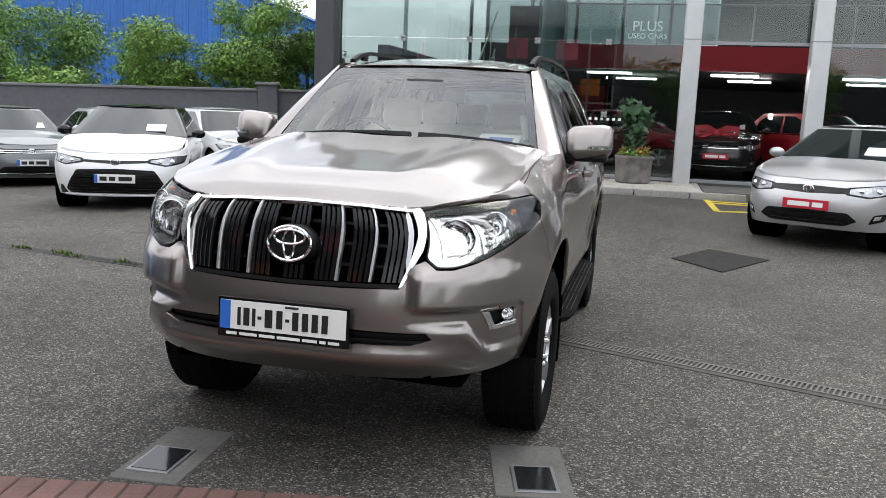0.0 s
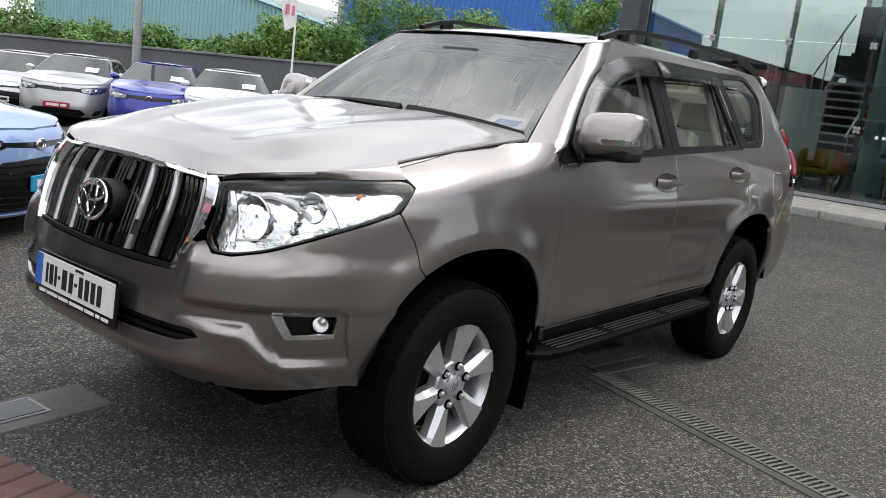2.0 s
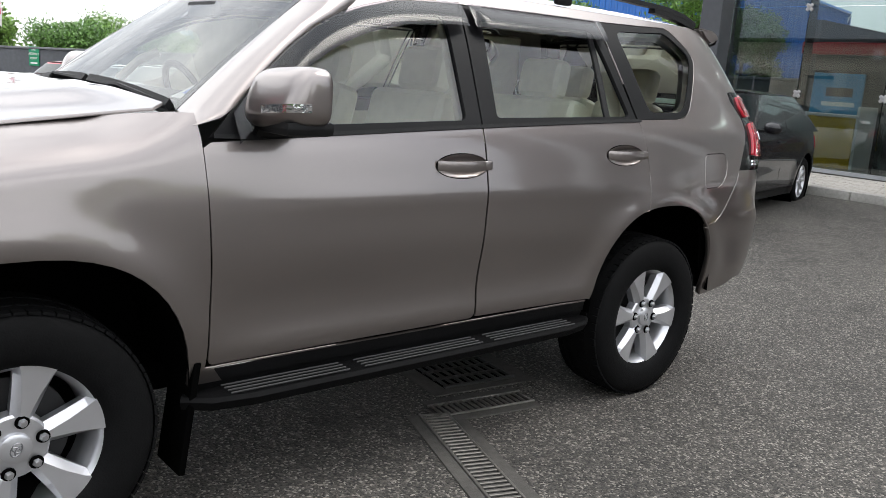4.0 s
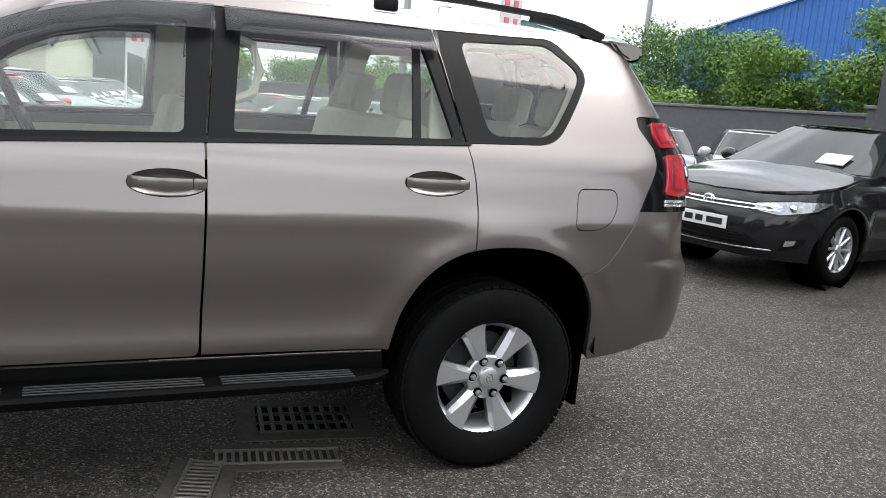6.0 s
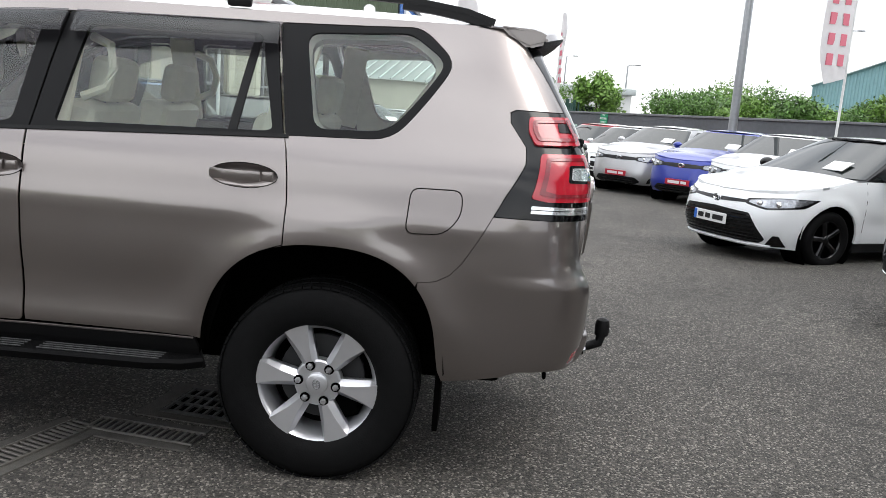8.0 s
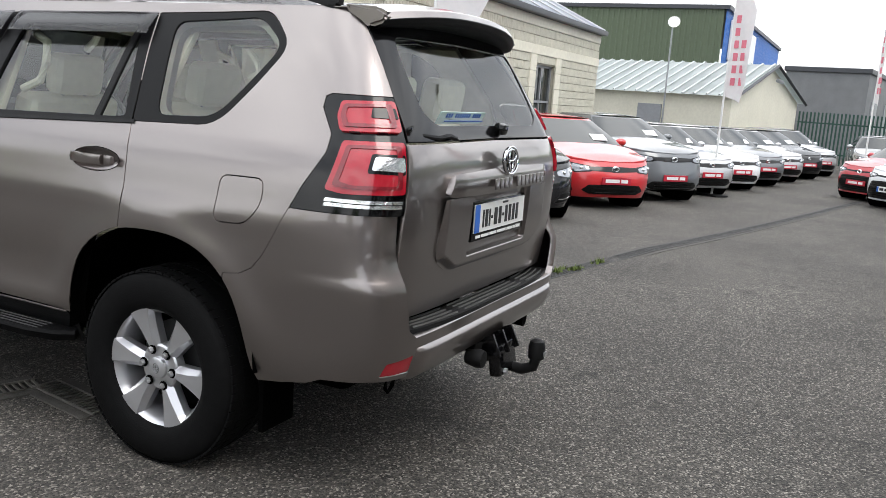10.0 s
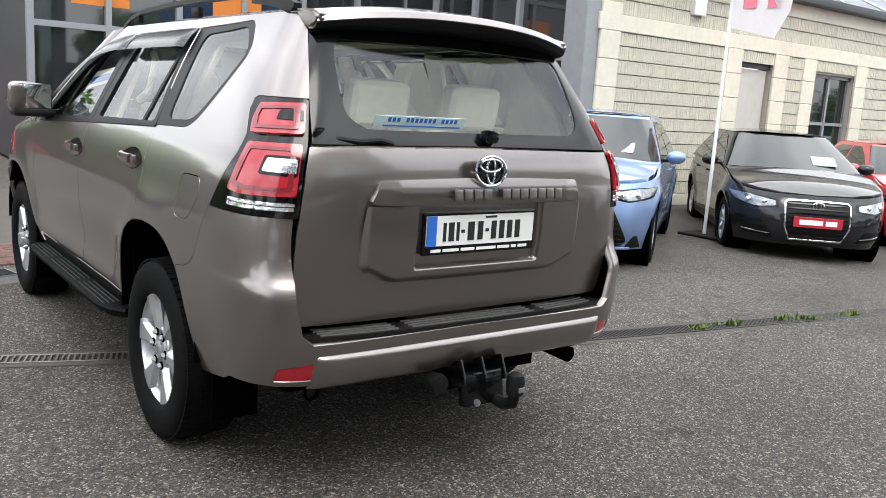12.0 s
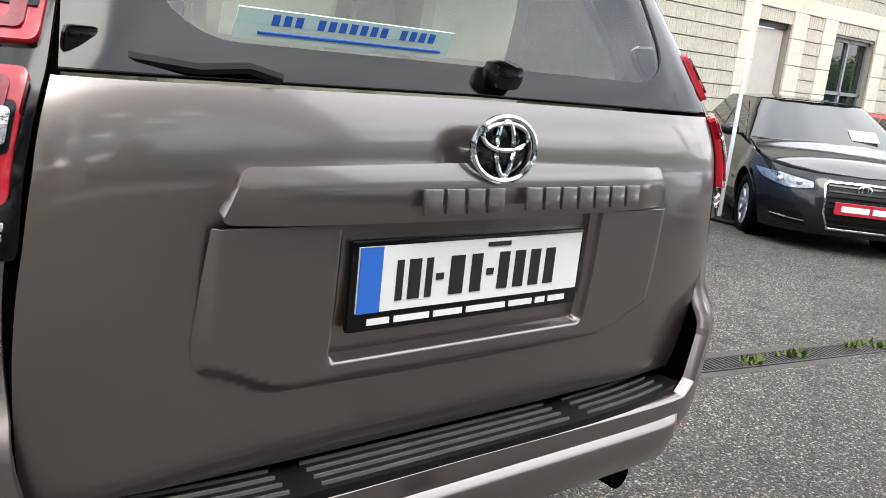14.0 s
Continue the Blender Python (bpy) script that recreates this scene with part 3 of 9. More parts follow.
panel("grille_sill", skin, mirrored([fpt(0.0, 0.803), fpt(0.43, 0.813), fpt(0.425, 0.828), fpt(0.0, 0.818)], S0), M["black"], suv, h=0.04, lift=0.0, flange=0.04)
both("grille_side_trim", skin, rounded([fpt(0.432, 0.813), fpt(0.446, 0.822), fpt(0.508, 0.955), fpt(0.534, 1.09), fpt(0.53, 1.106), fpt(0.494, 1.10), fpt(0.489, 1.01), fpt(0.462, 0.90)], 0.006), M["chrome"], suv, h=0.025, lift=0.012, flange=0.04, label="chrome grille surround")


def emblem(parent, m, w, h, field):
    """A chrome badge of three crossing ovals on a dark field."""
    bm = bmesh.new()
    ring = [(w * math.cos(a), h * math.sin(a), 0) for a in np.linspace(0, 2 * np.pi, 37)[:-1]]
    vs = [bm.verts.new(m @ Vector(p)) for p in ring]
    c = bm.verts.new(m @ Vector((0, 0, 0.01)))
    for i in range(36):
        bm.faces.new((vs[i], vs[(i + 1) % 36], c))
    ob = part("emblem_field", bm, field, parent)
    def oval(name, cx, cy, a, b, r):
        pts = [m @ Vector((cx + a * math.cos(t), cy + b * math.sin(t), 0.010)) for t in np.linspace(0, 2 * np.pi, 33)]
        part(name, tube(bmesh.new(), pts, r, 6), M["chrome"], parent)
    oval("emblem_ring", 0, 0, w, h, w * 0.075)
    oval("emblem_oval", 0, h * 0.38, w * 0.72, h * 0.42, w * 0.06)
    oval("emblem_oval", 0, 0.02 * h, w * 0.27, h * 0.86, w * 0.06)
    return ob


part("emblem_mount", add_lathe(bmesh.new(), [(0.0, 0.012), (0.088, 0.010), (0.096, 0.0), (0.098, -0.05)], Matrix.Translation((0, -2.318, 0.955)) @ pose(0, 0, 0, 80, 0, 0) @ Matrix.Diagonal((1, 0.8, 1, 1)), 32), M["black"], suv)
emblem(suv, Matrix.Translation((0, -2.34, 0.958)) @ pose(0, 0, 0, 80, 0, 0), 0.088, 0.066, M["black"])

# headlamps
for w in both("headlamp_lens", skin, HL, M["lens"], suv, gap=0.002, h=0.03, lift=0.004, flange=0.0, label="clear headlamp cover"):
    w.visible_shadow = False
both("headlamp_bowl", skin, HL, M["bowl"], suv, h=0.022, lift=-0.036, flange=-0.036, label="bright faceted headlamp reflector")
both("headlamp_bezel", skin, HL, M["black_gloss"], suv, holes=[inset(HL, 0.006)], h=0.03, lift=-0.001, flange=0.02)
for sx in (1, -1):
    for (x, z, r, turn) in ((0.625, 1.0, 0.072, 10), (0.765, 1.05, 0.047, 22)):
        q = skin(*fpt(x, z))
        m = Matrix.Translation((sx * (float(q[0]) - 0.008), float(q[1]) + 0.030, z)) @ pose(0, 0, 0, 86, 0, sx * turn)
        part("lamp_reflector", add_lathe(bmesh.new(), [(r * 1.05, 0.004), (r, 0.006), (r * 0.96, -0.012), (r * 0.7, -0.03), (r * 0.25, -0.04), (0.0, -0.041)], m, 24), M["chrome"], suv)
        part("bulb_shield", add_lathe(bmesh.new(), [(0.0, -0.01), (r * 0.2, -0.015), (r * 0.24, -0.05)], m, 12), M["chrome"], suv)
    part("indicator_bulb", add_lathe(bmesh.new(), [(0.0, 0.010), (0.007, 0.006), (0.009, -0.02)], Matrix.Translation((sx * 0.790, -1.885, 1.09)) @ pose(0, 0, 0, 90, 0, sx * 30), 12), M["amber"], suv)
    for k in range(4):
        q = skin(*fpt(0.735 + 0.004 * k, 0.975 + 0.028 * k))
        part("running_light", add_lathe(bmesh.new(), [(0.0, 0.010), (0.008, 0.007), (0.012, 0.0), (0.012, -0.02)], Matrix.Translation((sx * (float(q[0]) - 0.004), float(q[1]) + 0.022, float(q[2]))) @ pose(0, 0, 0, 88, 0, sx * 30), 12), M["chrome"], suv)
    part("light_guide", tube(bmesh.new(), [(sx * 0.57, -2.135, 1.06), (sx * 0.64, -2.115, 1.075), (sx * 0.70, -2.075, 1.06), (sx * 0.735, -2.04, 1.02), (sx * 0.745, -2.02, 0.97)], 0.011, 6), M["white"], suv)

for xa, xb in ((0.555, 0.572), (0.702, 0.716), (0.800, 0.812)):
    both("lamp_divider", skin, [fpt(xa + 0.03, 0.93 + 0.55 * max(0, xa - 0.68)), fpt(xb + 0.03, 0.93 + 0.55 * max(0, xa - 0.68)), fpt(xb, 1.10), fpt(xa, 1.10)], M["chrome"], suv, h=0.03, lift=-0.026, flange=0.02)
for zz, x0, x1 in ((0.935, 0.60, 0.70), (1.082, 0.60, 0.80)):
    both("lamp_shelf", skin, [fpt(x0, zz), fpt(x1, zz + 0.012), fpt(x1, zz + 0.018), fpt(x0, zz + 0.006)], M["satin"], suv, h=0.03, lift=-0.022, flange=0.03)
# bonnet
hood_edge = hermite([-2.2, -2.12, -2.03, -1.9, -1.5, -1.0, -0.85], [0.55, 0.645, 0.70, 0.742, 0.778, 0.790, 0.790])


def bonnet(x, y):
    ax = np.abs(x)
    base = fender_top(y)
    r = np.clip(ax / hood_edge(y), 0, 1)
    crown = 0.052 * (1 - r ** 2.4) * smoothstep(-2.25, -1.9, y) + 0.012 * (1 - r ** 2)
    top = 0.40 + 0.13 * smoothstep(-2.15, -1.1, y)
    ridge = (0.024 * smoothstep(top - 0.17, top, ax) * (1 - smoothstep(top, top + 0.20, ax))) * smoothstep(-2.15, -1.85, y) * (1 - smoothstep(-1.15, -0.95, y))
    dip = -0.010 * (1 - smoothstep(0.10, 0.30, ax)) * smoothstep(-2.1, -1.7, y)
    nose = -0.03 * smoothstep(-2.10, -2.24, y)
    return np.stack([x + 0 * y, y + 0 * x, base + crown + ridge + dip + nose + 0.004], -1)


hood_half = [(0.0, -2.228), (0.2, -2.224), (0.4, -2.205), (0.54, -2.165), (0.64, -2.10), (0.70, -2.02), (0.750, -1.9), (0.780, -1.7), (0.786, -1.5), (0.789, -1.2), (0.79, -0.98), (0.74, -0.93), (0.4, -1.02), (0.0, -1.05)]
panel("bonnet", bonnet, hood_half + [(-x, y) for x, y in hood_half[::-1] if x > 0], P, suv, gap=0.001, h=0.03, flange=0.010, label="long bonnet with two raised ribs")
# turned-in lip of each wing under the bonnet's edge
for sx in (1, -1):
    rim_v, rim_f = [], []
    for i, s in enumerate(np.linspace(-0.95, -1.84, 24)):
        p = skin(np.array(s), np.array(float(fender_top(s)) - 0.004))
        xx, yy = float(p[0]), float(p[1])
        for d, drop in ((0.0, None), (0.018, 0.010), (0.05, 0.016)):
            zz = float(p[2]) if drop is None else float(bonnet(np.array(xx - d), np.array(yy))[2]) - drop
            rim_v.append((sx * (xx - d), yy, zz))
        if i:
            for k in range(2):
                a = i * 3 + k
                rim_f.append((a, a - 3, a - 2, a + 1) if sx > 0 else (a + 1, a - 2, a - 3, a))
    mesh_part("wing_lip", rim_v, rim_f, P, suv, "", True)

# strip of wing between the lamp and the bonnet's edge
NOSE_LOW = [(s_front_y(-1.785), 1.152), fpt(0.80, 1.137), fpt(0.60, 1.112), fpt(0.54, 1.099)]
NOSE_X, NOSE_Y = [0.54, 0.64, 0.70, 0.750, 0.780, 0.786], [-2.165, -2.10, -2.02, -1.9, -1.7, -1.5]


def wing_nose(t, v):
    t, v = np.broadcast_arrays(np.asarray(t, float), np.asarray(v, float))
    q = np.array(NOSE_LOW, float)
    ts = np.linspace(0, 1, len(q))
    a = skin(np.interp(t, ts, q[:, 0]), np.interp(t, ts, q[:, 1]))
    by = np.clip(a[..., 1] + 0.012, -2.165, -1.5)
    bx = np.interp(by, NOSE_Y, NOSE_X) - 0.003
    b = bonnet(bx, by) + np.array([0, 0, 0.0006])
    m = a * (1 - v)[..., None] + b * v[..., None]
    bow = 0.010 * np.sin(np.pi * v)
    m[..., 1] -= bow
    m[..., 2] += bow * 0.8
    return m


both("wing_nose", wing_nose, [(0, 0), (1, 0), (1, 1), (0, 1)], P, suv, h=0.05, flange=0.0, flip=True)

# screen, roof and pillars
def screen(x, z):
    return np.stack([x + 0 * z, -1.105 + 1.36 * (z - 1.2) + 0.10 * (x / 0.75) ** 2 - 0.03 * ((z - 1.48) / 0.25) ** 2 * 0 - 0.02 * np.sin(np.clip((z - 1.2) / 0.54, 0, 1) * np.pi), z + 0 * x], -1)


SCREEN = [(0.0, 1.225), (0.4, 1.235), (0.745, 1.262), (0.676, 1.50), (0.592, 1.728), (0.3, 1.75), (0.0, 1.757)]
scr = SCREEN + [(-x, z) for x, z in SCREEN[::-1] if x > 0]
panel("windscreen", screen, rounded(scr, 0.03), M["screen_glass"], suv, h=0.06, flange=0.004, label="clear raked windscreen").visible_shadow = False
panel("windscreen_seal", screen, scr, M["black"], suv, holes=[inset(scr, 0.035)], h=0.05, lift=-0.004, flange=0.01)
bm = bmesh.new()
sweep(bm, [(x, float(screen(np.array(x), np.array(1.245))[1]) - 0.02, 1.262 + 0.0 * x) for x in np.linspace(-0.74, 0.74, 15)], [(-0.05, 0.0), (0.06, -0.01), (0.06, -0.05), (-0.05, -0.04)])
part("cowl", bm, M["black"], suv)
for x0, x1, yy in ((0.10, 0.72, 0.015), (-0.58, 0.06, 0.02)):
    zw = lambda x: 1.352 - 0.055 * (abs(x) / 0.78) ** 2.2
    pts = [(x, float(screen(np.array(x), np.array(zw(x)))[1]) - 0.022, zw(x)) for x in np.linspace(x0, x1, 9)]
    blade = part("wiper", sweep(bmesh.new(), pts, [(-0.016, 0.0), (0.0, 0.022), (0.016, 0.0), (0.0, -0.016)]), M["black"], suv)
    part("wiper_arm", tube(bmesh.new(), [pts[-1], ((x0 + x1) / 2, pts[4][1] - 0.025, pts[4][2] + 0.012), pts[2]], 0.009, 6), M["black"], suv)


def pillar_edge(t):
    return np.interp(t, np.linspace(0, 1, 7), [-0.885, -0.79, -0.66, -0.53, -0.40, -0.27, -0.08]), np.interp(t, np.linspace(0, 1, 7), [1.262, 1.289, 1.404, 1.504, 1.589, 1.645, 1.777])


def a_pillar(t, v):
    t, v = np.broadcast_arrays(np.asarray(t, float), np.asarray(v, float))
    x, z = 0.749 - 0.155 * t, 1.262 + 0.478 * t
    a = screen(x, z)
    b = skin(*pillar_edge(t))
    m = a * (1 - v)[..., None] + b * v[..., None]
    bow = 0.040 * np.sin(np.pi * np.clip(v, 0, 1)) ** 0.8
    m[..., 0] += bow * 0.85
    m[..., 1] -= bow * 0.5
    return m


both("windscreen_pillar", a_pillar, [(0.0, 0.02), (1.0, 0.02), (1.0, 1.0), (0.0, 1.0)], P, suv, h=0.07, flange=0.0, flip=True)
roof_mid = hermite([-0.4, -0.1, 0.4, 1.2, 1.9, 2.13], [1.752, 1.805, 1.85, 1.855, 1.838, 1.812])
roof_side = hermite([-0.4, -0.1, 0.3, 2.0, 2.13], [1.728, 1.775, 1.787, 1.787, 1.785])


def roof(x, y):
    xe = 0.596 - 0.03 * smoothstep(0.1, -0.35, y)
    r = np.clip(np.abs(x) / xe, 0, 1.05)
    return np.stack([x + 0 * y, y + 0 * x, roof_mid(y) - (roof_mid(y) - roof_side(y)) * r ** 2.7 + 0.004 * np.exp(-((r - 0.78) / 0.03) ** 2)], -1)


RO = [(0.0, -0.368), (0.3, -0.36), (0.566, -0.325), (0.592, -0.08), (0.595, 0.3), (0.595, 2.04), (0.5, 2.09), (0.0, 2.11)]
panel("roof", roof, RO + [(-x, y) for x, y in RO[::-1] if x > 0], P, suv, h=0.04, flange=0.004)
panel("headlining", roof, [(0.54, -0.25), (0.56, 2.0), (-0.56, 2.0), (-0.54, -0.25)], M["cream"], suv, h=0.1, lift=-0.045, flange=0.0)

# side windows
FW_O = [(-0.845, 1.232), (-0.79, 1.285), (-0.66, 1.40), (-0.53, 1.50), (-0.40, 1.585), (-0.27, 1.640), (-0.19, 1.666), (0.0, 1.714), (0.285, 1.73), (0.246, 1.278)] + [(y, float(BELT(y)) + 0.001) for y in np.linspace(0.2, -0.75, 6)]
RWIN_O = [(0.254, 1.28), (0.295, 1.731), (0.9, 1.741), (1.120, 1.741), (1.212, 1.32), (0.8, 1.302)]
FW_G = rounded([(-0.70, 1.262), (-0.62, 1.345), (-0.49, 1.465), (-0.36, 1.56), (-0.22, 1.62), (0.0, 1.672), (0.20, 1.682), (0.178, 1.30)], 0.03)
RW_G = rounded([(0.338, 1.312), (0.385, 1.69), (1.045, 1.70), (1.075, 1.685), (1.168, 1.345), (1.145, 1.335)], [0.02, 0.03, 0.02, 0.02, 0.02, 0.02])
for nm, o, g, m in (("front_window", FW_O, FW_G, M["glass"]), ("rear_window", RWIN_O, RW_G, M["glass_tint"])):
    for w in both(nm + "_frame", skin, o, M["frit"], suv, holes=[g], h=0.035, lift=-0.004, flange=0.02):
        pass
    for w in both(nm + "_glass", skin, inset(g, -0.012), m, suv, h=0.05, lift=-0.014, flange=0.0):
        w.visible_shadow = False
both("window_divider", skin, [(1.000, 1.325), (1.032, 1.325), (1.072, 1.70), (1.042, 1.70)], M["black"], suv, h=0.05, lift=-0.008, flange=0.012)
QG = rounded([(1.245, 1.712), (1.72, 1.738), (1.882, 1.638), (1.606, 1.366), (1.325, 1.356)], [0.05, 0.06, 0.06, 0.07, 0.05])
both("quarter_window_border", skin, QWIN, M["frit"], suv, holes=[QG], h=0.035, lift=-0.002, flange=0.01, gap=0.002)
for w in both("quarter_window_glass", skin, inset(QG, -0.01), M["glass_tint"], suv, h=0.05, lift=-0.006, flange=0.0):
    w.visible_shadow = False
both("belt_strip", skin, [(-0.84, 1.226)] + [(y, float(BELT(y)) - 0.004) for y in np.linspace(-0.7, 1.235, 12)] + [(y, float(BELT(y)) + 0.009) for y in np.linspace(1.235, -0.7, 12)] + [(-0.84, 1.238)], M["black"], suv, h=0.05, lift=0.006, flange=0.012)


def visor(y0, y1, shape):
    """Smoked wind deflector over a door window, standing off the glass."""
    def surf(u, v):
        u, v = np.broadcast_arrays(np.asarray(u, float), np.asarray(v, float))
        yy, zt = shape(u)
        p = skin(yy, zt - 0.088 * v)
        p[..., 0] += 0.013 + 0.036 * np.sin(np.clip(v, 0, 1) * 1.9) * (0.35 + 0.65 * smoothstep(0.0, 0.06, u) * smoothstep(1.0, 0.96, u))
        return p
    both("wind_deflector", surf, [(0, 0), (1, 0), (1, 1), (0, 1)], M["acrylic"], suv, h=0.06, flange=0.002, flip=True, label="smoked acrylic wind deflector")


visor(0, 0, lambda u: (np.interp(u, np.linspace(0, 1, 9), [-0.77, -0.64, -0.50, -0.36, -0.22, -0.05, 0.08, 0.19, 0.29]), np.interp(u, np.linspace(0, 1, 9), [1.30, 1.425, 1.535, 1.615, 1.672, 1.712, 1.726, 1.733, 1.737])))
visor(0, 0, lambda u: (0.325 + 0.815 * u, 1.738 + 0.008 * u))


# tailgate
def gate_pt(frac, z):
    return (float(s_rear(frac)), z)


gate_half = [gate_pt(0.0001, 0.70), gate_pt(0.3, 0.70), gate_pt(0.79, 0.705), gate_pt(0.812, 0.74), gate_pt(0.816, 0.95), gate_pt(0.814, 1.1), gate_pt(0.818, 1.2), gate_pt(0.832, 1.326), gate_pt(0.0001, 1.332)]
panel("tailgate", skin, mirrored(gate_half[:-1] + [gate_pt(0.0001, 1.332)], S1), P, suv, gap=0.003, h=0.03, flange=0.02, label="side-hinged bronze-grey tailgate")
tg_half = [gate_pt(0.0001, 1.338), gate_pt(0.822, 1.333), gate_pt(0.855, 1.45), gate_pt(0.895, 1.62), gate_pt(0.93, 1.735), gate_pt(0.0001, 1.765)]
tg_clear = [gate_pt(0.0001, 1.385), gate_pt(0.12, 1.385), gate_pt(0.60, 1.385), gate_pt(0.70, 1.43), gate_pt(0.775, 1.60), gate_pt(0.80, 1.69), gate_pt(0.0001, 1.70)]
TGC = rounded(mirrored(tg_clear, S1), 0.05)
panel("tailgate_border", skin, mirrored(tg_half, S1), M["black_gloss"], suv, holes=[TGC], h=0.04, lift=0.002, flange=0.015)
panel("tailgate_glass", skin, inset(TGC, -0.015), M["glass_tint"], suv, h=0.06, lift=-0.002, flange=0.0, label="clear tailgate window with a dark border").visible_shadow = False
# near-black sheet behind the gap, as the shade of the shut line
both("gate_shut_line", skin, [(float(s_rear(0.79)), 0.70), (float(s_rear(0.835)), 0.70), (float(s_rear(0.84)), 1.1), (float(s_rear(0.87)), 1.33), (float(s_rear(0.89)), 1.48), (float(s_rear(0.955)), 1.74), (float(s_rear(0.92)), 1.74), (float(s_rear(0.82)), 1.33), (float(s_rear(0.785)), 1.1)], M["dark"], suv, h=0.05, lift=-0.02, flange=0.0)
GARN = rounded([(0.468, 1.218), (0.498, 1.140), (0.488, 1.133), (0.20, 1.128), (0.0, 1.126), (-0.20, 1.128), (-0.488, 1.133), (-0.498, 1.14), (-0.468, 1.218), (0.0, 1.228)], 0.012)


def gate_face(x, z):
    """The tailgate's face by width and height."""
    x, z = np.broadcast_arrays(np.asarray(x, float), np.asarray(z, float))
    s = s_rear(np.clip(np.abs(x) / w_body(z), 1e-4, 0.99))
    p = skin(s, z)
    p[..., 0] = x
    return p


def relief_garnish(x, z):
    p = gate_face(x, z)
    p[..., 1] += 0.030 + 0.012 * np.sin(np.clip((z - 1.120) / 0.115, 0, 1) * np.pi) - 0.016 * smoothstep(0.40, 0.50, np.abs(x))
    return p


panel("tailgate_garnish", relief_garnish, GARN, P, suv, h=0.03, flange=0.04, flip=True, label="raised bar across the tailgate")


def relief_recess(x, z):
    p = gate_face(x, z)
    ax = np.abs(x)
    hump = 0.024 * smoothstep(0.525, 0.500, ax) * smoothstep(0.838, 0.866, z - 0.055 * smoothstep(0.36, 0.52, ax))
    cut = -0.044 * smoothstep(0.300, 0.290, ax) * smoothstep(0.892, 0.904, z)
    p[..., 1] += 0.002 + hump + cut
    return p


panel("plate_surround", relief_recess, rounded([(0.512, 1.128), (0.532, 0.905), (0.43, 0.846), (0.0, 0.838), (-0.43, 0.846), (-0.532, 0.905), (-0.512, 1.128)], [0, 0.07, 0.12, 0.1, 0.12, 0.07, 0], 9), P, suv, h=0.010, flange=0.004, flip=True)
emblem(suv, Matrix.Translation((0, 2.428, 1.252)) @ pose(0, 0, 0, 90, 0, 180) @ pose(0, 0, 0, -4, 0, 0), 0.072, 0.055, M["black_gloss"])
# raised model lettering as plain blocks
for i in range(12):
    if i == 4:
        continue
    bm = box_bm((0.155 - i * 0.0455, 2.450, 1.166), (0.037, 0.007, 0.042), pose(0, 0, 0, 4, 0, 0), 0.0018)
    part("letter_block", bm, P, suv)

def number_plate(parent, m, label, blank=None):
    """A registration plate in a black holder, its writing as plain bars. Faces local -y."""
    holder = part("plate_holder", bmesh_xf(box_bm((0, 0.006, -0.012), (0.545, 0.014, 0.158), None, 0.006), m), M["black_gloss"], parent, "black plate holder")
    part("plate", bmesh_xf(box_bm((0, -0.003, 0.0), (0.52, 0.006, 0.112)), m), blank or M["plate"], parent, "white registration plate")
    if blank is None:
        part("plate_band", bmesh_xf(box_bm((-0.238, -0.0068, 0), (0.044, 0.002, 0.112)), m), M["plate_blue"], parent)
        x = -0.19
        for wch in (0.022, 0.040, 0.022, 0.026, 0.05, 0.04, 0.026, 0.04, 0.04, 0.04, 0.04):
            hh = 0.012 if wch == 0.026 else 0.07
            part("plate_bar", bmesh_xf(box_bm((x + wch / 2, -0.0072, -0.004), (wch * 0.62, 0.002, hh)), m), M["ink"], parent)
            x += wch
        part("plate_bar", bmesh_xf(box_bm((0.04, -0.0072, 0.047), (0.055, 0.002, 0.008)), m), M["ink"], parent)
    for x0, x1 in ((-0.235, -0.19), (-0.18, -0.105), (-0.095, -0.03), (-0.02, 0.075), (0.085, 0.145), (0.155, 0.18), (0.19, 0.235)):
        part("dealer_bar", bmesh_xf(box_bm(((x0 + x1) / 2, -0.0022, -0.074), (x1 - x0, 0.002, 0.011)), m), M["white"], parent)
    return holder


def bmesh_xf(bm, m):
    bmesh.ops.transform(bm, matrix=m, verts=bm.verts)
    return bm


number_plate(suv, Matrix.Translation((0.0, -2.402, 0.672)) @ pose(0, 0, 0, -3, 0, 0), "front")
number_plate(suv, Matrix.Translation((0.0, 2.405, 1.03)) @ pose(0, 0, 0, 0, 0, 180), "rear")

# tail lamps
LAMP_F = rounded(LAMP + [(s_rear(0.835), 1.33), (s_rear(0.815), 1.11), (s_rear(0.815), 1.085)], 0.012)
both("tail_lamp_housing", skin, LAMP_F, M["black_gloss"], suv, gap=0.002, h=0.03, flange=0.02, label="gloss black lamp housing")
UP = rounded([(2.182, 1.352), (2.172, 1.40), (2.192, 1.452), (s_rear(0.868), 1.458), (s_rear(0.856), 1.358)], 0.014)
DN = rounded([(2.150, 1.165), (2.162, 1.20), (2.195, 1.322), (s_rear(0.852), 1.325), (s_rear(0.836), 1.16), (2.215, 1.155)], 0.014)
both("tail_lamp_lens", skin, UP, M["red_lens"], suv, h=0.02, lift=0.012, flange=0.014, label="red tail-lamp lens")
both("tail_lamp_lens", skin, DN, M["red_lens"], suv, h=0.02, lift=0.014, flange=0.016, label="red brake-lamp lens")
both("reverse_lamp", skin, rounded([(s_rear(0.95), 1.225), (s_rear(0.945), 1.285), (s_rear(0.852), 1.285), (s_rear(0.845), 1.222)], 0.01), M["black_gloss"], suv, h=0.03, lift=0.016, flange=0.004)
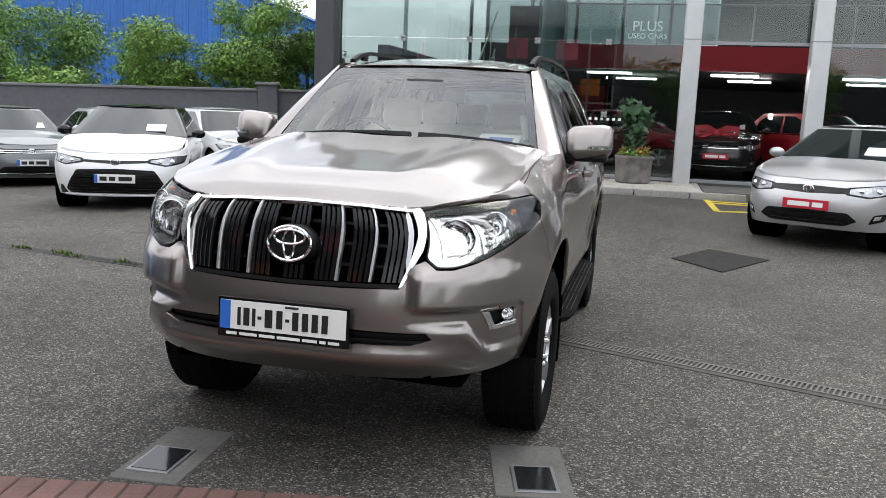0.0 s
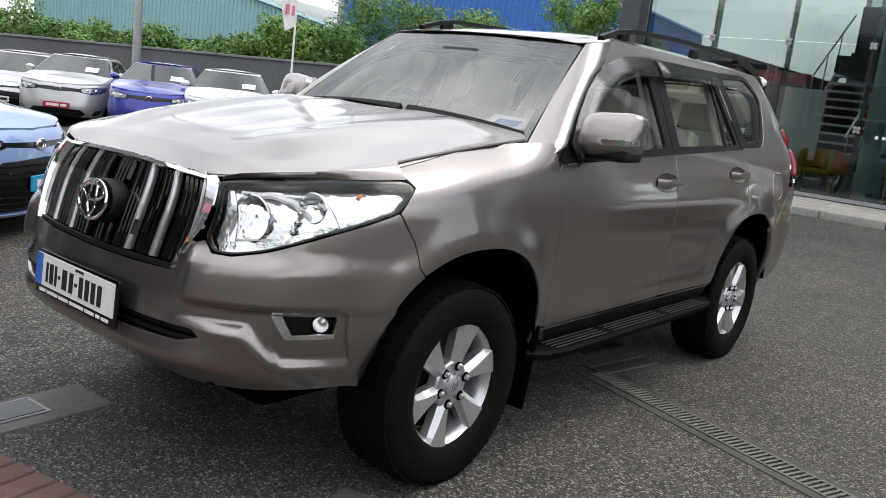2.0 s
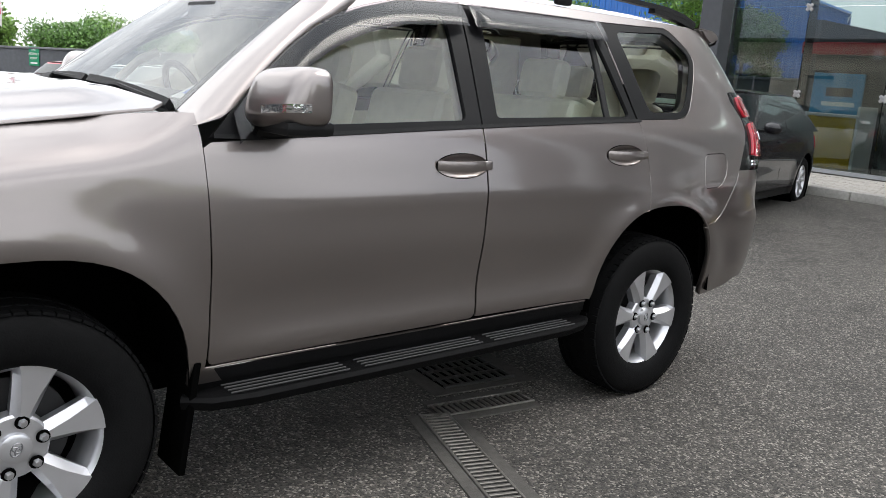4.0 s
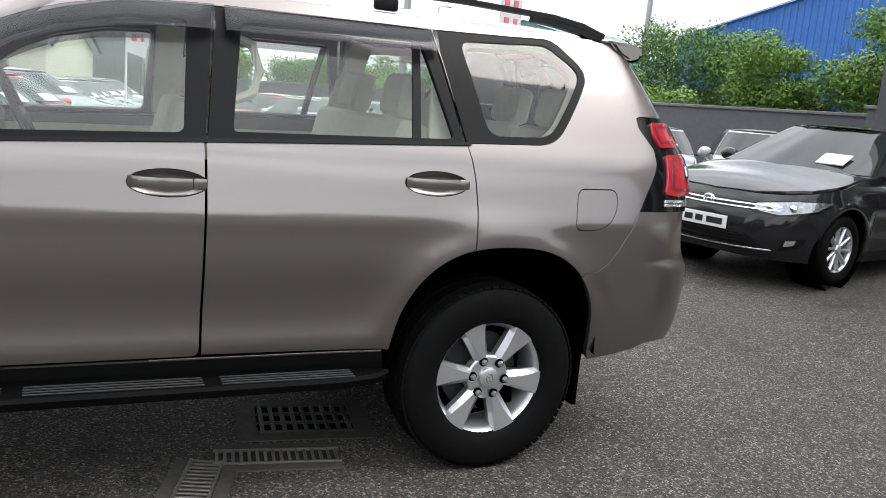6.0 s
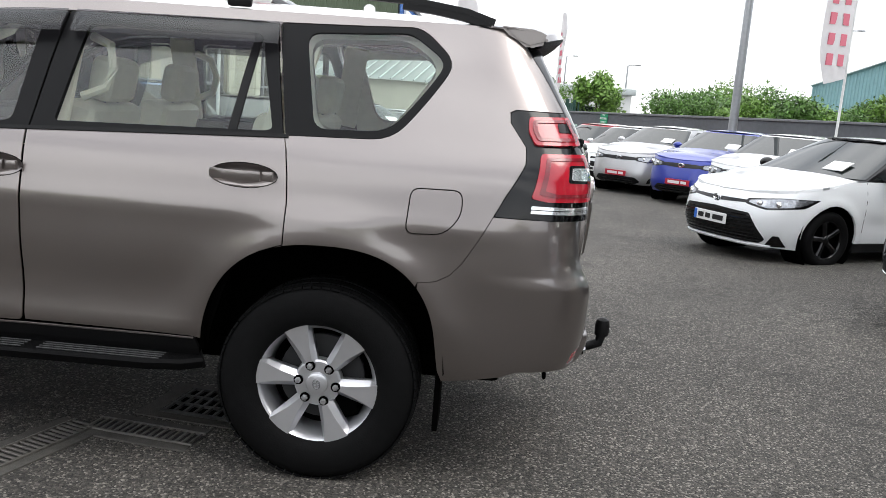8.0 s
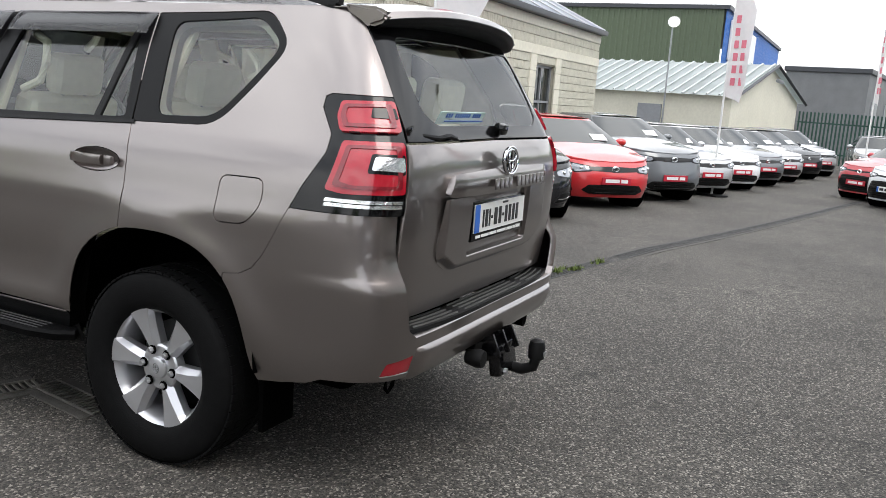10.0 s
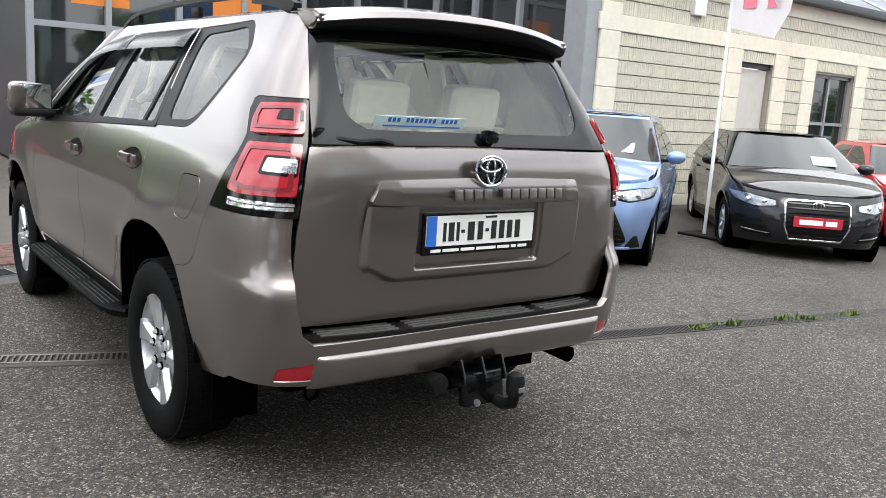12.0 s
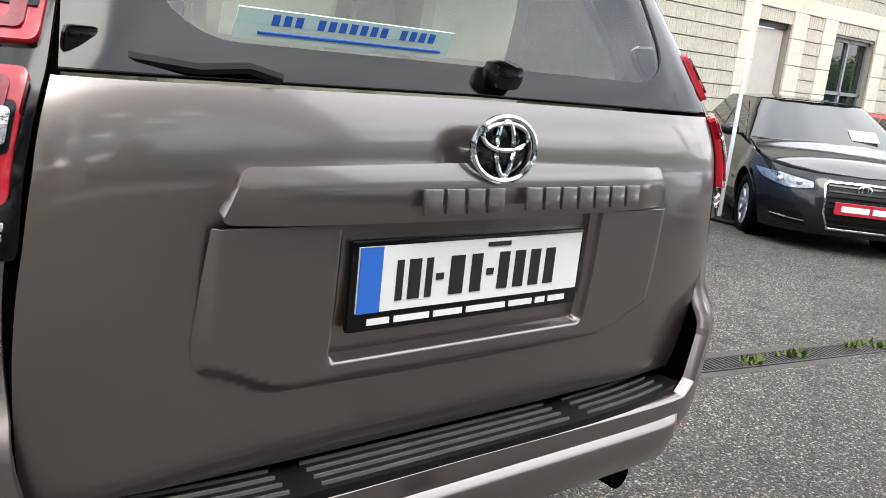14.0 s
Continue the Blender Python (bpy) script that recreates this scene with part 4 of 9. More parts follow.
both("reverse_lens", skin, rounded([(s_rear(0.943), 1.234), (s_rear(0.938), 1.276), (s_rear(0.856), 1.276), (s_rear(0.851), 1.232)], 0.008), M["reflector"], suv, h=0.02, lift=0.019, flange=0.004, label="clear reversing lamp")
both("lamp_notch", skin, rounded([(s_rear(0.945), 1.40), (s_rear(0.94), 1.432), (s_rear(0.872), 1.432), (s_rear(0.866), 1.398)], 0.006), M["black_gloss"], suv, h=0.03, lift=0.015, flange=0.004)
both("light_guide", skin, rounded([(2.196, 1.366), (2.188, 1.405), (2.202, 1.440), (s_rear(0.885), 1.446), (s_rear(0.876), 1.370)], 0.012), M["lens_inner"], suv,
     holes=[rounded([(2.214, 1.378), (2.207, 1.405), (2.216, 1.430), (s_rear(0.905), 1.436), (s_rear(0.896), 1.381)], 0.008)], h=0.02, lift=0.016, flange=0.003)
both("light_guide", skin, rounded([(2.176, 1.180), (2.184, 1.205), (2.212, 1.308), (s_rear(0.868), 1.312), (s_rear(0.853), 1.176), (2.230, 1.172)], 0.012), M["lens_inner"], suv,
     holes=[rounded([(2.198, 1.194), (2.203, 1.208), (2.226, 1.298), (s_rear(0.884), 1.301), (s_rear(0.870), 1.188), (2.243, 1.184)], 0.008)], h=0.02, lift=0.0175, flange=0.003)
for zz in (1.112, 1.127):
    both("indicator_strip", skin, rounded([(2.152, zz), (2.157, zz + 0.012), (s_rear(0.838), zz + 0.011), (s_rear(0.836), zz)], 0.003), M["reflector"], suv, h=0.03, lift=0.006, flange=0.010, label="clear indicator strip")

# rear bumper with tread step, reflectors, lower valance
rb_half = [(float(s_rear(0.0001)), 0.492), (float(s_rear(0.45)), 0.492), (float(s_rear(0.72)), 0.502), (float(s_rear(0.93)), 0.508), (float(s_rear(0.985)), 0.500), (2.13, 0.474), (2.02, 0.452), (1.90, 0.435), (1.88, 0.48)] + [p for p in arch(WHEELS[1], 0.515, 0.43, 10, 44, 10)] + SEAM_R + \
    [(float(s_rear(0.90)), 1.088), (float(s_rear(0.825)), 1.085), (float(s_rear(0.82)), 0.80), (float(s_rear(0.80)), 0.69), (float(s_rear(0.76)), 0.66), (float(s_rear(0.0001)), 0.665)]
REFL = rounded([(float(s_rear(0.735)), 0.527), (float(s_rear(0.755)), 0.592), (float(s_rear(0.885)), 0.577), (float(s_rear(0.90)), 0.528)], 0.01)
REFL_R = [(2 * S1 - u, v) for u, v in REFL]
panel("rear_bumper", skin_bumper, mirrored(rb_half, S1), P, suv, holes=[REFL, REFL_R], gap=0.0015, h=0.02, flange=0.03)
both("bumper_reflector", skin_bumper, REFL, M["red_lens"], suv, h=0.03, lift=-0.004, flange=0.01, label="red bumper reflector")


lip_v, lip_f = [], []
LIP = [(-0.006, 0.488), (0.014, 0.494), (0.023, 0.512), (0.024, 0.56), (0.021, 0.600), (0.014, 0.614), (-0.008, 0.621)]
for i, x in enumerate(np.linspace(-0.70, 0.70, 57)):
    for o, z in LIP:
        q = skin_bumper(np.array(float(s_rear(max(1e-4, abs(x) / 0.915)))), np.array(z))
        out = (o + 0.008) * float(smoothstep(0.70, 0.665, abs(x))) - 0.008
        lip_v.append((x, float(q[1]) + out, z))
    if i:
        for k in range(6):
            a = i * 7 + k
            lip_f.append((a, a - 7, a - 6, a + 1))
mesh_part("bumper_valance", lip_v, lip_f, P, suv, "painted lower lip of the bumper", True)
bm = bmesh.new()
sweep(bm, [(x, 2.375 - 0.05 * abs(x / 0.72) ** 4, 0.672) for x in np.linspace(-0.72, 0.72, 13)], [(-0.055, -0.01), (-0.055, 0.006), (0.05, 0.006), (0.05, -0.01)])
part("bumper_step", bm, M["black"], suv, "black ribbed tread on the bumper")
for k, (x0, x1) in enumerate(((-0.66, -0.36), (-0.30, 0.30), (0.36, 0.66))):
    for j in range(4):
        pts = [(x, 2.335 + j * 0.026 - 0.05 * abs(x / 0.72) ** 4, 0.681) for x in np.linspace(x0, x1, 7)]
        part("tread_rib", sweep(bmesh.new(), pts, [(-0.0028, -0.004), (-0.002, 0.003), (0.002, 0.003), (0.0028, -0.004)]), M["tread_edge"], suv)

# roof spoiler
def spoiler(u, v):
    u, v = np.broadcast_arrays(np.asarray(u, float), np.asarray(v, float))
    x = u
    w = 1 - np.abs(u / 0.60) ** 5
    prof_y = np.interp(v, [0, 0.3, 0.6, 0.75, 0.85, 1.0], [2.0, 2.13, 2.245, 2.262, 2.245, 2.11])
    prof_z = np.interp(v, [0, 0.3, 0.6, 0.75, 0.85, 1.0], [1.840, 1.838, 1.818, 1.792, 1.765, 1.742])
    y = prof_y - 0.10 * np.abs(u / 0.60) ** 3.0
    z = prof_z - 0.05 * np.abs(u / 0.60) ** 2.2
    return np.stack([x, y, z], -1)


panel("roof_spoiler", spoiler, [(-0.60, 0.0), (0.60, 0.0), (0.60, 0.74), (-0.60, 0.74)], P, suv, h=0.05, flange=0.0)
panel("spoiler_underside", spoiler, [(-0.60, 0.74), (0.60, 0.74), (0.60, 1.0), (-0.60, 1.0)], M["black"], suv, h=0.05, flange=0.0)
for sx in (1, -1):
    bm = bmesh.new()
    pr = [(1.98, 1.795), (2.13, 1.788), (2.175, 1.765), (2.165, 1.735), (2.10, 1.715), (2.05, 1.735)]
    vs = [[bm.verts.new((sx * x, y, z)) for y, z in pr] for x in (0.545, 0.605)]
    bm.faces.new(vs[0]); bm.faces.new(vs[1][::-1])
    for k in range(6):
        bm.faces.new((vs[0][k], vs[1][k], vs[1][(k + 1) % 6], vs[0][(k + 1) % 6]))
    bmesh.ops.recalc_face_normals(bm, faces=bm.faces)
    bmesh.ops.bevel(bm, geom=list(bm.edges), offset=0.012, segments=2, affect="EDGES")
    part("spoiler_end", bm, P, suv)
part("brake_light", box_bm((0, 2.24, 1.79), (0.30, 0.02, 0.014), None, 0.003), M["red_lens"], suv, "high red brake light")

# roof rails
for sx in (1, -1):
    pts = [(sx * 0.575, y, z) for y, z in ((-0.14, 1.785), (0.0, 1.828), (0.16, 1.852), (0.7, 1.872), (1.3, 1.872), (1.70, 1.858), (1.85, 1.838), (1.96, 1.805))]
    rail = part("roof_rail", sweep(bmesh.new(), pts, [(-0.018, -0.010), (-0.014, 0.012), (0.014, 0.012), (0.018, -0.010)]), M["black"], suv, "black roof rail")
    end = [(sx * 0.575, y, z) for y, z in ((1.60, 1.858), (1.72, 1.848), (1.84, 1.830), (1.95, 1.803))]
    part("rail_end", sweep(bmesh.new(), end, [(-0.021, -0.028), (-0.014, 0.016), (0.014, 0.016), (0.021, -0.028)]), M["black"], suv)
    for y in (0.08, 0.95):
        part("rail_foot", box_bm((sx * 0.575, y, 1.822), (0.030, 0.10, 0.05), None, 0.014), M["black"], suv)

# mirrors
for sx in (1, -1):
    bm = bmesh.new()
    bmesh.ops.create_uvsphere(bm, u_segments=48, v_segments=32, radius=1)
    for v in bm.verts:
        x, y, z = v.co
        f = lambda c, p: math.copysign(abs(c) ** p, c)
        x, y, z = f(x, 0.5), f(y, 0.62), f(z, 0.44)
        if y > 0:
            y *= 0.45
        elif z > -0.45:
            y *= 1 - 0.45 * ((z + 0.45) / 1.45) ** 1.3  # the upper face leans back
        v.co = Vector((sx * (0.988 + 0.124 * x), -0.63 + 0.105 * y + 0.03 * x, 1.355 + 0.092 * z + 0.01 * x))
    cap = part("mirror_cap", bm, P, suv, "painted door-mirror housing")
    part("mirror_base", box_bm((sx * 0.975, -0.628, 1.272), (0.23, 0.165, 0.045), None, 0.02), M["black"], suv)
    part("mirror_foot", box_bm((sx * 0.865, -0.66, 1.265), (0.10, 0.10, 0.05), pose(0, 0, 0, 0, sx * 12, 0), 0.015), M["black"], suv)
    part("mirror_glass", box_bm((sx * 0.985, -0.578, 1.368), (0.20, 0.006, 0.14), None, 0.002), M["chrome"], suv)
    strip = []
    for x in np.linspace(0.0, 0.985, 18):
        fx = (1 - x ** 4) ** 0.31
        strip.append((sx * (0.988 + 0.1255 * x), -0.631 - 0.105 * fx + 0.03 * x, 1.322 + 0.012 * x))
    part("mirror_indicator", sweep(bmesh.new(), strip, [(-0.004, -0.012), (-0.004, 0.012), (0.004, 0.012), (0.004, -0.012)]), M["bowl"], suv, "clear indicator strip")

# door handles
for sx in (1, -1):
    for y, z in ((0.125, 1.135), (1.085, 1.168)):
        xo = float(skin(np.array(y), np.array(z))[0])
        bm = bmesh.new()
        add_lathe(bm, [(1.0, 0.002), (0.97, -0.004), (0.85, -0.009), (0.6, -0.013), (0.0, -0.014)], Matrix.Translation((sx * xo, y, z)) @ pose(0, 0, 0, 0, sx * 80, 0) @ Matrix.Diagonal((0.0445, 0.1275, 1, 1)), 32)
        part("handle_cup", bm, P, suv)
        part("handle_key_cover", box_bm((sx * (xo + 0.026), y + 0.098, z + 0.003), (0.020, 0.044, 0.036), None, 0.008), P, suv)
        pts = [(sx * (xo + d), y + o, z + 0.003) for o, d in ((-0.118, 0.0), (-0.10, 0.020), (-0.06, 0.034), (0.0, 0.039), (0.04, 0.038), (0.072, 0.034))]
        part("door_handle", sweep(bmesh.new(), pts, [(-0.008, -0.019), (-0.012, 0.0), (-0.008, 0.019), (0.008, 0.018), (0.012, 0), (0.008, -0.018)]), P, suv, "painted pull handle")

# running boards
for sx in (1, -1):
    bm = bmesh.new()
    pts = [(sx * x, y, z) for x, y, z in ((0.85, -0.90, 0.43), (0.895, -0.84, 0.43), (0.912, -0.72, 0.43), (0.912, 0.75, 0.437), (0.89, 0.86, 0.437), (0.85, 0.91, 0.437))]
    add = [(-0.085, -0.03), (-0.09, 0.012), (0.058, 0.012), (0.07, 0.0), (0.055, -0.03)]
    shape = [(a * (1 if sx > 0 else -1), b) for a, b in add]
    part("running_board", sweep(bm, pts, shape), M["step"], suv, "black side step")
    for y0, y1 in ((-0.80, -0.36), (-0.30, 0.26), (0.32, 0.80)):
        for j in range(5):
            part("step_rib", box_bm((sx * (0.862 + j * 0.024), (y0 + y1) / 2, 0.4505), (0.0035, y1 - y0, 0.006), None, 0.0015, 1), M["rib"], suv)

# wheels
def wheel_mesh_parts(wheel, sx):
    ax = pose(0, 0, 0, 0, 90 * sx, 0)
    R = 0.388
    tyre = [(0.232, 0.105), (0.245, 0.122), (0.270, 0.131), (0.310, 0.135), (0.345, 0.131), (0.368, 0.120), (0.380, 0.100), (R, 0.075), (R, 0.0), (R, -0.075), (0.380, -0.100), (0.345, -0.131), (0.29, -0.135), (0.24, -0.12), (0.232, -0.105)]
    t = part("tyre", add_lathe(bmesh.new(), tyre, ax, 72), M["rubber"], wheel, "black road tyre")
    bm = bmesh.new()
    for i in range(66):
        a = 2 * math.pi * i / 66
        m = ax @ pose(0, 0, 0, 0, 0, math.degrees(a))
        for (h, wdt, dz, r) in ((0.098, 0.034, 0.0, 0.3835), (0.042, 0.032, 0.5, R + 0.001), (-0.042, 0.032, 0.0, R + 0.001), (-0.098, 0.034, 0.5, 0.3835)):
            mm = m @ pose(0, 0, 0, 0, 0, dz * 360 / 66)
            add_box(bm, (0, 0, 0), (1, 1, 1), None)
            for v in bm.verts[-8:]:
                v.co = mm @ Vector((r - 0.002 + v.co.x * 0.008, v.co.y * 0.030, h + v.co.z * wdt))
    tagged(part("tread", bm, M["rubber"], wheel, smooth=False), kind="stuff")
    bm = bmesh.new()
    rim = [(0.232, -0.10), (0.222, -0.09), (0.205, -0.02), (0.208, 0.05), (0.218, 0.085), (0.232, 0.104), (0.241, 0.114), (0.246, 0.115), (0.247, 0.110), (0.240, 0.102)]
    part("rim", add_lathe(bm, rim, ax, 64), M["alloy"], wheel, "silver alloy wheel rim")
    part("brake_disc", add_lathe(bmesh.new(), [(0.0, 0.0), (0.17, 0.0), (0.17, -0.02), (0.0, -0.02)], ax, 40), M["rib"], wheel)
    part("brake_caliper", bmesh_xf(box_bm((0.12, 0.06, 0.01), (0.08, 0.16, 0.06), None, 0.015), ax), M["dark"], wheel)
    # flat near-black disc in place of the shade behind the spokes
    part("wheel_shade_disc", add_lathe(bmesh.new(), [(0.0, -0.03), (0.205, -0.03)], ax, 40), M["dark"], wheel)
    for i in range(6):
        m = ax @ pose(0, 0, 0, 0, 0, i * 60 + 15)
        bm = bmesh.new()
        # a spoke that widens to the rim: a flat face that grows outwards between two sloping ones
        sec = [(0.050, 0.029, 0.090, 0.30), (0.085, 0.031, 0.101, 0.36), (0.150, 0.042, 0.105, 0.58), (0.205, 0.053, 0.108, 0.78), (0.2425, 0.0605, 0.1105, 0.92)]
        rows = []
        for r, hw, top, at in sec:
            rows.append([bm.verts.new(m @ Vector(p)) for p in ((r, -hw * 0.9, top - 0.060), (r, -hw, top - 0.022), (r, -hw * at, top), (r, hw * (at - 0.10), top), (r, hw, top - 0.022), (r, hw * 0.9, top - 0.060))])
        for a, b in zip(rows, rows[1:]):
            for k in range(5):
                bm.faces.new((a[k], a[k + 1], b[k + 1], b[k]))
        bm.faces.new(rows[0]); bm.faces.new(rows[-1][::-1])
        bmesh.ops.recalc_face_normals(bm, faces=bm.faces)
        part("spoke", bm, M["alloy"], wheel, angle=6)
        part("lug_nut", add_lathe(bmesh.new(), [(0.0, 0.118), (0.008, 0.117), (0.0125, 0.110), (0.0135, 0.085)], ax @ pose(0, 0, 0, 0, 0, i * 60 + 15) @ Matrix.Translation((0.074, 0, 0)), 6), M["steel"], wheel)
        # flat near-black disc drawn as the shade round each nut
        part("lug_well_shade", add_lathe(bmesh.new(), [(0.0, 0.1035), (0.017, 0.1035), (0.020, 0.098)], ax @ pose(0, 0, 0, 0, 0, i * 60 + 15) @ Matrix.Translation((0.074, 0, 0)), 12), M["dark"], wheel)
    part("hub_flange", add_lathe(bmesh.new(), [(0.095, 0.05), (0.092, 0.085), (0.085, 0.091), (0.045, 0.093), (0.0, 0.093)], ax, 32), M["alloy"], wheel)
    part("centre_cap", add_lathe(bmesh.new(), [(0.044, 0.09), (0.042, 0.105), (0.034, 0.109), (0.0, 0.110)], ax, 28), M["alloy"], wheel)
    for a, b, cyy in ((0.020, 0.014, 0.0), (0.014, 0.007, 0.006), (0.006, 0.013, 0.0)):
        pts = [ax @ Vector((a * math.cos(q), cyy + b * math.sin(q), 0.1105)) for q in np.linspace(0, 2 * np.pi, 17)]
        part("cap_mark", tube(bmesh.new(), pts, 0.0016, 4), M["alloy_dark"], wheel)


for sx in (1, -1):
    for wy in WHEELS:
        w = new("wheel")
        w.parent = suv
        w.location = (sx * 0.790, wy, HUB_Z)
        tagged(w, "black tyre on a six-spoke silver alloy wheel")
        wheel_mesh_parts(w, sx)
        if wy < 0:
            w.rotation_euler = (radians(-30), 0, 0)
        else:
            w.rotation_euler = (radians(8), 0, 0)
        # inner arch liner and mud flap, coloured near black to sink into shade
        bm = bmesh.new()
        ring = []
        for a in np.linspace(3, 177, 24):
            c, s = math.cos(radians(a)), math.sin(radians(a))
            f = lambda q: math.copysign(abs(q) ** 0.8, q)
            ring.append([bm.verts.new((sx * x, wy + 0.012 + (0.468 + r) * f(c), 0.42 + ((0.492 if wy < 0 else 0.515) + r) * f(s))) for x, r in ((0.915, 0.002), (0.86, 0.010), (0.50, 0.010))])
        for a, b in zip(ring, ring[1:]):
            for k in range(2):
                bm.faces.new((a[k], a[k + 1], b[k + 1], b[k]))
        bm.faces.new([r[2] for r in ring])
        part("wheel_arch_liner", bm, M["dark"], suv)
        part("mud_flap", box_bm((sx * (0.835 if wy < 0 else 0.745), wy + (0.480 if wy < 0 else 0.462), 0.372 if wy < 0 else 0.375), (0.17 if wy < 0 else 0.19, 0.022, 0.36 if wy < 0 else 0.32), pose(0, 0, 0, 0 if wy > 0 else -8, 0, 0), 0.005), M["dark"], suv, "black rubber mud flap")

# underside, inner body: near-black sheets that put deep shade under and behind the panels
IN = mirrored([(float(S0) + 0.0001, 0.46), (-2.0, 0.46), (-1.9, 0.62), (-1.75, 0.95), (-1.05, 0.95), (-0.92, 0.62), (-0.88, 0.42), (0.93, 0.42), (0.99, 0.62), (1.1, 0.96), (1.7, 0.96), (1.84, 0.62), (1.92, 0.50), (float(S1) - 0.25, 0.50), (float(S1) - 0.25, 1.24), (1.6, 1.26), (-0.86, 1.20), (-1.85, 1.04), (float(S0) + 0.0001, 0.98)], S0)
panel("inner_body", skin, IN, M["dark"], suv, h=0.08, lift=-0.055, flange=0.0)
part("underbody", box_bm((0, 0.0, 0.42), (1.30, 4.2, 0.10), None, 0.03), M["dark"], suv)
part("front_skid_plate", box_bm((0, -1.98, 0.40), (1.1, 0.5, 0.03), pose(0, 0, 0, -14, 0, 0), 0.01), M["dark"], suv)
part("axle", add_cyl(bmesh.new(), (-0.7, 1.395, 0.385), (0.7, 1.395, 0.385), 0.05), M["dark"], suv)
part("exhaust_tail", add_cyl(bmesh.new(), (-0.60, 2.02, 0.445), (-0.62, 2.33, 0.425), 0.035, 0.035, 20), M["dark"], suv)
part("tow_eye", tube(bmesh.new(), [(0.60, 2.28, 0.47), (0.61, 2.28, 0.425), (0.64, 2.28, 0.41), (0.66, 2.28, 0.43), (0.655, 2.28, 0.47)], 0.008, 6), M["dark"], suv)

# tow bar
tow = new("tow_bar")
tow.parent = suv
tagged(tow, "black steel tow bar with a ball hitch")
bm = box_bm((0.0, 2.40, 0.455), (0.24, 0.18, 0.012), None, 0.003)
add_box(bm, (0.0, 2.47, 0.42), (0.19, 0.05, 0.13), pose(0, 0, 0, 10, 0, 0), 0.012)
part("tow_bracket", bm, M["black_gloss"], tow)
for x in (0.10, -0.10, 0.0):
    part("tow_fin", box_bm((x, 2.43, 0.47), (0.012, 0.12, 0.10), pose(0, 0, 0, 25, 0, 0), 0.004), M["black_gloss"], tow)
bm = tube(bmesh.new(), [(-0.06, 2.47, 0.37), (-0.06, 2.54, 0.365), (-0.06, 2.59, 0.385), (-0.06, 2.60, 0.43)], 0.024, 12)
part("tow_neck", bm, M["black"], tow)
part("ball_cap", add_lathe(bmesh.new(), [(0.034, 0.0), (0.036, 0.05), (0.030, 0.075), (0.015, 0.085), (0.0, 0.086)], Matrix.Translation((-0.06, 2.60, 0.425)), 20), M["black"], tow)
part("cap_mark", box_bm((-0.06, 2.637, 0.45), (0.03, 0.004, 0.02), None, 0.002), M["steel"], tow)
part("tow_bolt", add_lathe(bmesh.new(), [(0.0, 0.012), (0.014, 0.01), (0.014, -0.02)], Matrix.Translation((0.045, 2.505, 0.375)) @ pose(0, 0, 0, -90, 0, 0), 6), M["steel"], tow)
part("tow_socket", add_lathe(bmesh.new(), [(0.0, 0.03), (0.035, 0.025), (0.04, 0.0), (0.03, -0.05)], Matrix.Translation((0.19, 2.44, 0.455)) @ pose(0, 0, 0, -90, 0, 0), 18), M["black"], tow)

# rear wiper parking cover, sticker, number-plate light
part("wiper_pivot", box_bm((-0.04, 2.365, 1.375), (0.07, 0.05, 0.05), pose(0, 0, 0, -12, 0, 0), 0.02), M["black_gloss"], suv)
part("gate_wiper", tube(bmesh.new(), [(0.66, 2.30, 1.36), (0.60, 2.345, 1.352), (0.52, 2.365, 1.345), (0.45, 2.37, 1.352), (0.40, 2.375, 1.34)], 0.009, 6), M["black"], suv)
part("hinge_cover", box_bm((0.665, 2.325, 1.37), (0.055, 0.014, 0.035), pose(0, 0, 0, -12, 0, 20), 0.01), M["black_gloss"], suv)
M["mint"] = material("mint_sticker", (0.62, 0.80, 0.74), 0.5)
part("window_sticker", box_bm((0.25, 2.318, 1.415), (0.40, 0.003, 0.05), pose(0, 0, 0, -26, 0, 0)), M["mint"], suv, "pale mint dealer sticker with blue print")
for k in range(16):
    if k not in (4, 12):
        part("sticker_bar", box_bm((0.095 + 0.0195 * k, 2.3235, 1.424), (0.012, 0.003, 0.017), pose(0, 0, 0, -26, 0, 0)), M["plate_blue"], suv)
part("sticker_bar", box_bm((0.25, 2.3305, 1.403), (0.34, 0.003, 0.004), pose(0, 0, 0, -26, 0, 0)), M["plate_blue"], suv)

# cabin
def seat(name, x, y, w=0.5, head=True):
    s = new(name)
    s.parent = suv
    tagged(s, "cream leather car seat")
    part("cushion", box_bm((x, y, 0.82), (min(w, 0.9), 0.50, 0.16), pose(0, 0, 0, 5, 0, 0), 0.05, 3), M["cream"], s)
    part("backrest", box_bm((x, y + 0.30, 1.10), (w, 0.15, 0.58), pose(0, 0, 0, -14, 0, 0), 0.055, 3), M["cream"], s)
    for hx in ((x,) if w < 0.7 else (x - 0.32, x + 0.32)):
        part("headrest", box_bm((hx, y + 0.405, 1.475), (0.27, 0.11, 0.19), pose(0, 0, 0, -10, 0, 0), 0.05, 3), M["cream"], s)
        for d in (-0.06, 0.06):
            part("headrest_post", add_cyl(bmesh.new(), (hx + d, y + 0.375, 1.32), (hx + d, y + 0.40, 1.42), 0.007, segs=8), M["steel"], s)


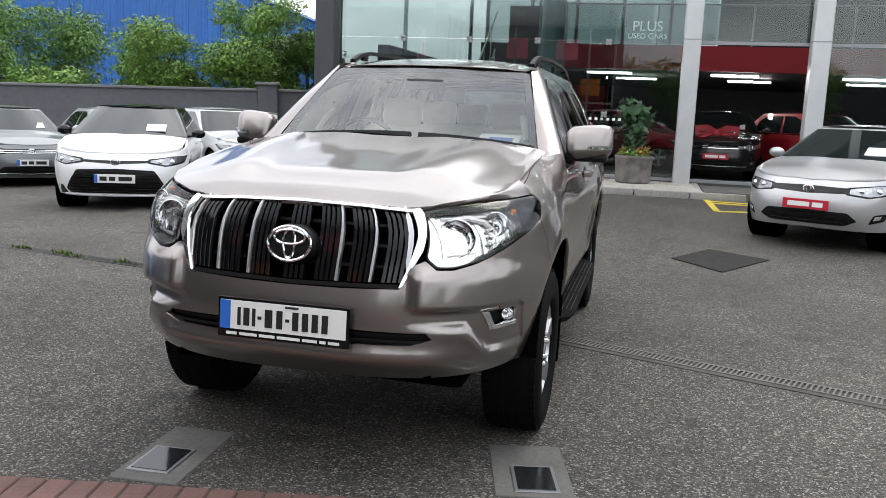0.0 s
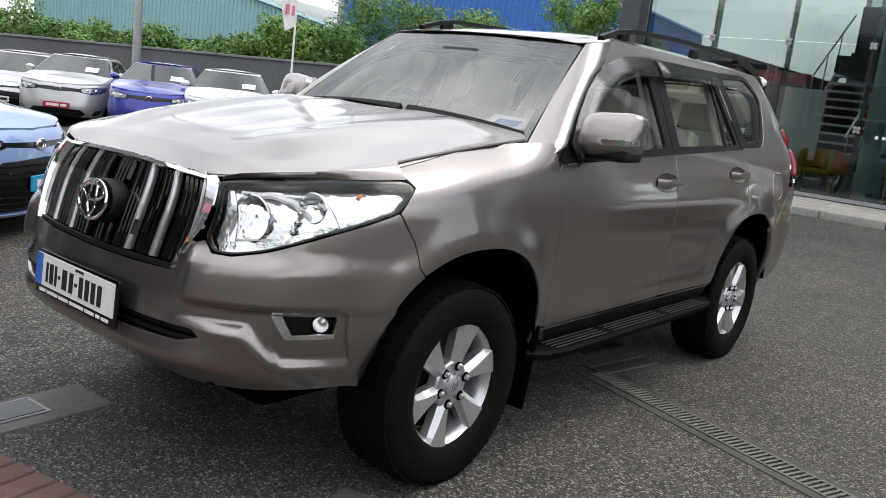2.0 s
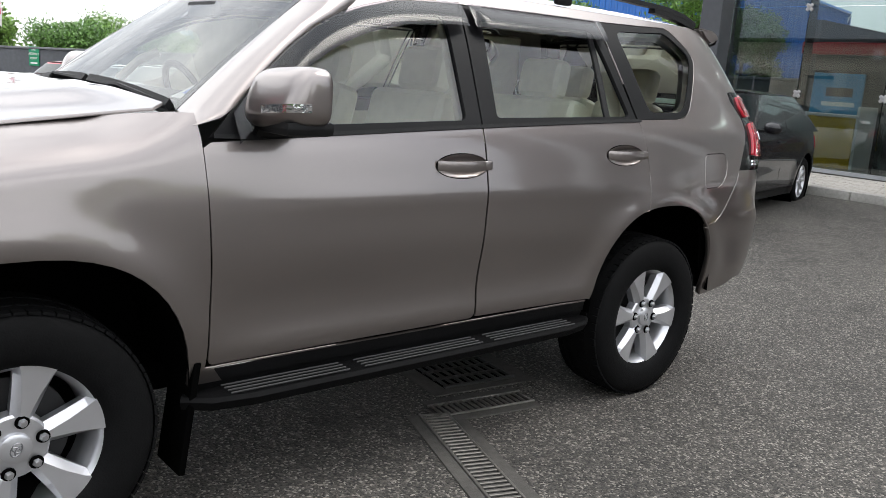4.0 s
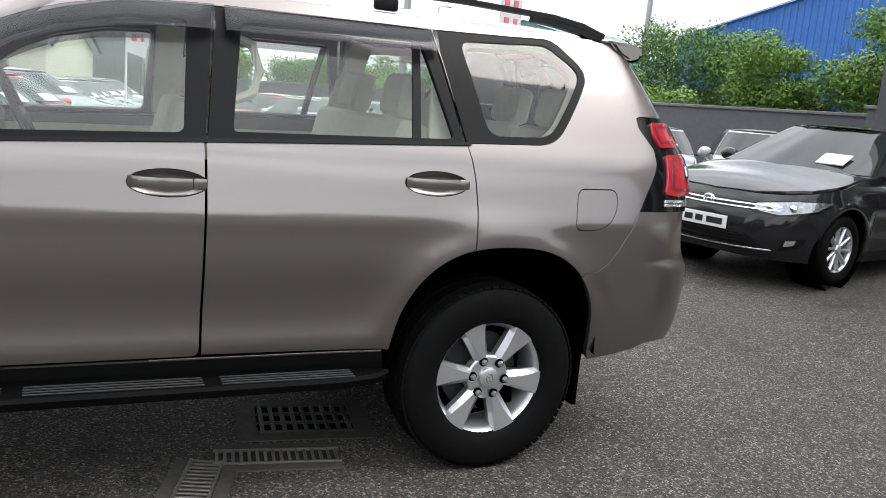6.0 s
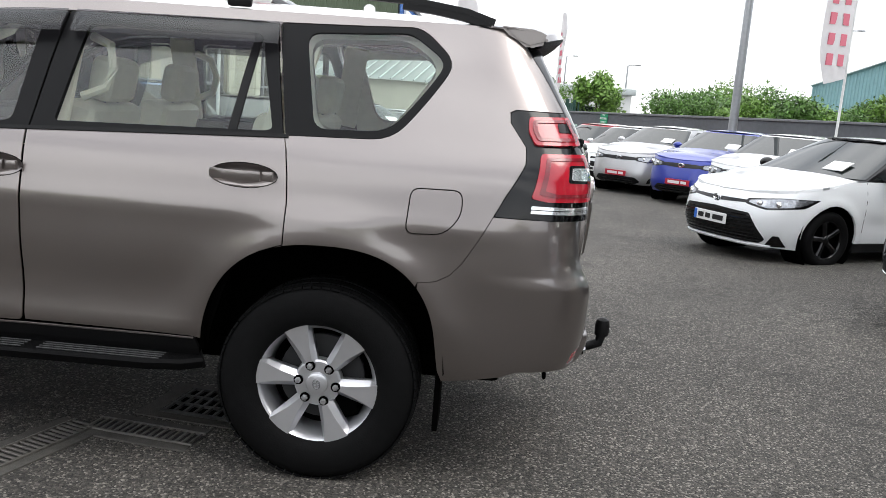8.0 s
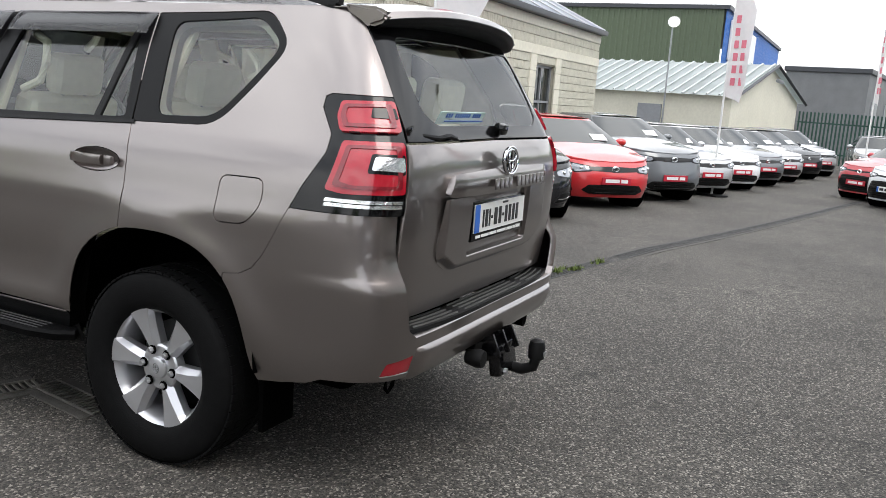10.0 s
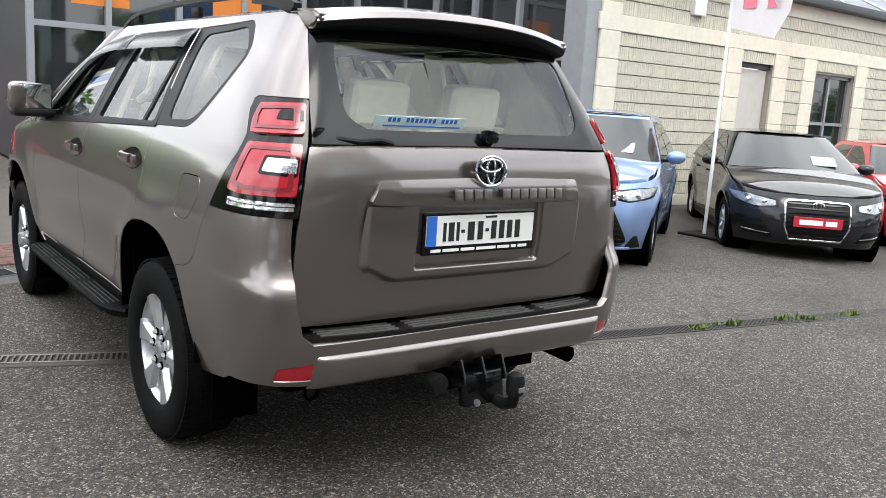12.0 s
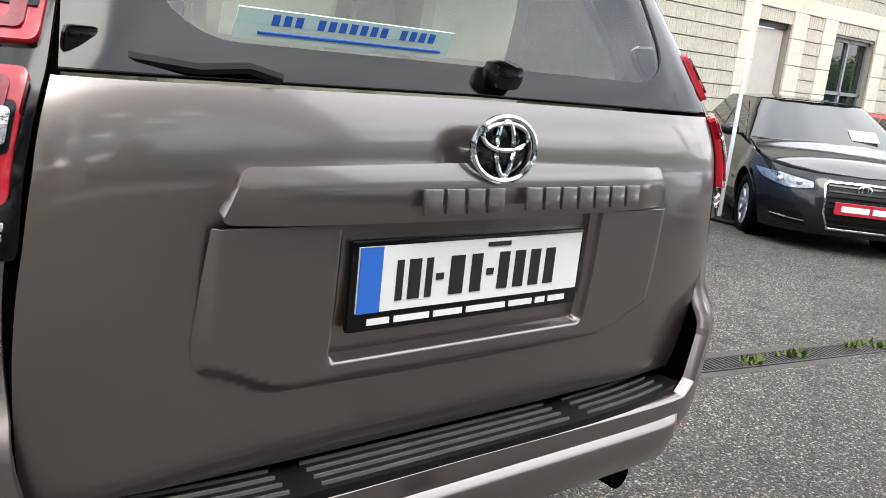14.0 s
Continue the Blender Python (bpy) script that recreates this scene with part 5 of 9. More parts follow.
for x in (-0.38, 0.38):
    seat("front_seat", x, -0.05)
seat("middle_seat", 0.0, 0.74, 1.24)
for x in (-0.235, 0.235):
    seat("third_row_seat", x, 1.58, 0.42)
part("dashboard", box_bm((0, -0.64, 1.16), (1.40, 0.42, 0.30), pose(0, 0, 0, 6, 0, 0), 0.08, 3), M["dash"], suv)
part("steering_wheel", add_lathe(bmesh.new(), [(0.185 + 0.015 * math.cos(a), 0.015 * math.sin(a)) for a in np.linspace(0, 2 * np.pi, 9)], Matrix.Translation((-0.38, -0.36, 1.26)) @ pose(0, 0, 0, -65, 0, 0), 32), M["dash"], suv)
part("wheel_boss", box_bm((-0.38, -0.37, 1.255), (0.34, 0.05, 0.05), pose(0, 0, 0, 25, 0, 0), 0.02), M["dash"], suv)
part("cabin_floor", box_bm((0, 0.7, 0.66), (0.94, 3.0, 0.04)), M["dash"], suv)
both("door_card", skin, [(-0.8, 0.60), (0.85, 0.60), (0.98, 1.02), (1.9, 1.03), (1.9, 1.29), (1.2, 1.27), (-0.8, 1.2)], M["cream"], suv, h=0.1, lift=0.075, flange=0.0, flip=True)
for sx in (1, -1):
    for p in (((0.63, -0.58, 1.34), (0.60, -0.50, 1.43), (0.58, -0.42, 1.47)), ((0.655, 0.35, 1.40), (0.64, 0.44, 1.44), (0.625, 0.465, 1.52), (0.60, 0.44, 1.61), (0.585, 0.36, 1.64))):
        part("grab_handle", tube(bmesh.new(), [(sx * a, b, c) for a, b, c in p], 0.019, 8), M["cream"], suv)
    part("inner_pillar", box_bm((sx * 0.675, 0.28, 1.5), (0.03, 0.13, 0.46), pose(0, 0, 0, 0, -sx * 22, 0), 0.01), M["cream"], suv)
    part("inner_pillar", box_bm((sx * 0.65, 1.20, 1.52), (0.03, 0.12, 0.46), pose(0, 0, 0, -10, -sx * 24, 0), 0.01), M["cream"], suv)
both("inner_quarter_trim", skin, [(1.235, 1.22), (2.02, 1.22), (2.08, 1.48), (2.02, 1.74), (1.16, 1.74)], M["cream"], suv, holes=[rounded([(1.255, 1.705), (1.70, 1.725), (1.85, 1.635), (1.60, 1.375), (1.335, 1.365)], 0.07)], h=0.05, lift=-0.055, flange=-0.03)
part("inside_mirror", box_bm((0, -0.47, 1.64), (0.23, 0.04, 0.065), None, 0.015), M["dash"], suv)
part("price_card", box_bm((0.50, -0.72, 1.345), (0.24, 0.12, 0.004), pose(0, 0, 0, 28, 0, -8)), M["white"], suv, "white price card on the dashboard")
part("card_bar", box_bm((0.51, -0.727, 1.3465), (0.14, 0.05, 0.004), pose(0, 0, 0, 28, 0, -8)), M["plate_blue"], suv)


# ---- ground ----
def ground_height(x, y):
    x, y = np.asarray(x, float), np.asarray(y, float)
    fall = -0.45 * (1 - np.exp(-np.maximum(0, -x - 5.5) / 12)) * smoothstep(-4.0, -0.5, y)
    return fall + 0.05 * np.log1p(np.exp((y - 4.6) / 0.5)) * 0.5 * smoothstep(-8.5, -4.0, x)


def gz_at(x, y):
    return float(ground_height(x, min(y, 9.4)))


def asphalt_material():
    """Weathered asphalt: pale and dark chippings, stains, tyre polish and damp patches."""
    mat = material("worn_asphalt", (0.09, 0.086, 0.082), 0.85)
    n, l = nodes_of(mat)
    b, tc = n["Principled BSDF"], n["Texture Coordinate"]
    vo = n.new("ShaderNodeTexVoronoi")
    vo.inputs["Scale"].default_value = 120
    l.new(tc.outputs["Object"], vo.inputs["Vector"])
    ra = n.new("ShaderNodeValToRGB")
    ra.color_ramp.elements[0].position, ra.color_ramp.elements[0].color = 0.0, (0.013, 0.0125, 0.0115, 1)
    ra.color_ramp.elements[1].position, ra.color_ramp.elements[1].color = 1.0, (0.275, 0.254, 0.222, 1)
    for pos, c in ((0.45, (0.047, 0.0425, 0.0372, 1)), (0.82, (0.084, 0.0765, 0.0668, 1))):
        e = ra.color_ramp.elements.new(pos)
        e.color = c
    sep = n.new("ShaderNodeSeparateColor")
    l.new(vo.outputs["Color"], sep.inputs[0])
    l.new(sep.outputs[0], ra.inputs[0])
    big = n.new("ShaderNodeTexNoise")
    big.inputs["Scale"].default_value, big.inputs["Detail"].default_value = 0.55, 9
    l.new(tc.outputs["Object"], big.inputs["Vector"])
    mr = n.new("ShaderNodeMapRange")
    mr.inputs["From Min"].default_value, mr.inputs["From Max"].default_value = 0.3, 0.7
    mr.inputs["To Min"].default_value, mr.inputs["To Max"].default_value = 0.70, 1.28
    l.new(big.outputs["Fac"], mr.inputs["Value"])
    mx = n.new("ShaderNodeMixRGB")
    mx.blend_type, mx.inputs[0].default_value = "MULTIPLY", 1
    l.new(ra.outputs[0], mx.inputs[1])
    l.new(mr.outputs[0], mx.inputs[2])
    st = n.new("ShaderNodeTexNoise")
    st.inputs["Scale"].default_value, st.inputs["Detail"].default_value = 3.4, 6
    l.new(tc.outputs["Object"], st.inputs["Vector"])
    sr = n.new("ShaderNodeMapRange")
    sr.inputs["From Min"].default_value, sr.inputs["From Max"].default_value = 0.58, 0.72
    sr.inputs["To Min"].default_value, sr.inputs["To Max"].default_value = 1.0, 0.62
    l.new(st.outputs["Fac"], sr.inputs["Value"])
    m2 = n.new("ShaderNodeMixRGB")
    m2.blend_type, m2.inputs[0].default_value = "MULTIPLY", 1
    l.new(mx.outputs[0], m2.inputs[1])
    l.new(sr.outputs[0], m2.inputs[2])
    wob = n.new("ShaderNodeTexNoise")
    wob.inputs["Scale"].default_value, wob.inputs["Detail"].default_value = 1.3, 8
    l.new(tc.outputs["Object"], wob.inputs["Vector"])
    mixv = n.new("ShaderNodeMixRGB")
    mixv.blend_type, mixv.inputs[0].default_value = "ADD", 0.9
    l.new(tc.outputs["Object"], mixv.inputs[1])
    l.new(wob.outputs["Color"], mixv.inputs[2])
    ck = n.new("ShaderNodeTexVoronoi")
    ck.feature = "DISTANCE_TO_EDGE"
    ck.inputs["Scale"].default_value = 0.42
    l.new(mixv.outputs[0], ck.inputs["Vector"])
    cr = n.new("ShaderNodeMapRange")
    cr.inputs["From Min"].default_value, cr.inputs["From Max"].default_value = 0.001, 0.006
    cr.inputs["To Min"].default_value, cr.inputs["To Max"].default_value = 0.62, 1.0
    l.new(ck.outputs["Distance"], cr.inputs["Value"])
    m3 = n.new("ShaderNodeMixRGB")
    m3.blend_type, m3.inputs[0].default_value = "MULTIPLY", 1
    l.new(m2.outputs[0], m3.inputs[1])
    l.new(cr.outputs[0], m3.inputs[2])
    l.new(m3.outputs[0], b.inputs["Base Color"])
    bp = n.new("ShaderNodeBump")
    bp.inputs["Strength"].default_value, bp.inputs["Distance"].default_value = 0.9, 0.006
    l.new(vo.outputs["Distance"], bp.inputs["Height"])
    bp.invert = True
    l.new(bp.outputs["Normal"], b.inputs["Normal"])
    return mat


M["asphalt"] = asphalt_material()
M["concrete"] = material("grey_concrete", (0.10, 0.097, 0.09), 0.85, vary=0.3, scale=40, bump=0.6, bump_scale=180)
# darker than the other concrete
M["drain_concrete"] = material("dark_drain_concrete", (0.058, 0.054, 0.048), 0.85, vary=0.35, scale=30, bump=0.6, bump_scale=180)
M["grate"] = material("galvanised_grate", (0.17, 0.16, 0.145), 0.45, 0.6, vary=0.35, scale=30)
M["grate_dark"] = material("cast_iron", (0.035, 0.034, 0.033), 0.6, 0.3, vary=0.4, scale=30, bump=0.3)
M["red_paver"] = material("red_block_paver", (0.125, 0.066, 0.056), 0.85, vary=0.25, scale=50, bump=0.6, bump_scale=220, island=0.35)
M["grey_paver"] = material("buff_block_paver", (0.38, 0.355, 0.32), 0.85, vary=0.25, scale=50, bump=0.5, bump_scale=200, island=0.3)
M["joint"] = material("sandy_joint", (0.07, 0.062, 0.055), 0.9, vary=0.3, scale=60)
M["patch"] = material("newer_asphalt_patch", (0.032, 0.030, 0.029), 0.9, spec=0.15, vary=0.4, scale=150, bump=0.8, bump_scale=240)
M["kerb"] = material("kerb_concrete", (0.30, 0.29, 0.27), 0.85, vary=0.25, scale=30, bump=0.4, bump_scale=160)
M["yellow"] = material("worn_yellow_paint", (0.62, 0.46, 0.04), 0.7, vary=0.35, scale=45, bump=0.4)
M["moss"] = material("moss_green", (0.10, 0.14, 0.03), 0.9, vary=0.4, scale=60)

xs = np.r_[-400, -150, -80, np.arange(-44, 26.1, 1.0), 80, 150, 400]
ys = np.r_[-400, -150, -60, np.arange(-24, 9.41, 0.8), 9.41, 12, 20, 60, 150, 400]
gx, gy = np.meshgrid(xs, ys)
gz = ground_height(gx, np.minimum(gy, 9.4))
nx = len(xs)
gf = [(j * nx + i, j * nx + i + 1, (j + 1) * nx + i + 1, (j + 1) * nx + i) for j in range(len(ys) - 1) for i in range(nx - 1)]
ground = mesh_part("ground", np.c_[gx.ravel(), gy.ravel(), gz.ravel()], gf, M["asphalt"], None, "", True)
tagged(ground, "worn dark grey asphalt forecourt with pale chippings", "asphalt", kind="structure")


def flat_patch(name, pts, z, mat, label, category, follow=True):
    bm = bmesh.new()
    base = max(gz_at(x, y) for x, y in pts) if follow else 0
    tv = [bm.verts.new((x, y, (gz_at(x, y) if follow else 0) + z)) for x, y in pts]
    lv = [bm.verts.new((x, y, base - 0.06)) for x, y in pts]
    bm.faces.new(tv)
    for a in range(len(pts)):
        b = (a + 1) % len(pts)
        bm.faces.new((tv[a], tv[b], lv[b], lv[a]))
    bmesh.ops.recalc_face_normals(bm, faces=bm.faces)
    if max(bm.faces, key=lambda f: len(f.verts) * 0 + f.calc_center_median().z).normal.z < 0:
        bmesh.ops.reverse_faces(bm, faces=list(bm.faces))
    ob = part(name, bm, mat, None, smooth=False)
    return tagged(ob, label, category, kind="structure")


flat_patch("road_patch", [(1.62, 4.13), (2.05, 4.9), (2.67, 4.5), (2.1, 3.5)], 0.012, M["patch"], "newer dark square of patched asphalt", "asphalt patch")


# drain channels: a concrete bed, two angle-iron rails and cross bars
def channel(a, b, w, label, pieces=True, mat=None):
    a, b = Vector((*a, 0)), Vector((*b, 0))
    d = (b - a)
    n = d.length
    th = thing("drain_channel", label, "drain", at=Matrix.Translation((a.x, a.y, gz_at(a.x, a.y))) @ pose(0, 0, 0, 0, -math.degrees(math.atan2(gz_at(b.x, b.y) - gz_at(a.x, a.y), n)), math.degrees(math.atan2(d.y, d.x))))
    part("bed", box_bm((n / 2, 0, -0.004), (n, w + 0.02, 0.012)), M["grate_dark"], th)
    part("surround", box_bm((n / 2, w / 2 + 0.035, 0.0), (n, 0.055, 0.012), None, 0.002, 1), M["drain_concrete"], th)
    part("surround", box_bm((n / 2, -w / 2 - 0.035, 0.0), (n, 0.055, 0.012), None, 0.002, 1), M["drain_concrete"], th)
    for s in (-1, 1):
        part("rail", box_bm((n / 2, s * w / 2, 0.006), (n, 0.012, 0.012), None, 0.002, 1), mat or M["grate"], th)
    k = int(n / 0.03)
    me = None
    for i in range(k):
        x = (i + 0.5) * n / k
        if me is None:
            o = part("bar", box_bm((0, 0, 0), (0.013, w - 0.012, 0.008), None, 0.002, 1), mat or M["grate"], th)
            me = o.data
        else:
            o = new("bar", me)
            o.parent = th
        o.location = (x, 0, 0.007)
        if k > 300 and i > 296:
            break
    return th


channel((0.60, 0.34), (5.4, -1.36), 0.125, "galvanised slotted drain channel running from under the car")
channel((0.585, 0.36), (0.665, 0.86), 0.12, "short galvanised drain grating beside the gully")
channel((-1.1, 0.96), (-5.8, 1.80), 0.15, "dark cast-iron drain channel across the asphalt", mat=M["grate_dark"])
for xa, xb in ((-5.8, -8.4), (-8.4, -11.2), (-11.2, -14.4), (-14.4, -18.0)):
    channel((xa, 1.80 - 0.162 * (xa + 5.8)), (xb, 1.80 - 0.162 * (xb + 5.8)), 0.15, "far stretch of dark drain channel in the asphalt", mat=M["grate_dark"])
gully = thing("gully_grate", "black cast-iron gully grate in a concrete surround", "drain", at=Matrix.Translation((0.27, 0.81, 0.0)) @ pose(0, 0, 0, 0, 0, -8))
part("surround", box_bm((0, 0, -0.002), (0.44, 0.60, 0.012), None, 0.003, 1), M["drain_concrete"], gully)
# flat near-black plate for the shade below the bars
part("pit", box_bm((0, 0, 0.0045), (0.31, 0.42, 0.004)), M["dark"], gully)
for i in range(9):
    part("bar", box_bm((0, -0.19 + i * 0.0475, 0.010), (0.30, 0.02, 0.012), None, 0.004, 1), M["grate_dark"], gully)
for x in (-0.15, -0.05, 0.05, 0.15):
    part("rib", box_bm((x, 0, 0.010), (0.02, 0.42, 0.014), None, 0.004, 1), M["grate_dark"], gully)
for k, (x, y) in enumerate(((-3.34, 1.36), (-3.0, 1.32), (-3.9, 1.43), (-4.6, 1.60), (-4.1, 1.52))):
    bm = bmesh.new()
    rnd = random.Random(k)
    for i in range(40):
        px, py = rnd.gauss(0, 0.06), rnd.gauss(0, 0.02)
        a = rnd.uniform(0, 6.3)
        q = [bm.verts.new((px + r * math.cos(a + t), py + r * math.sin(a + t), h)) for r, t, h in ((0.01, 0, 0.0), (0.01, 2.6, 0.0), (0.025, 1.3, rnd.uniform(0.02, 0.05)))]
        bm.faces.new(q)
    ob = part("weed_tuft", bm, M["moss"], None, smooth=False)
    ob.location = (x, y, 0.004)
    tagged(ob, "small green weed tuft growing along the drain", "weed", kind="stuff")

# lit ground boxes set in concrete squares
M["lamp_glass"] = material("dusty_lamp_glass", (0.012, 0.013, 0.015), 0.10, spec=0.35, vary=0.3, scale=15)
for (cx, cy, w, d, rot, px, py) in ((-0.54, -2.28, 0.29, 0.56, 4, -0.02, -0.08), (0.925, -1.94, 0.32, 0.52, 14, 0.01, -0.10)):
    th = thing("ground_box", "square steel-framed light box set flush in a concrete square", "ground light", "ground lights", at=Matrix.Translation((cx, cy, 0)) @ pose(0, 0, 0, 0, 0, rot))
    part("concrete_square", box_bm((0, 0, 0.0), (w, d, 0.010), None, 0.003, 1), M["concrete"], th)
    part("frame", box_bm((px, py, 0.006), (0.185, 0.25, 0.010), None, 0.003, 1), M["alloy_dark"], th)
    part("pane", box_bm((px, py, 0.0085), (0.155, 0.22, 0.010), None, 0.002, 1), M["lamp_glass"], th)


# block paving: pieces share one mesh
def lay_blocks(name, holder, origin, rot, rows, size, mat, keep, most, lift, herring=False):
    base = bmesh.new()
    add_box(base, (0, 0, 0), (size[0] - 0.008, size[1] - 0.008, 0.05), None, 0.006, 1)
    me = bpy.data.meshes.new(name)
    base.to_mesh(me)
    base.free()
    me.materials.append(mat)
    m0 = Matrix.Translation(origin) @ pose(0, 0, 0, 0, 0, rot)
    spots = []
    a, b = size
    if herring:
        for i in range(-rows, rows):
            for j in range(-rows, rows):
                ox, oy = i * b + j * a, i * b - j * a
                for k, (dx, dy, r) in enumerate(((0, 0, 0), (a * 0.75, a * 0.25 + 0.0, 90))):
                    spots.append((ox + dx, oy + dy, r))
    else:
        for j in range(rows[1]):
            for i in range(rows[0]):
                spots.append(((i + 0.5 * (j % 2)) * a, j * b, 0))
    rnd = random.Random(5)
    done = []
    for x, y, r in spots:
        m = m0 @ Matrix.Translation((x, y, 0)) @ pose(0, 0, 0, 0, 0, r)
        p = m.translation
        if keep(p.x, p.y):
            done.append((p.x, p.y, m))
    done.sort(key=lambda d: d[1] if lift < 0 else -d[1])
    rest = bmesh.new()
    for k, (x, y, m) in enumerate(done):
        z = (gz_at(x, y) if lift > 0 else 0) + abs(lift) - 0.025 + rnd.uniform(-0.002, 0.002)
        m = Matrix.Translation((0, 0, z)) @ m @ pose(0, 0, 0, rnd.uniform(-0.5, 0.5), rnd.uniform(-0.5, 0.5), rnd.uniform(-0.6, 0.6))
        if k < most:
            o = new(name, me)
            o.parent = holder
            o.matrix_basis = m
        else:
            vs = bmesh.ops.create_cube(rest, size=1, matrix=m @ Matrix.Diagonal((size[0] - 0.01, size[1] - 0.01, 0.05, 1)))
    if rest.verts:
        o = part(name + "s", rest, mat, holder, smooth=False)
        tagged(o, kind="stuff")
    else:
        rest.free()


def bed(name, pts, z, label):
    bm = bmesh.new()
    f = bm.faces.new([bm.verts.new((x, y, zz + z)) for x, y, zz in pts])
    bm.normal_update()
    if f.normal.z < 0:
        bmesh.ops.reverse_faces(bm, faces=[f])
    return tagged(part(name, bm, M["joint"], None, smooth=False), label, "paving", kind="structure")


edge = lambda x: -2.50 + 0.2 * x
red_bed = bed("pavement", [(-3.5, edge(-3.5), 0), (1.0, edge(1.0), 0), (1.0, -7.0, 0), (-3.5, -7.0, 0)], 0.004, "red block paving along the edge of the forecourt")


# ---- other cars ----
def wheel_data(style):
    """Meshes of a small road wheel, outer face towards +x."""
    ax = pose(0, 0, 0, 0, 90, 0)
    R = 0.315
    out = []
    bm = add_lathe(bmesh.new(), [(0.205, 0.07), (0.22, 0.09), (0.26, 0.10), (0.295, 0.093), (R, 0.07), (R, -0.09), (0.22, -0.10), (0.205, -0.09)], ax, 36)
    out.append(("tyre", bm, M["rubber"]))
    rim_m = M["black_gloss"] if style == "black" else M["alloy"]
    out.append(("rim", add_lathe(bmesh.new(), [(0.206, -0.08), (0.19, -0.02), (0.195, 0.05), (0.205, 0.078), (0.212, 0.080), (0.213, 0.07)], ax, 36), rim_m))
    # near-black disc for the shade inside the wheel
    out.append(("wheel_shade_disc", add_lathe(bmesh.new(), [(0.0, -0.01), (0.195, -0.01)], ax, 24), M["dark"]))
    bm = bmesh.new()
    n = 5 if style != "multi" else 10
    for i in range(n):
        m = ax @ pose(0, 0, 0, 0, 0, i * 360 / n)
        hw = 0.034 if n == 5 else 0.016
        rows = [[bm.verts.new(m @ Vector(p)) for p in ((r, -w, t - 0.03), (r, -w * 0.8, t), (r, w * 0.8, t), (r, w, t - 0.03))] for r, w, t in ((0.02, hw, 0.062), (0.11, hw * 0.8, 0.068), (0.205, hw * 1.2, 0.072))]
        for a, b in zip(rows, rows[1:]):
            for k in range(3):
                bm.faces.new((a[k], a[k + 1], b[k + 1], b[k]))
    add_lathe(bm, [(0.05, 0.04), (0.048, 0.068), (0.0, 0.072)], ax, 16)
    bmesh.ops.recalc_face_normals(bm, faces=bm.faces)
    out.append(("spokes", bm, rim_m))
    made = []
    for nm, b, mt in out:
        me = bpy.data.meshes.new(nm)
        for f in b.faces:
            f.smooth = True
        b.to_mesh(me)
        b.free()
        me.materials.append(mt)
        made.append((nm, me))
    return made


M["car_lamp"] = material("small_lamp_glass", (0.30, 0.31, 0.33), 0.10, 0.8, coat=0.6, vary=0.5, scale=30, bump=0.4, bump_scale=40)
WHEEL_SETS = {k: wheel_data(k) for k in ("plain", "black", "multi")}
PAINTS = {}


def paint(color, metal=0.3):
    key = tuple(color)
    if key not in PAINTS:
        dark_tone = max(color) < 0.05
        PAINTS[key] = car_paint("car_paint", color, 0.0 if dark_tone else metal, 0.5 if dark_tone else 0.35)
        if dark_tone:
            PAINTS[key].node_tree.nodes["Principled BSDF"].inputs["Specular IOR Level"].default_value = 0.05
    return PAINTS[key]


SHAPES = {
    # length, width, height, wheelbase, bonnet lip height, belt, screen foot y, screen head y, roof end y, tail lean, ground clearance
    "hatch": dict(L=4.30, W=1.78, H=1.44, wb=2.62, lip=0.765, belt=0.965, foot=-1.06, head=-0.20, tail=1.55, glass_end=2.02, clear=0.19, front=0.88),
    "small": dict(L=3.95, W=1.70, H=1.50, wb=2.51, lip=0.81, belt=0.98, foot=-1.02, head=-0.25, tail=1.45, glass_end=1.88, clear=0.19, front=0.80),
    "crossover": dict(L=4.36, W=1.80, H=1.56, wb=2.64, lip=0.92, belt=1.10, foot=-0.98, head=-0.20, tail=1.35, glass_end=2.02, clear=0.24, front=0.92),
    "saloon": dict(L=4.65, W=1.79, H=1.46, wb=2.70, lip=0.785, belt=0.97, foot=-1.0, head=-0.25, tail=1.15, glass_end=1.85, clear=0.19, front=0.92),
}


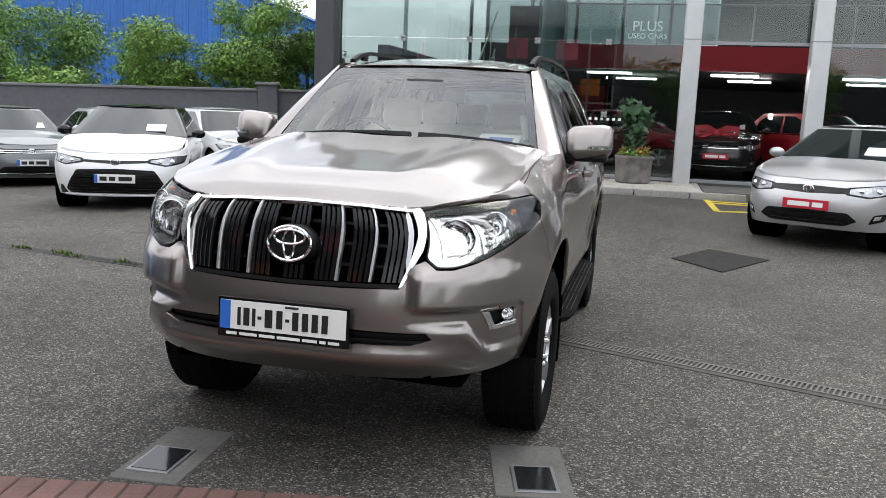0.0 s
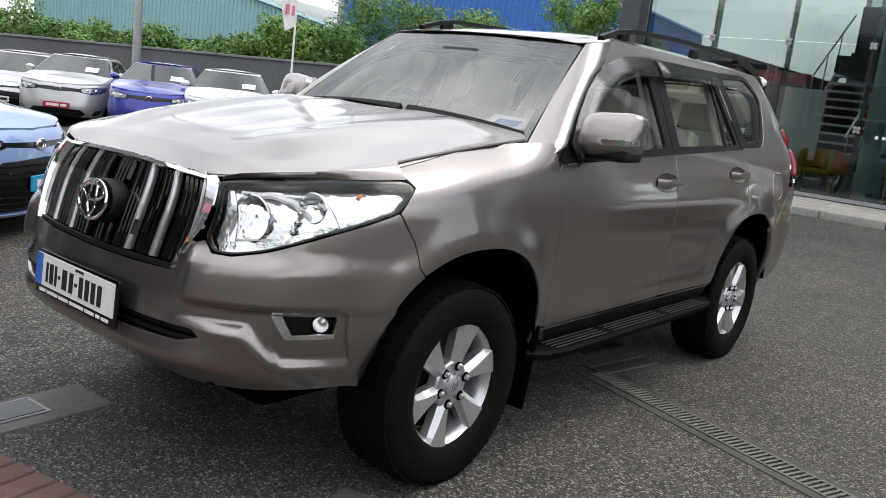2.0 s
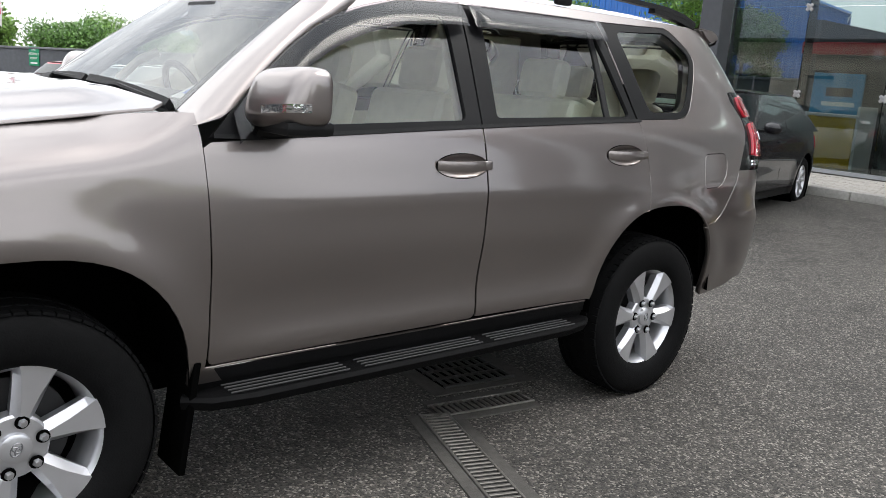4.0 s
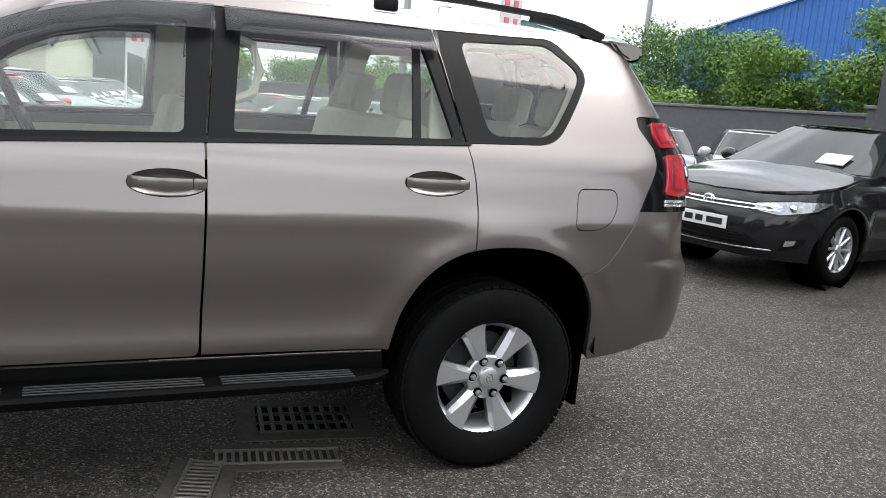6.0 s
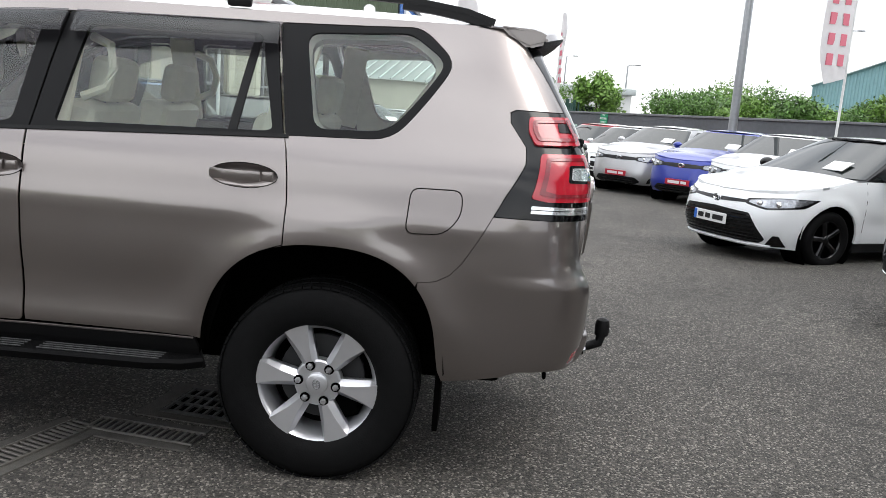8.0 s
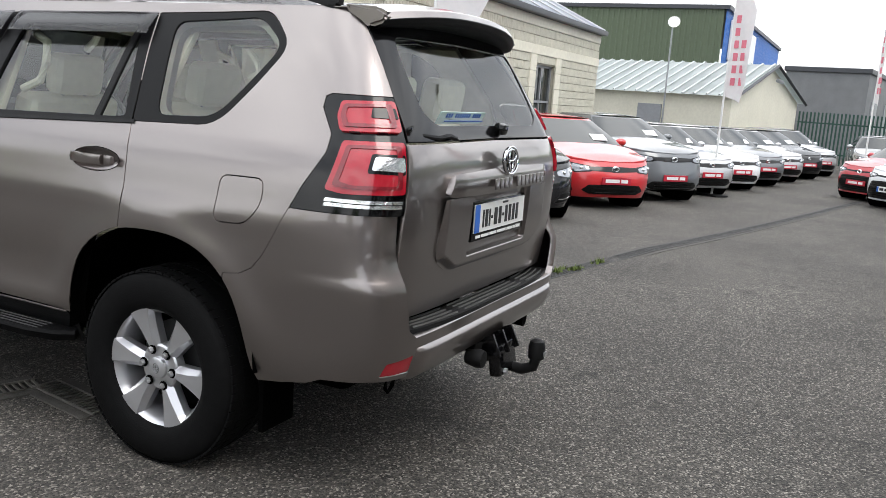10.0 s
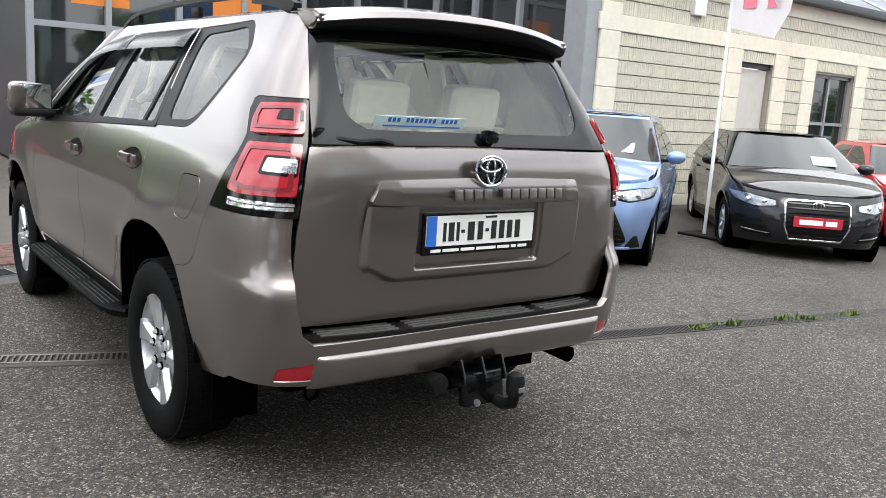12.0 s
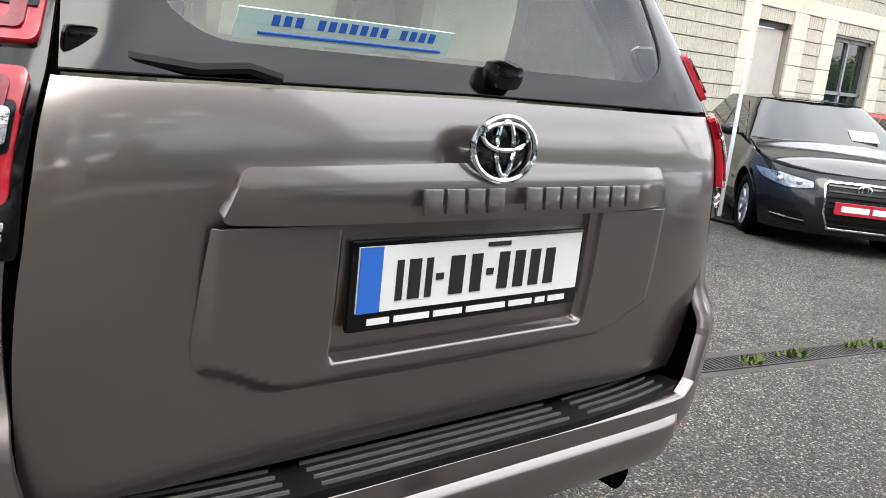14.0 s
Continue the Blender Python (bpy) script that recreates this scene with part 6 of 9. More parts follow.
def small_car(name, label, shape, color, at, wheels="plain", plate="white", roof_black=False, grille="dark", metal=0.3, strip=False, group="display cars", sheet=True, h=0.075):
    """A parked car facing local -y: body skin with arches, bonnet, glasshouse, lamps, mirrors, wheels and plate."""
    g = SHAPES[shape]
    L, W2, H, wb = g["L"], g["W"] / 2, g["H"], g["wb"]
    car = thing(name, label, "car", group, at=at)
    pm = paint(color, metal)
    yf0, yr0 = -wb / 2 - g["front"], -wb / 2 - g["front"] + L
    c0, lip, belt = g["clear"], g["lip"], g["belt"]
    wz = hermite([c0, 0.32, 0.5, 0.7, belt - 0.08, belt, belt + 0.05], [W2 * 0.93, W2 * 0.965, W2 * 0.99, W2, W2 * 0.975, W2 * 0.945, W2 * 0.92])
    fz = hermite([c0, 0.30, 0.45, 0.62, lip, lip + 0.15], [yf0 + 0.10, yf0 + 0.02, yf0, yf0 + 0.04, yf0 + 0.14, yf0 + 0.32])
    rz = hermite([c0, 0.32, 0.5, 0.7, belt, belt + 0.1], [yr0 - 0.08, yr0 - 0.01, yr0, yr0 - 0.02, yr0 - 0.10, yr0 - 0.18])
    ya, yb = -wb / 2 + 0.05, wb / 2 - 0.05
    fa, fcx, fcy = plan_table(W2, ya - yf0, 3.2, 2.6)
    ra, rcx, rcy = plan_table(W2, yr0 - yb, 4.5, 4.0)
    s0, s1 = ya - fa[0], yb + ra[0]

    def sk(s, z):
        s, z = np.broadcast_arrays(np.asarray(s, float), np.asarray(z, float))
        sign = np.where((s < s0) | (s > s1), -1.0, 1.0)
        s = np.where(s < s0, 2 * s0 - s, np.where(s > s1, 2 * s1 - s, s))
        a, b = np.clip(ya - s, 0, fa[0]), np.clip(s - yb, 0, ra[0])
        ax, ay = np.interp(a, fa[::-1], fcx[::-1]), np.interp(a, fa[::-1], fcy[::-1])
        bx, by = np.interp(b, ra[::-1], rcx[::-1]), np.interp(b, ra[::-1], rcy[::-1])
        y = np.where(s < ya, ya + (fz(z) - ya) * ay, np.where(s > yb, yb + (rz(z) - yb) * by, s))
        w = wz(z)
        for wy in (-wb / 2, wb / 2):
            w = w + 0.02 * np.exp(-((np.hypot(y - wy, z - 0.31) - 0.40) / 0.07) ** 2)
        w = w - 0.014 * np.exp(-((z - 0.48) / 0.09) ** 2) * smoothstep(-wb / 2 + 0.3, -wb / 2 + 0.6, y) * smoothstep(wb / 2 - 0.3, wb / 2 - 0.6, y)
        return np.stack([sign * w * np.where(s < ya, ax, np.where(s > yb, bx, 1)), y, z], -1)

    def front(x, z=0.0):
        return (float(ya - np.interp(min(0.999, x / W2), fcx, fa)), z)

    def rear(x, z=0.0):
        return (float(yb + np.interp(min(0.999, x / W2), rcx, ra)), z)

    fend = hermite([yf0, yf0 + 0.25, -wb / 2 + 0.1, g["foot"], g["foot"] + 0.4], [lip - 0.05, lip + 0.03, belt - 0.06, belt - 0.005, belt])
    arc = lambda wy: [(wy + 0.385 * math.cos(radians(a)), 0.31 + 0.385 * math.sin(radians(a))) for a in np.linspace(200, -20, 15)]
    low = [front(0.0, c0 + 0.02), (-wb / 2 - 0.40, c0)] + [p for p in arc(-wb / 2) if p[1] > c0] + [p for p in arc(wb / 2) if p[1] > c0] + [(wb / 2 + 0.42, c0 + 0.03), rear(0.0, c0 + 0.06)]
    top = [rear(0.0, belt - 0.02), rear(W2 * 0.8, belt - 0.01), (1.2, belt), (0.0, belt), (g["foot"] + 0.25, belt - 0.004)] + [(y, float(fend(y))) for y in np.linspace(g["foot"], yf0 + 0.45, 8)] + [front(W2 * 0.75, float(fend(yf0 + 0.22))), front(W2 * 0.5, lip), front(0.0, lip)]
    body = mirrored(low + top, s0)
    # the shell is cut at the tail centre and closed by mirroring
    panel("body", sk, low + top, pm, car, h=h, flange=0.03)
    panel("body", sk, low + top, pm, car, h=h, flange=0.03, mirror=True)

    def hood(x, y):
        r = np.abs(x) / (W2 * 0.93)
        return np.stack([x + 0 * y, y + 0 * x, fend(y) + 0.06 * (1 - r ** 2.2) * smoothstep(yf0, yf0 + 0.5, y) + 0.004], -1)
    hw = W2 * 0.93
    ho = [(0.0, yf0 + 0.135), (hw * 0.45, yf0 + 0.165), (hw * 0.75, yf0 + 0.265), (hw * 0.93, yf0 + 0.42), (hw * 0.985, yf0 + 0.75), (hw * 0.99, g["foot"] + 0.1), (0.0, g["foot"] - 0.05)]
    panel("bonnet", hood, ho + [(-x, y) for x, y in ho[::-1] if x > 0], pm, car, h=h, flange=0.045)

    # glasshouse: rings from belt to roof
    wr = W2 * 0.66
    foot, head, tail, gend = g["foot"], g["head"], g["tail"], g["glass_end"]

    def house(s, t):
        """s: -1 screen centre .. 0 front post .. 1 rear post .. 2 rear centre; t: 0 belt .. 1 roof."""
        s, t = np.broadcast_arrays(np.asarray(s, float), np.asarray(t, float))
        sign = np.where((s < -1) | (s > 2), -1.0, 1.0)
        s = np.where(s < -1, -2 - s, np.where(s > 2, 4 - s, s))
        zt = belt - 0.01 + (H - 0.05 - belt) * t
        w = W2 * 0.935 + (wr - W2 * 0.935) * (0.8 * t + 0.2 * t * t)
        y0, y1 = foot + (head - foot) * t, gend + (tail - gend) * t
        cf, cr = np.clip(-s, 0, 1), np.clip(s - 1, 0, 1)
        x = w * np.where(s < 0, 1 - cf ** 1.6, np.where(s > 1, (1 - cr ** 2.4), 1.0))
        bow = 0.22
        y = np.where(s < 0, y0 + bow * (1 - np.sqrt(np.maximum(1 - (x / w) ** 2, 0))), np.where(s > 1, y1 - 0.10 * (x / w) ** 2.0, y0 + bow + (y1 - 0.10 - y0 - bow) * s))
        return np.stack([sign * x, y, zt], -1)
    for mir in (False, True):
        panel("glasshouse", house, [(-1, 0), (2, 0), (2, 1), (-1, 1)], pm if not roof_black else M["black_gloss"], car, h=0.12, flange=0.0, mirror=mir)
    scr_o = [(-0.999, 0.05), (-0.075, 0.05), (-0.055, 0.93), (-0.999, 0.95)]
    panel("windscreen", house, mirrored(scr_o, -1.0), CAR_GLASS, car, h=0.12, lift=0.006, flange=0.004)
    panel("rear_screen", house, mirrored([(1.999, 0.12), (1.35, 0.14), (1.30, 0.88), (1.999, 0.92)], 2.0), CAR_GLASS, car, h=0.12, lift=0.006, flange=0.004)
    mid = 0.44
    both("front_side_window", house, rounded([(0.02, 0.08), (mid, 0.08), (mid - 0.005, 0.88), (0.20, 0.88), (0.09, 0.62)], 0.02), CAR_GLASS, car, h=0.09, lift=0.007, flange=0.004)
    both("rear_side_window", house, rounded([(mid + 0.04, 0.08), (0.84, 0.14), (0.91, 0.62), (0.84, 0.84), (mid + 0.035, 0.88)], 0.03), CAR_GLASS, car, h=0.09, lift=0.007, flange=0.004)
    both("window_seal", house, [(0.0, -0.02), (0.93, 0.0), (0.93, 0.06), (0.0, 0.05)], M["black_gloss"], car, h=0.12, lift=0.008, flange=0.004)

    def top_skin(x, y):
        r = np.clip(np.abs(x) / (wr * 1.0), 0, 1)
        yy = np.clip((y - head) / (tail - head), 0, 1)
        return np.stack([x + 0 * y, y + 0 * x, H - 0.052 + 0.052 * (1 - r ** 2.2) * (1 - np.abs(2 * yy - 0.9) ** 3 * 0.75)], -1)
    ro = [(0.0, head), (wr * 0.6, head + 0.045), (wr * 0.95, head + 0.16), (wr * 1.0, head + 0.22), (wr * 1.0, tail - 0.12), (wr * 0.7, tail - 0.05), (0.0, tail + 0.03)]
    panel("roof", top_skin, ro + [(-x, y) for x, y in ro[::-1] if x > 0], pm if not roof_black else M["black_gloss"], car, h=0.1, flange=0.004)

    # face: lamps, grille, intake, badge, plate
    lz = lip - 0.06
    slim = 0.03 if grille == "mesh" else 0.0
    both("headlamp", sk, rounded([front(W2 * 0.50, lz - 0.075 + slim), front(W2 * 0.72, lz - 0.10 + slim * 0.5), front(W2 * 0.93, lz - 0.045), front(W2 * 0.975, lz + 0.035), front(W2 * 0.80, lz + 0.025), front(W2 * 0.50, lz - 0.02)], 0.02), M["car_lamp"], car, h=0.05, lift=0.004, flange=0.01, label="clear headlamp")
    both("headlamp_rim", sk, rounded([front(W2 * 0.46, lz - 0.09 + slim), front(W2 * 0.72, lz - 0.118 + slim * 0.5), front(W2 * 0.95, lz - 0.058), front(W2 * 0.985, lz + 0.04), front(W2 * 0.80, lz + 0.034), front(W2 * 0.46, lz - 0.005)], 0.02), M["black_gloss"], car, h=0.05, lift=0.001, flange=0.004)
    for sx in (1, -1):
        for fx, r in ((0.63, 0.030), (0.80, 0.036)):
            q = sk(*front(W2 * fx, lz - 0.042 + 0.02 * (fx - 0.6)))
            part("lamp_projector", add_lathe(bmesh.new(), [(r, 0.0), (r * 0.92, 0.010), (r * 0.55, 0.016), (0.0, 0.019)], Matrix.Translation((sx * float(q[0]), float(q[1]), float(q[2]))) @ pose(0, 0, 0, 82, 0, sx * (14 + 40 * (fx - 0.6))), 14), M["chrome"], car)

    def bars(x_at, z0, z1, n, thick):
        for z in np.linspace(z0, z1, n):
            w_ = W2 * x_at(z)
            panel("grille_blade", sk, mirrored([front(0.0, z), front(w_, z), front(w_, z + thick), front(0.0, z + thick)], s0), M["black_gloss"], car, h=0.12, lift=0.011, flange=0.010)

    if grille == "framed":
        hexa = mirrored([front(0.0, 0.27), front(W2 * 0.33, 0.27), front(W2 * 0.40, 0.42), front(W2 * 0.40, lz - 0.03), front(W2 * 0.36, lz + 0.005), front(0.0, lz + 0.012)], s0)
        panel("frame_grille", sk, hexa, M["black"], car, h=0.07, lift=0.003, flange=0.004)
        panel("grille_frame", sk, hexa, M["chrome"], car, holes=[inset(hexa, 0.016)], h=0.06, lift=0.010, flange=0.010, label="chrome grille frame")
        bars(lambda z: 0.36, 0.31, lz - 0.04, 8, 0.014)
        both("side_intake", sk, rounded([front(W2 * 0.52, 0.27), front(W2 * 0.86, 0.30), front(W2 * 0.88, 0.40), front(W2 * 0.60, 0.40)], 0.02), M["black"], car, h=0.06, lift=0.003, flange=0.004)
        both("intake_strip", sk, [front(W2 * 0.56, 0.315), front(W2 * 0.86, 0.33), front(W2 * 0.86, 0.342), front(W2 * 0.56, 0.327)], M["chrome"], car, h=0.06, lift=0.010, flange=0.008)
    elif grille == "mesh":
        trap = rounded(mirrored([front(0.0, 0.235), front(W2 * 0.70, 0.235), front(W2 * 0.76, 0.28), front(W2 * 0.56, lz - 0.155), front(0.0, lz - 0.135)], s0), 0.03)
        panel("mesh_grille", sk, trap, M["black"], car, h=0.07, lift=0.004, flange=0.006)
        bars(lambda z: 0.72 - 0.16 * (z - 0.25) / (lz - 0.40), 0.255, lz - 0.19, 8, 0.010)
        panel("upper_grille", sk, mirrored([front(0.0, lz - 0.075), front(W2 * 0.50, lz - 0.05), front(W2 * 0.50, lz - 0.022), front(0.0, lz - 0.03)], s0), M["black_gloss"], car, h=0.07, lift=0.003, flange=0.004)
        both("bumper_fin", sk, rounded([front(W2 * 0.74, 0.205), front(W2 * 0.90, 0.215), front(W2 * 0.86, 0.33), front(W2 * 0.82, 0.33)], 0.01), M["black_gloss"], car, h=0.05, lift=0.004, flange=0.006)
        panel("splitter", sk, mirrored([front(0.0, 0.205), front(W2 * 0.80, 0.205), front(W2 * 0.80, 0.222), front(0.0, 0.222)], s0), pm, car, h=0.08, lift=0.022, flange=0.02)
    else:
        panel("upper_grille", sk, mirrored([front(0.0, lz - 0.095), front(W2 * 0.50, lz - 0.075), front(W2 * 0.48, lz - 0.015), front(0.0, lz - 0.005)], s0), M["black_gloss"], car, h=0.07, lift=0.003, flange=0.004)
        big = 0.62 if grille == "wide" else 0.50
        panel("lower_grille", sk, rounded(mirrored([front(0.0, 0.26), front(W2 * big, 0.26), front(W2 * (big + 0.14), 0.32), front(W2 * (big + 0.02), 0.41), front(0.0, 0.42)], s0), 0.02), M["black"], car, h=0.07, lift=0.004, flange=0.006)
        bars(lambda z: big * 0.95, 0.285, 0.385, 3, 0.014)
        both("fog_recess", sk, rounded([front(W2 * 0.76, 0.29), front(W2 * 0.90, 0.33), front(W2 * 0.92, 0.42), front(W2 * 0.80, 0.40)], 0.02), M["black"], car, h=0.05, lift=0.003, flange=0.004)
        both("fog_lamp", sk, rounded([front(W2 * 0.80, 0.335), front(W2 * 0.86, 0.35), front(W2 * 0.87, 0.395), front(W2 * 0.81, 0.385)], 0.01), M["reflector"], car, h=0.04, lift=0.008, flange=0.004)
    if strip:
        for z in (0.275, lz - 0.05, lz - 0.085):
            panel("chrome_strip", sk, mirrored([front(0.0, z), front(W2 * 0.72, z + 0.012), front(W2 * 0.72, z + 0.022), front(0.0, z + 0.012)], s0), M["chrome"], car, h=0.07, lift=0.012, flange=0.01)
    by = float(fz(lz - 0.045)) - 0.012
    ring = [(0.058 * math.cos(a), by - 0.004, lz - 0.045 + 0.042 * math.sin(a)) for a in np.linspace(0, 2 * np.pi, 21)]
    part("emblem_ring", tube(bmesh.new(), ring, 0.008, 5), M["chrome"], car)
    part("emblem_bar", tube(bmesh.new(), [(0.028 * math.cos(a), by - 0.004, lz - 0.045 + 0.038 * math.sin(a)) for a in np.linspace(0, 2 * np.pi, 13)], 0.006, 5), M["chrome"], car)
    pz = 0.46 if grille == "mesh" else 0.50
    py = float(fz(pz)) - 0.022
    pmap = {"white": M["plate"], "red": M["red_plate"], "blue": M["blue_plate"]}
    part("plate", box_bm((0, py, pz - 0.02), (0.52, 0.016, 0.115), None, 0.003, 1), pmap[plate], car, {"white": "white registration plate", "red": "red sales plate", "blue": "blue sales plate"}[plate])
    if plate == "white":
        part("plate_band", box_bm((-0.238, py - 0.009, pz - 0.02), (0.044, 0.002, 0.11)), M["plate_blue"], car)
        spans = ((-0.19, -0.10), (-0.07, 0.01), (0.05, 0.22))
    else:
        spans = ((-0.20, 0.05), (0.08, 0.20))
    for a, b in spans:
        part("plate_bar", box_bm(((a + b) / 2, py - 0.010, pz - 0.02), (b - a, 0.002, 0.055)), M["ink"] if plate == "white" else M["white"], car)
    # tail lamps, mirrors, seams, handles, sills
    both("tail_lamp", sk, rounded([rear(W2 * 0.62, 0.78), rear(W2 * 0.97, 0.74), (yb + 0.52, 0.84), (yb + 0.50, belt - 0.06), rear(W2 * 0.8, belt - 0.04), rear(W2 * 0.62, belt - 0.06)], 0.02), M["red_lens"], car, h=0.05, lift=0.006, flange=0.01)
    for sx in (1, -1):
        bm = bmesh.new()
        bmesh.ops.create_uvsphere(bm, u_segments=14, v_segments=8, radius=1, matrix=Matrix.Translation((sx * (W2 + 0.075), foot + 0.50, belt + 0.055)) @ Matrix.Diagonal((0.105, 0.075, 0.07, 1)))
        part("mirror", bm, pm if not roof_black else M["black_gloss"], car)
        part("mirror_stalk", box_bm((sx * (W2 - 0.03), foot + 0.50, belt + 0.015), (0.12, 0.05, 0.03), None, 0.01), M["black"], car)
        for yy in (0.14, 0.98):
            xo = float(sk(np.array(yy), np.array(belt - 0.12))[0])
            part("door_handle", box_bm((sx * (xo + 0.012), yy, belt - 0.12), (0.03, 0.19, 0.026), None, 0.010), pm, car)
    for yy in (g["foot"] + 0.22, 0.26, 1.12):
        lo = 0.72 if yy > 1 else 0.30
        both("door_seam", sk, [(yy - 0.004, lo), (yy + 0.004, lo), (yy + 0.004, belt - 0.01), (yy - 0.004, belt - 0.01)], M["dark"], car, h=0.12, lift=0.001, flange=0.0)
    both("sill", sk, [(-wb / 2 + 0.36, c0 - 0.01), (wb / 2 - 0.36, c0 - 0.01), (wb / 2 - 0.38, 0.27), (-wb / 2 + 0.38, 0.27)], M["black"], car, h=0.12, lift=0.004, flange=0.02)
    part("underbody", box_bm((0, (yf0 + yr0) / 2, c0 + 0.09), (W2 * 1.5, L - 0.6, 0.16), None, 0.04), M["dark"], car)
    for sx in (1, -1):
        for wy in (-wb / 2, wb / 2):
            w = new("wheel")
            w.parent = car
            w.location = (sx * (W2 - 0.115), wy, 0.312)
            w.rotation_euler = (radians(17 * sx + 31 * wy), 0, 0 if sx > 0 else math.pi)
            for nm, me in WHEEL_SETS[wheels]:
                o = new(nm, me)
                o.parent = w
            part("arch_liner", add_lathe(bmesh.new(), [(0.40, 0.10), (0.40, -0.20), (0.05, -0.20)], Matrix.Translation((sx * (W2 - 0.13), wy, 0.33)) @ pose(0, 0, 0, 0, 90 * sx, 0), 20), M["dark"], car)
    for sx in (-0.36, 0.36):
        part("seat", box_bm((sx, 0.1, belt + 0.02), (0.46, 0.14, 0.5), pose(0, 0, 0, -12, 0, 0), 0.05), M["dash"], car)
    if sheet:
        part("screen_card", box_bm((W2 * 0.42, foot + 0.27, belt + 0.13), (0.28, 0.012, 0.20), pose(0, 0, 0, -62, 0, 0)), M["white"], car, "white price card behind the screen")
    return car


CAR_GLASS = material("dark_car_glass", (0.012, 0.016, 0.016), 0.02, spec=0.62)


def spot(x, y, turn):
    return Matrix.Translation((x, y, gz_at(x, y))) @ pose(0, 0, 0, 0, 0, turn)


WHITE, SILVER, GREY, BLACK, BLUE, RED = (0.78, 0.79, 0.80), (0.46, 0.46, 0.47), (0.13, 0.14, 0.15), (0.010, 0.010, 0.012), (0.012, 0.03, 0.30), (0.42, 0.015, 0.025)
small_car("white_hatchback", "white five-door hatchback with black roof and wheels", "hatch", WHITE, spot(-6.6, 6.5, 26), "black", "white", True, "mesh", 0.0, h=0.05)
small_car("black_hatchback", "glossy black hatchback with chrome grille strips", "hatch", BLACK, spot(-2.66, 7.30, 12), "multi", "white", strip=True, h=0.05)
small_car("crossover", "white compact crossover with a blue sales plate", "crossover", WHITE, spot(-13.15, 7.90, 51), "plain", "blue", metal=0.0)
small_car("crossover", "bright blue compact crossover with a red sales plate", "crossover", BLUE, spot(-14.68, 7.13, 51), "plain", "red")
small_car("crossover", "silver compact crossover with a red sales plate", "crossover", SILVER, spot(-16.59, 6.18, 51), "plain", "red", metal=0.5)
small_car("small_hatchback", "silver small hatchback with a black grille", "small", (0.62, 0.63, 0.64), spot(-18.2, 5.60, 51), "plain", "white", metal=0.3, grille="mesh")
small_car("small_hatchback", "red small hatchback with a red sales plate", "small", RED, spot(-20.0, 4.97, 51), "plain", "red", grille="mesh", metal=0.1)
small_car("saloon", "dark grey saloon with a chrome grille", "saloon", GREY, spot(-11.16, 8.91, 51), "plain", "white", strip=True)
small_car("saloon", "silver-grey saloon parked beside the boundary wall", "saloon", (0.38, 0.40, 0.43), spot(-9.3, 9.95, 51), "plain", "white")
small_car("saloon", "pale silver saloon parked beside the grey one", "saloon", (0.60, 0.61, 0.62), spot(-7.5, 11.0, 51), "plain", "white")
small_car("silver_hatchback", "silver hatchback with a red sales plate", "hatch", SILVER, spot(4.1, 7.2, -27), "plain", "red", metal=0.5, h=0.05)
small_car("light_blue_hatchback", "pale metallic blue small hatchback", "small", (0.20, 0.30, 0.52), spot(-5.27, -1.95, 125), "plain", "blue", metal=0.5, grille="mesh", h=0.05)
small_car("black_executive_hatchback", "glossy black hatchback with a large framed grille", "hatch", BLACK, spot(-8.40, -1.58, 135), "multi", "red", grille="framed", h=0.05)
small_car("red_hatchback", "bright red hatchback beside the black one", "hatch", (0.55, 0.02, 0.025), spot(-11.45, -1.25, 135), "plain", "red", metal=0.0)
ROW = [(GREY, "dark grey", "crossover"), (SILVER, "silver", "saloon"), (WHITE, "white", "saloon"), (GREY, "dark grey", "saloon"), (SILVER, "silver", "hatch"), (BLACK, "black", "hatch"), (SILVER, "silver", "small")]
for k, (c, nm, sh) in enumerate(ROW):
    small_car("display_car", nm + " used car parked in a row beside the building", sh, c, spot(-14.0 - 2.48 * k, -0.92 + 0.24 * k + 0.018 * k * k, 137), "plain", "red", h=0.1)
small_car("saloon", "silver saloon parked in front of the palisade fence", "saloon", SILVER, spot(-31.2, 4.2, 95), "plain", "red", h=0.1)


# ---- boundary wall, buildings, planting ----
M["render_wall"] = material("grey_rendered_wall", (0.115, 0.12, 0.13), 0.8, vary=0.18, scale=8, bump=0.3, bump_scale=120)
M["coping"] = material("wall_coping", (0.17, 0.175, 0.18), 0.75, vary=0.2, scale=20)
M["galv"] = material("galvanised_pole", (0.36, 0.37, 0.38), 0.4, 0.7, vary=0.15, scale=12)
M["blue_clad"] = material("blue_cladding", (0.016, 0.135, 0.46), 0.45, vary=0.14, scale=3, coat=0.2)
M["teal_clad"] = material("pale_teal_cladding", (0.24, 0.42, 0.44), 0.5, vary=0.12, scale=3)
M["roof_sheet"] = material("pale_roof_sheet", (0.52, 0.56, 0.56), 0.5, vary=0.12, scale=4)
M["metal_clad"] = material("silver_metal_cladding", (0.55, 0.56, 0.57), 0.35, 0.4, vary=0.08, scale=4)
M["frame_grey"] = material("grey_window_frame", (0.30, 0.31, 0.325), 0.45, 0.3, vary=0.1, scale=10)
M["dark_clad"] = material("charcoal_panel", (0.045, 0.048, 0.055), 0.5, vary=0.15, scale=10)
M["teal_col"] = material("teal_painted_steel", (0.30, 0.47, 0.48), 0.35, coat=0.3, vary=0.06, scale=6)
M["wing_glass"] = material("dark_building_glass", (0.02, 0.022, 0.024), 0.03, spec=1.0, coat=0.6)
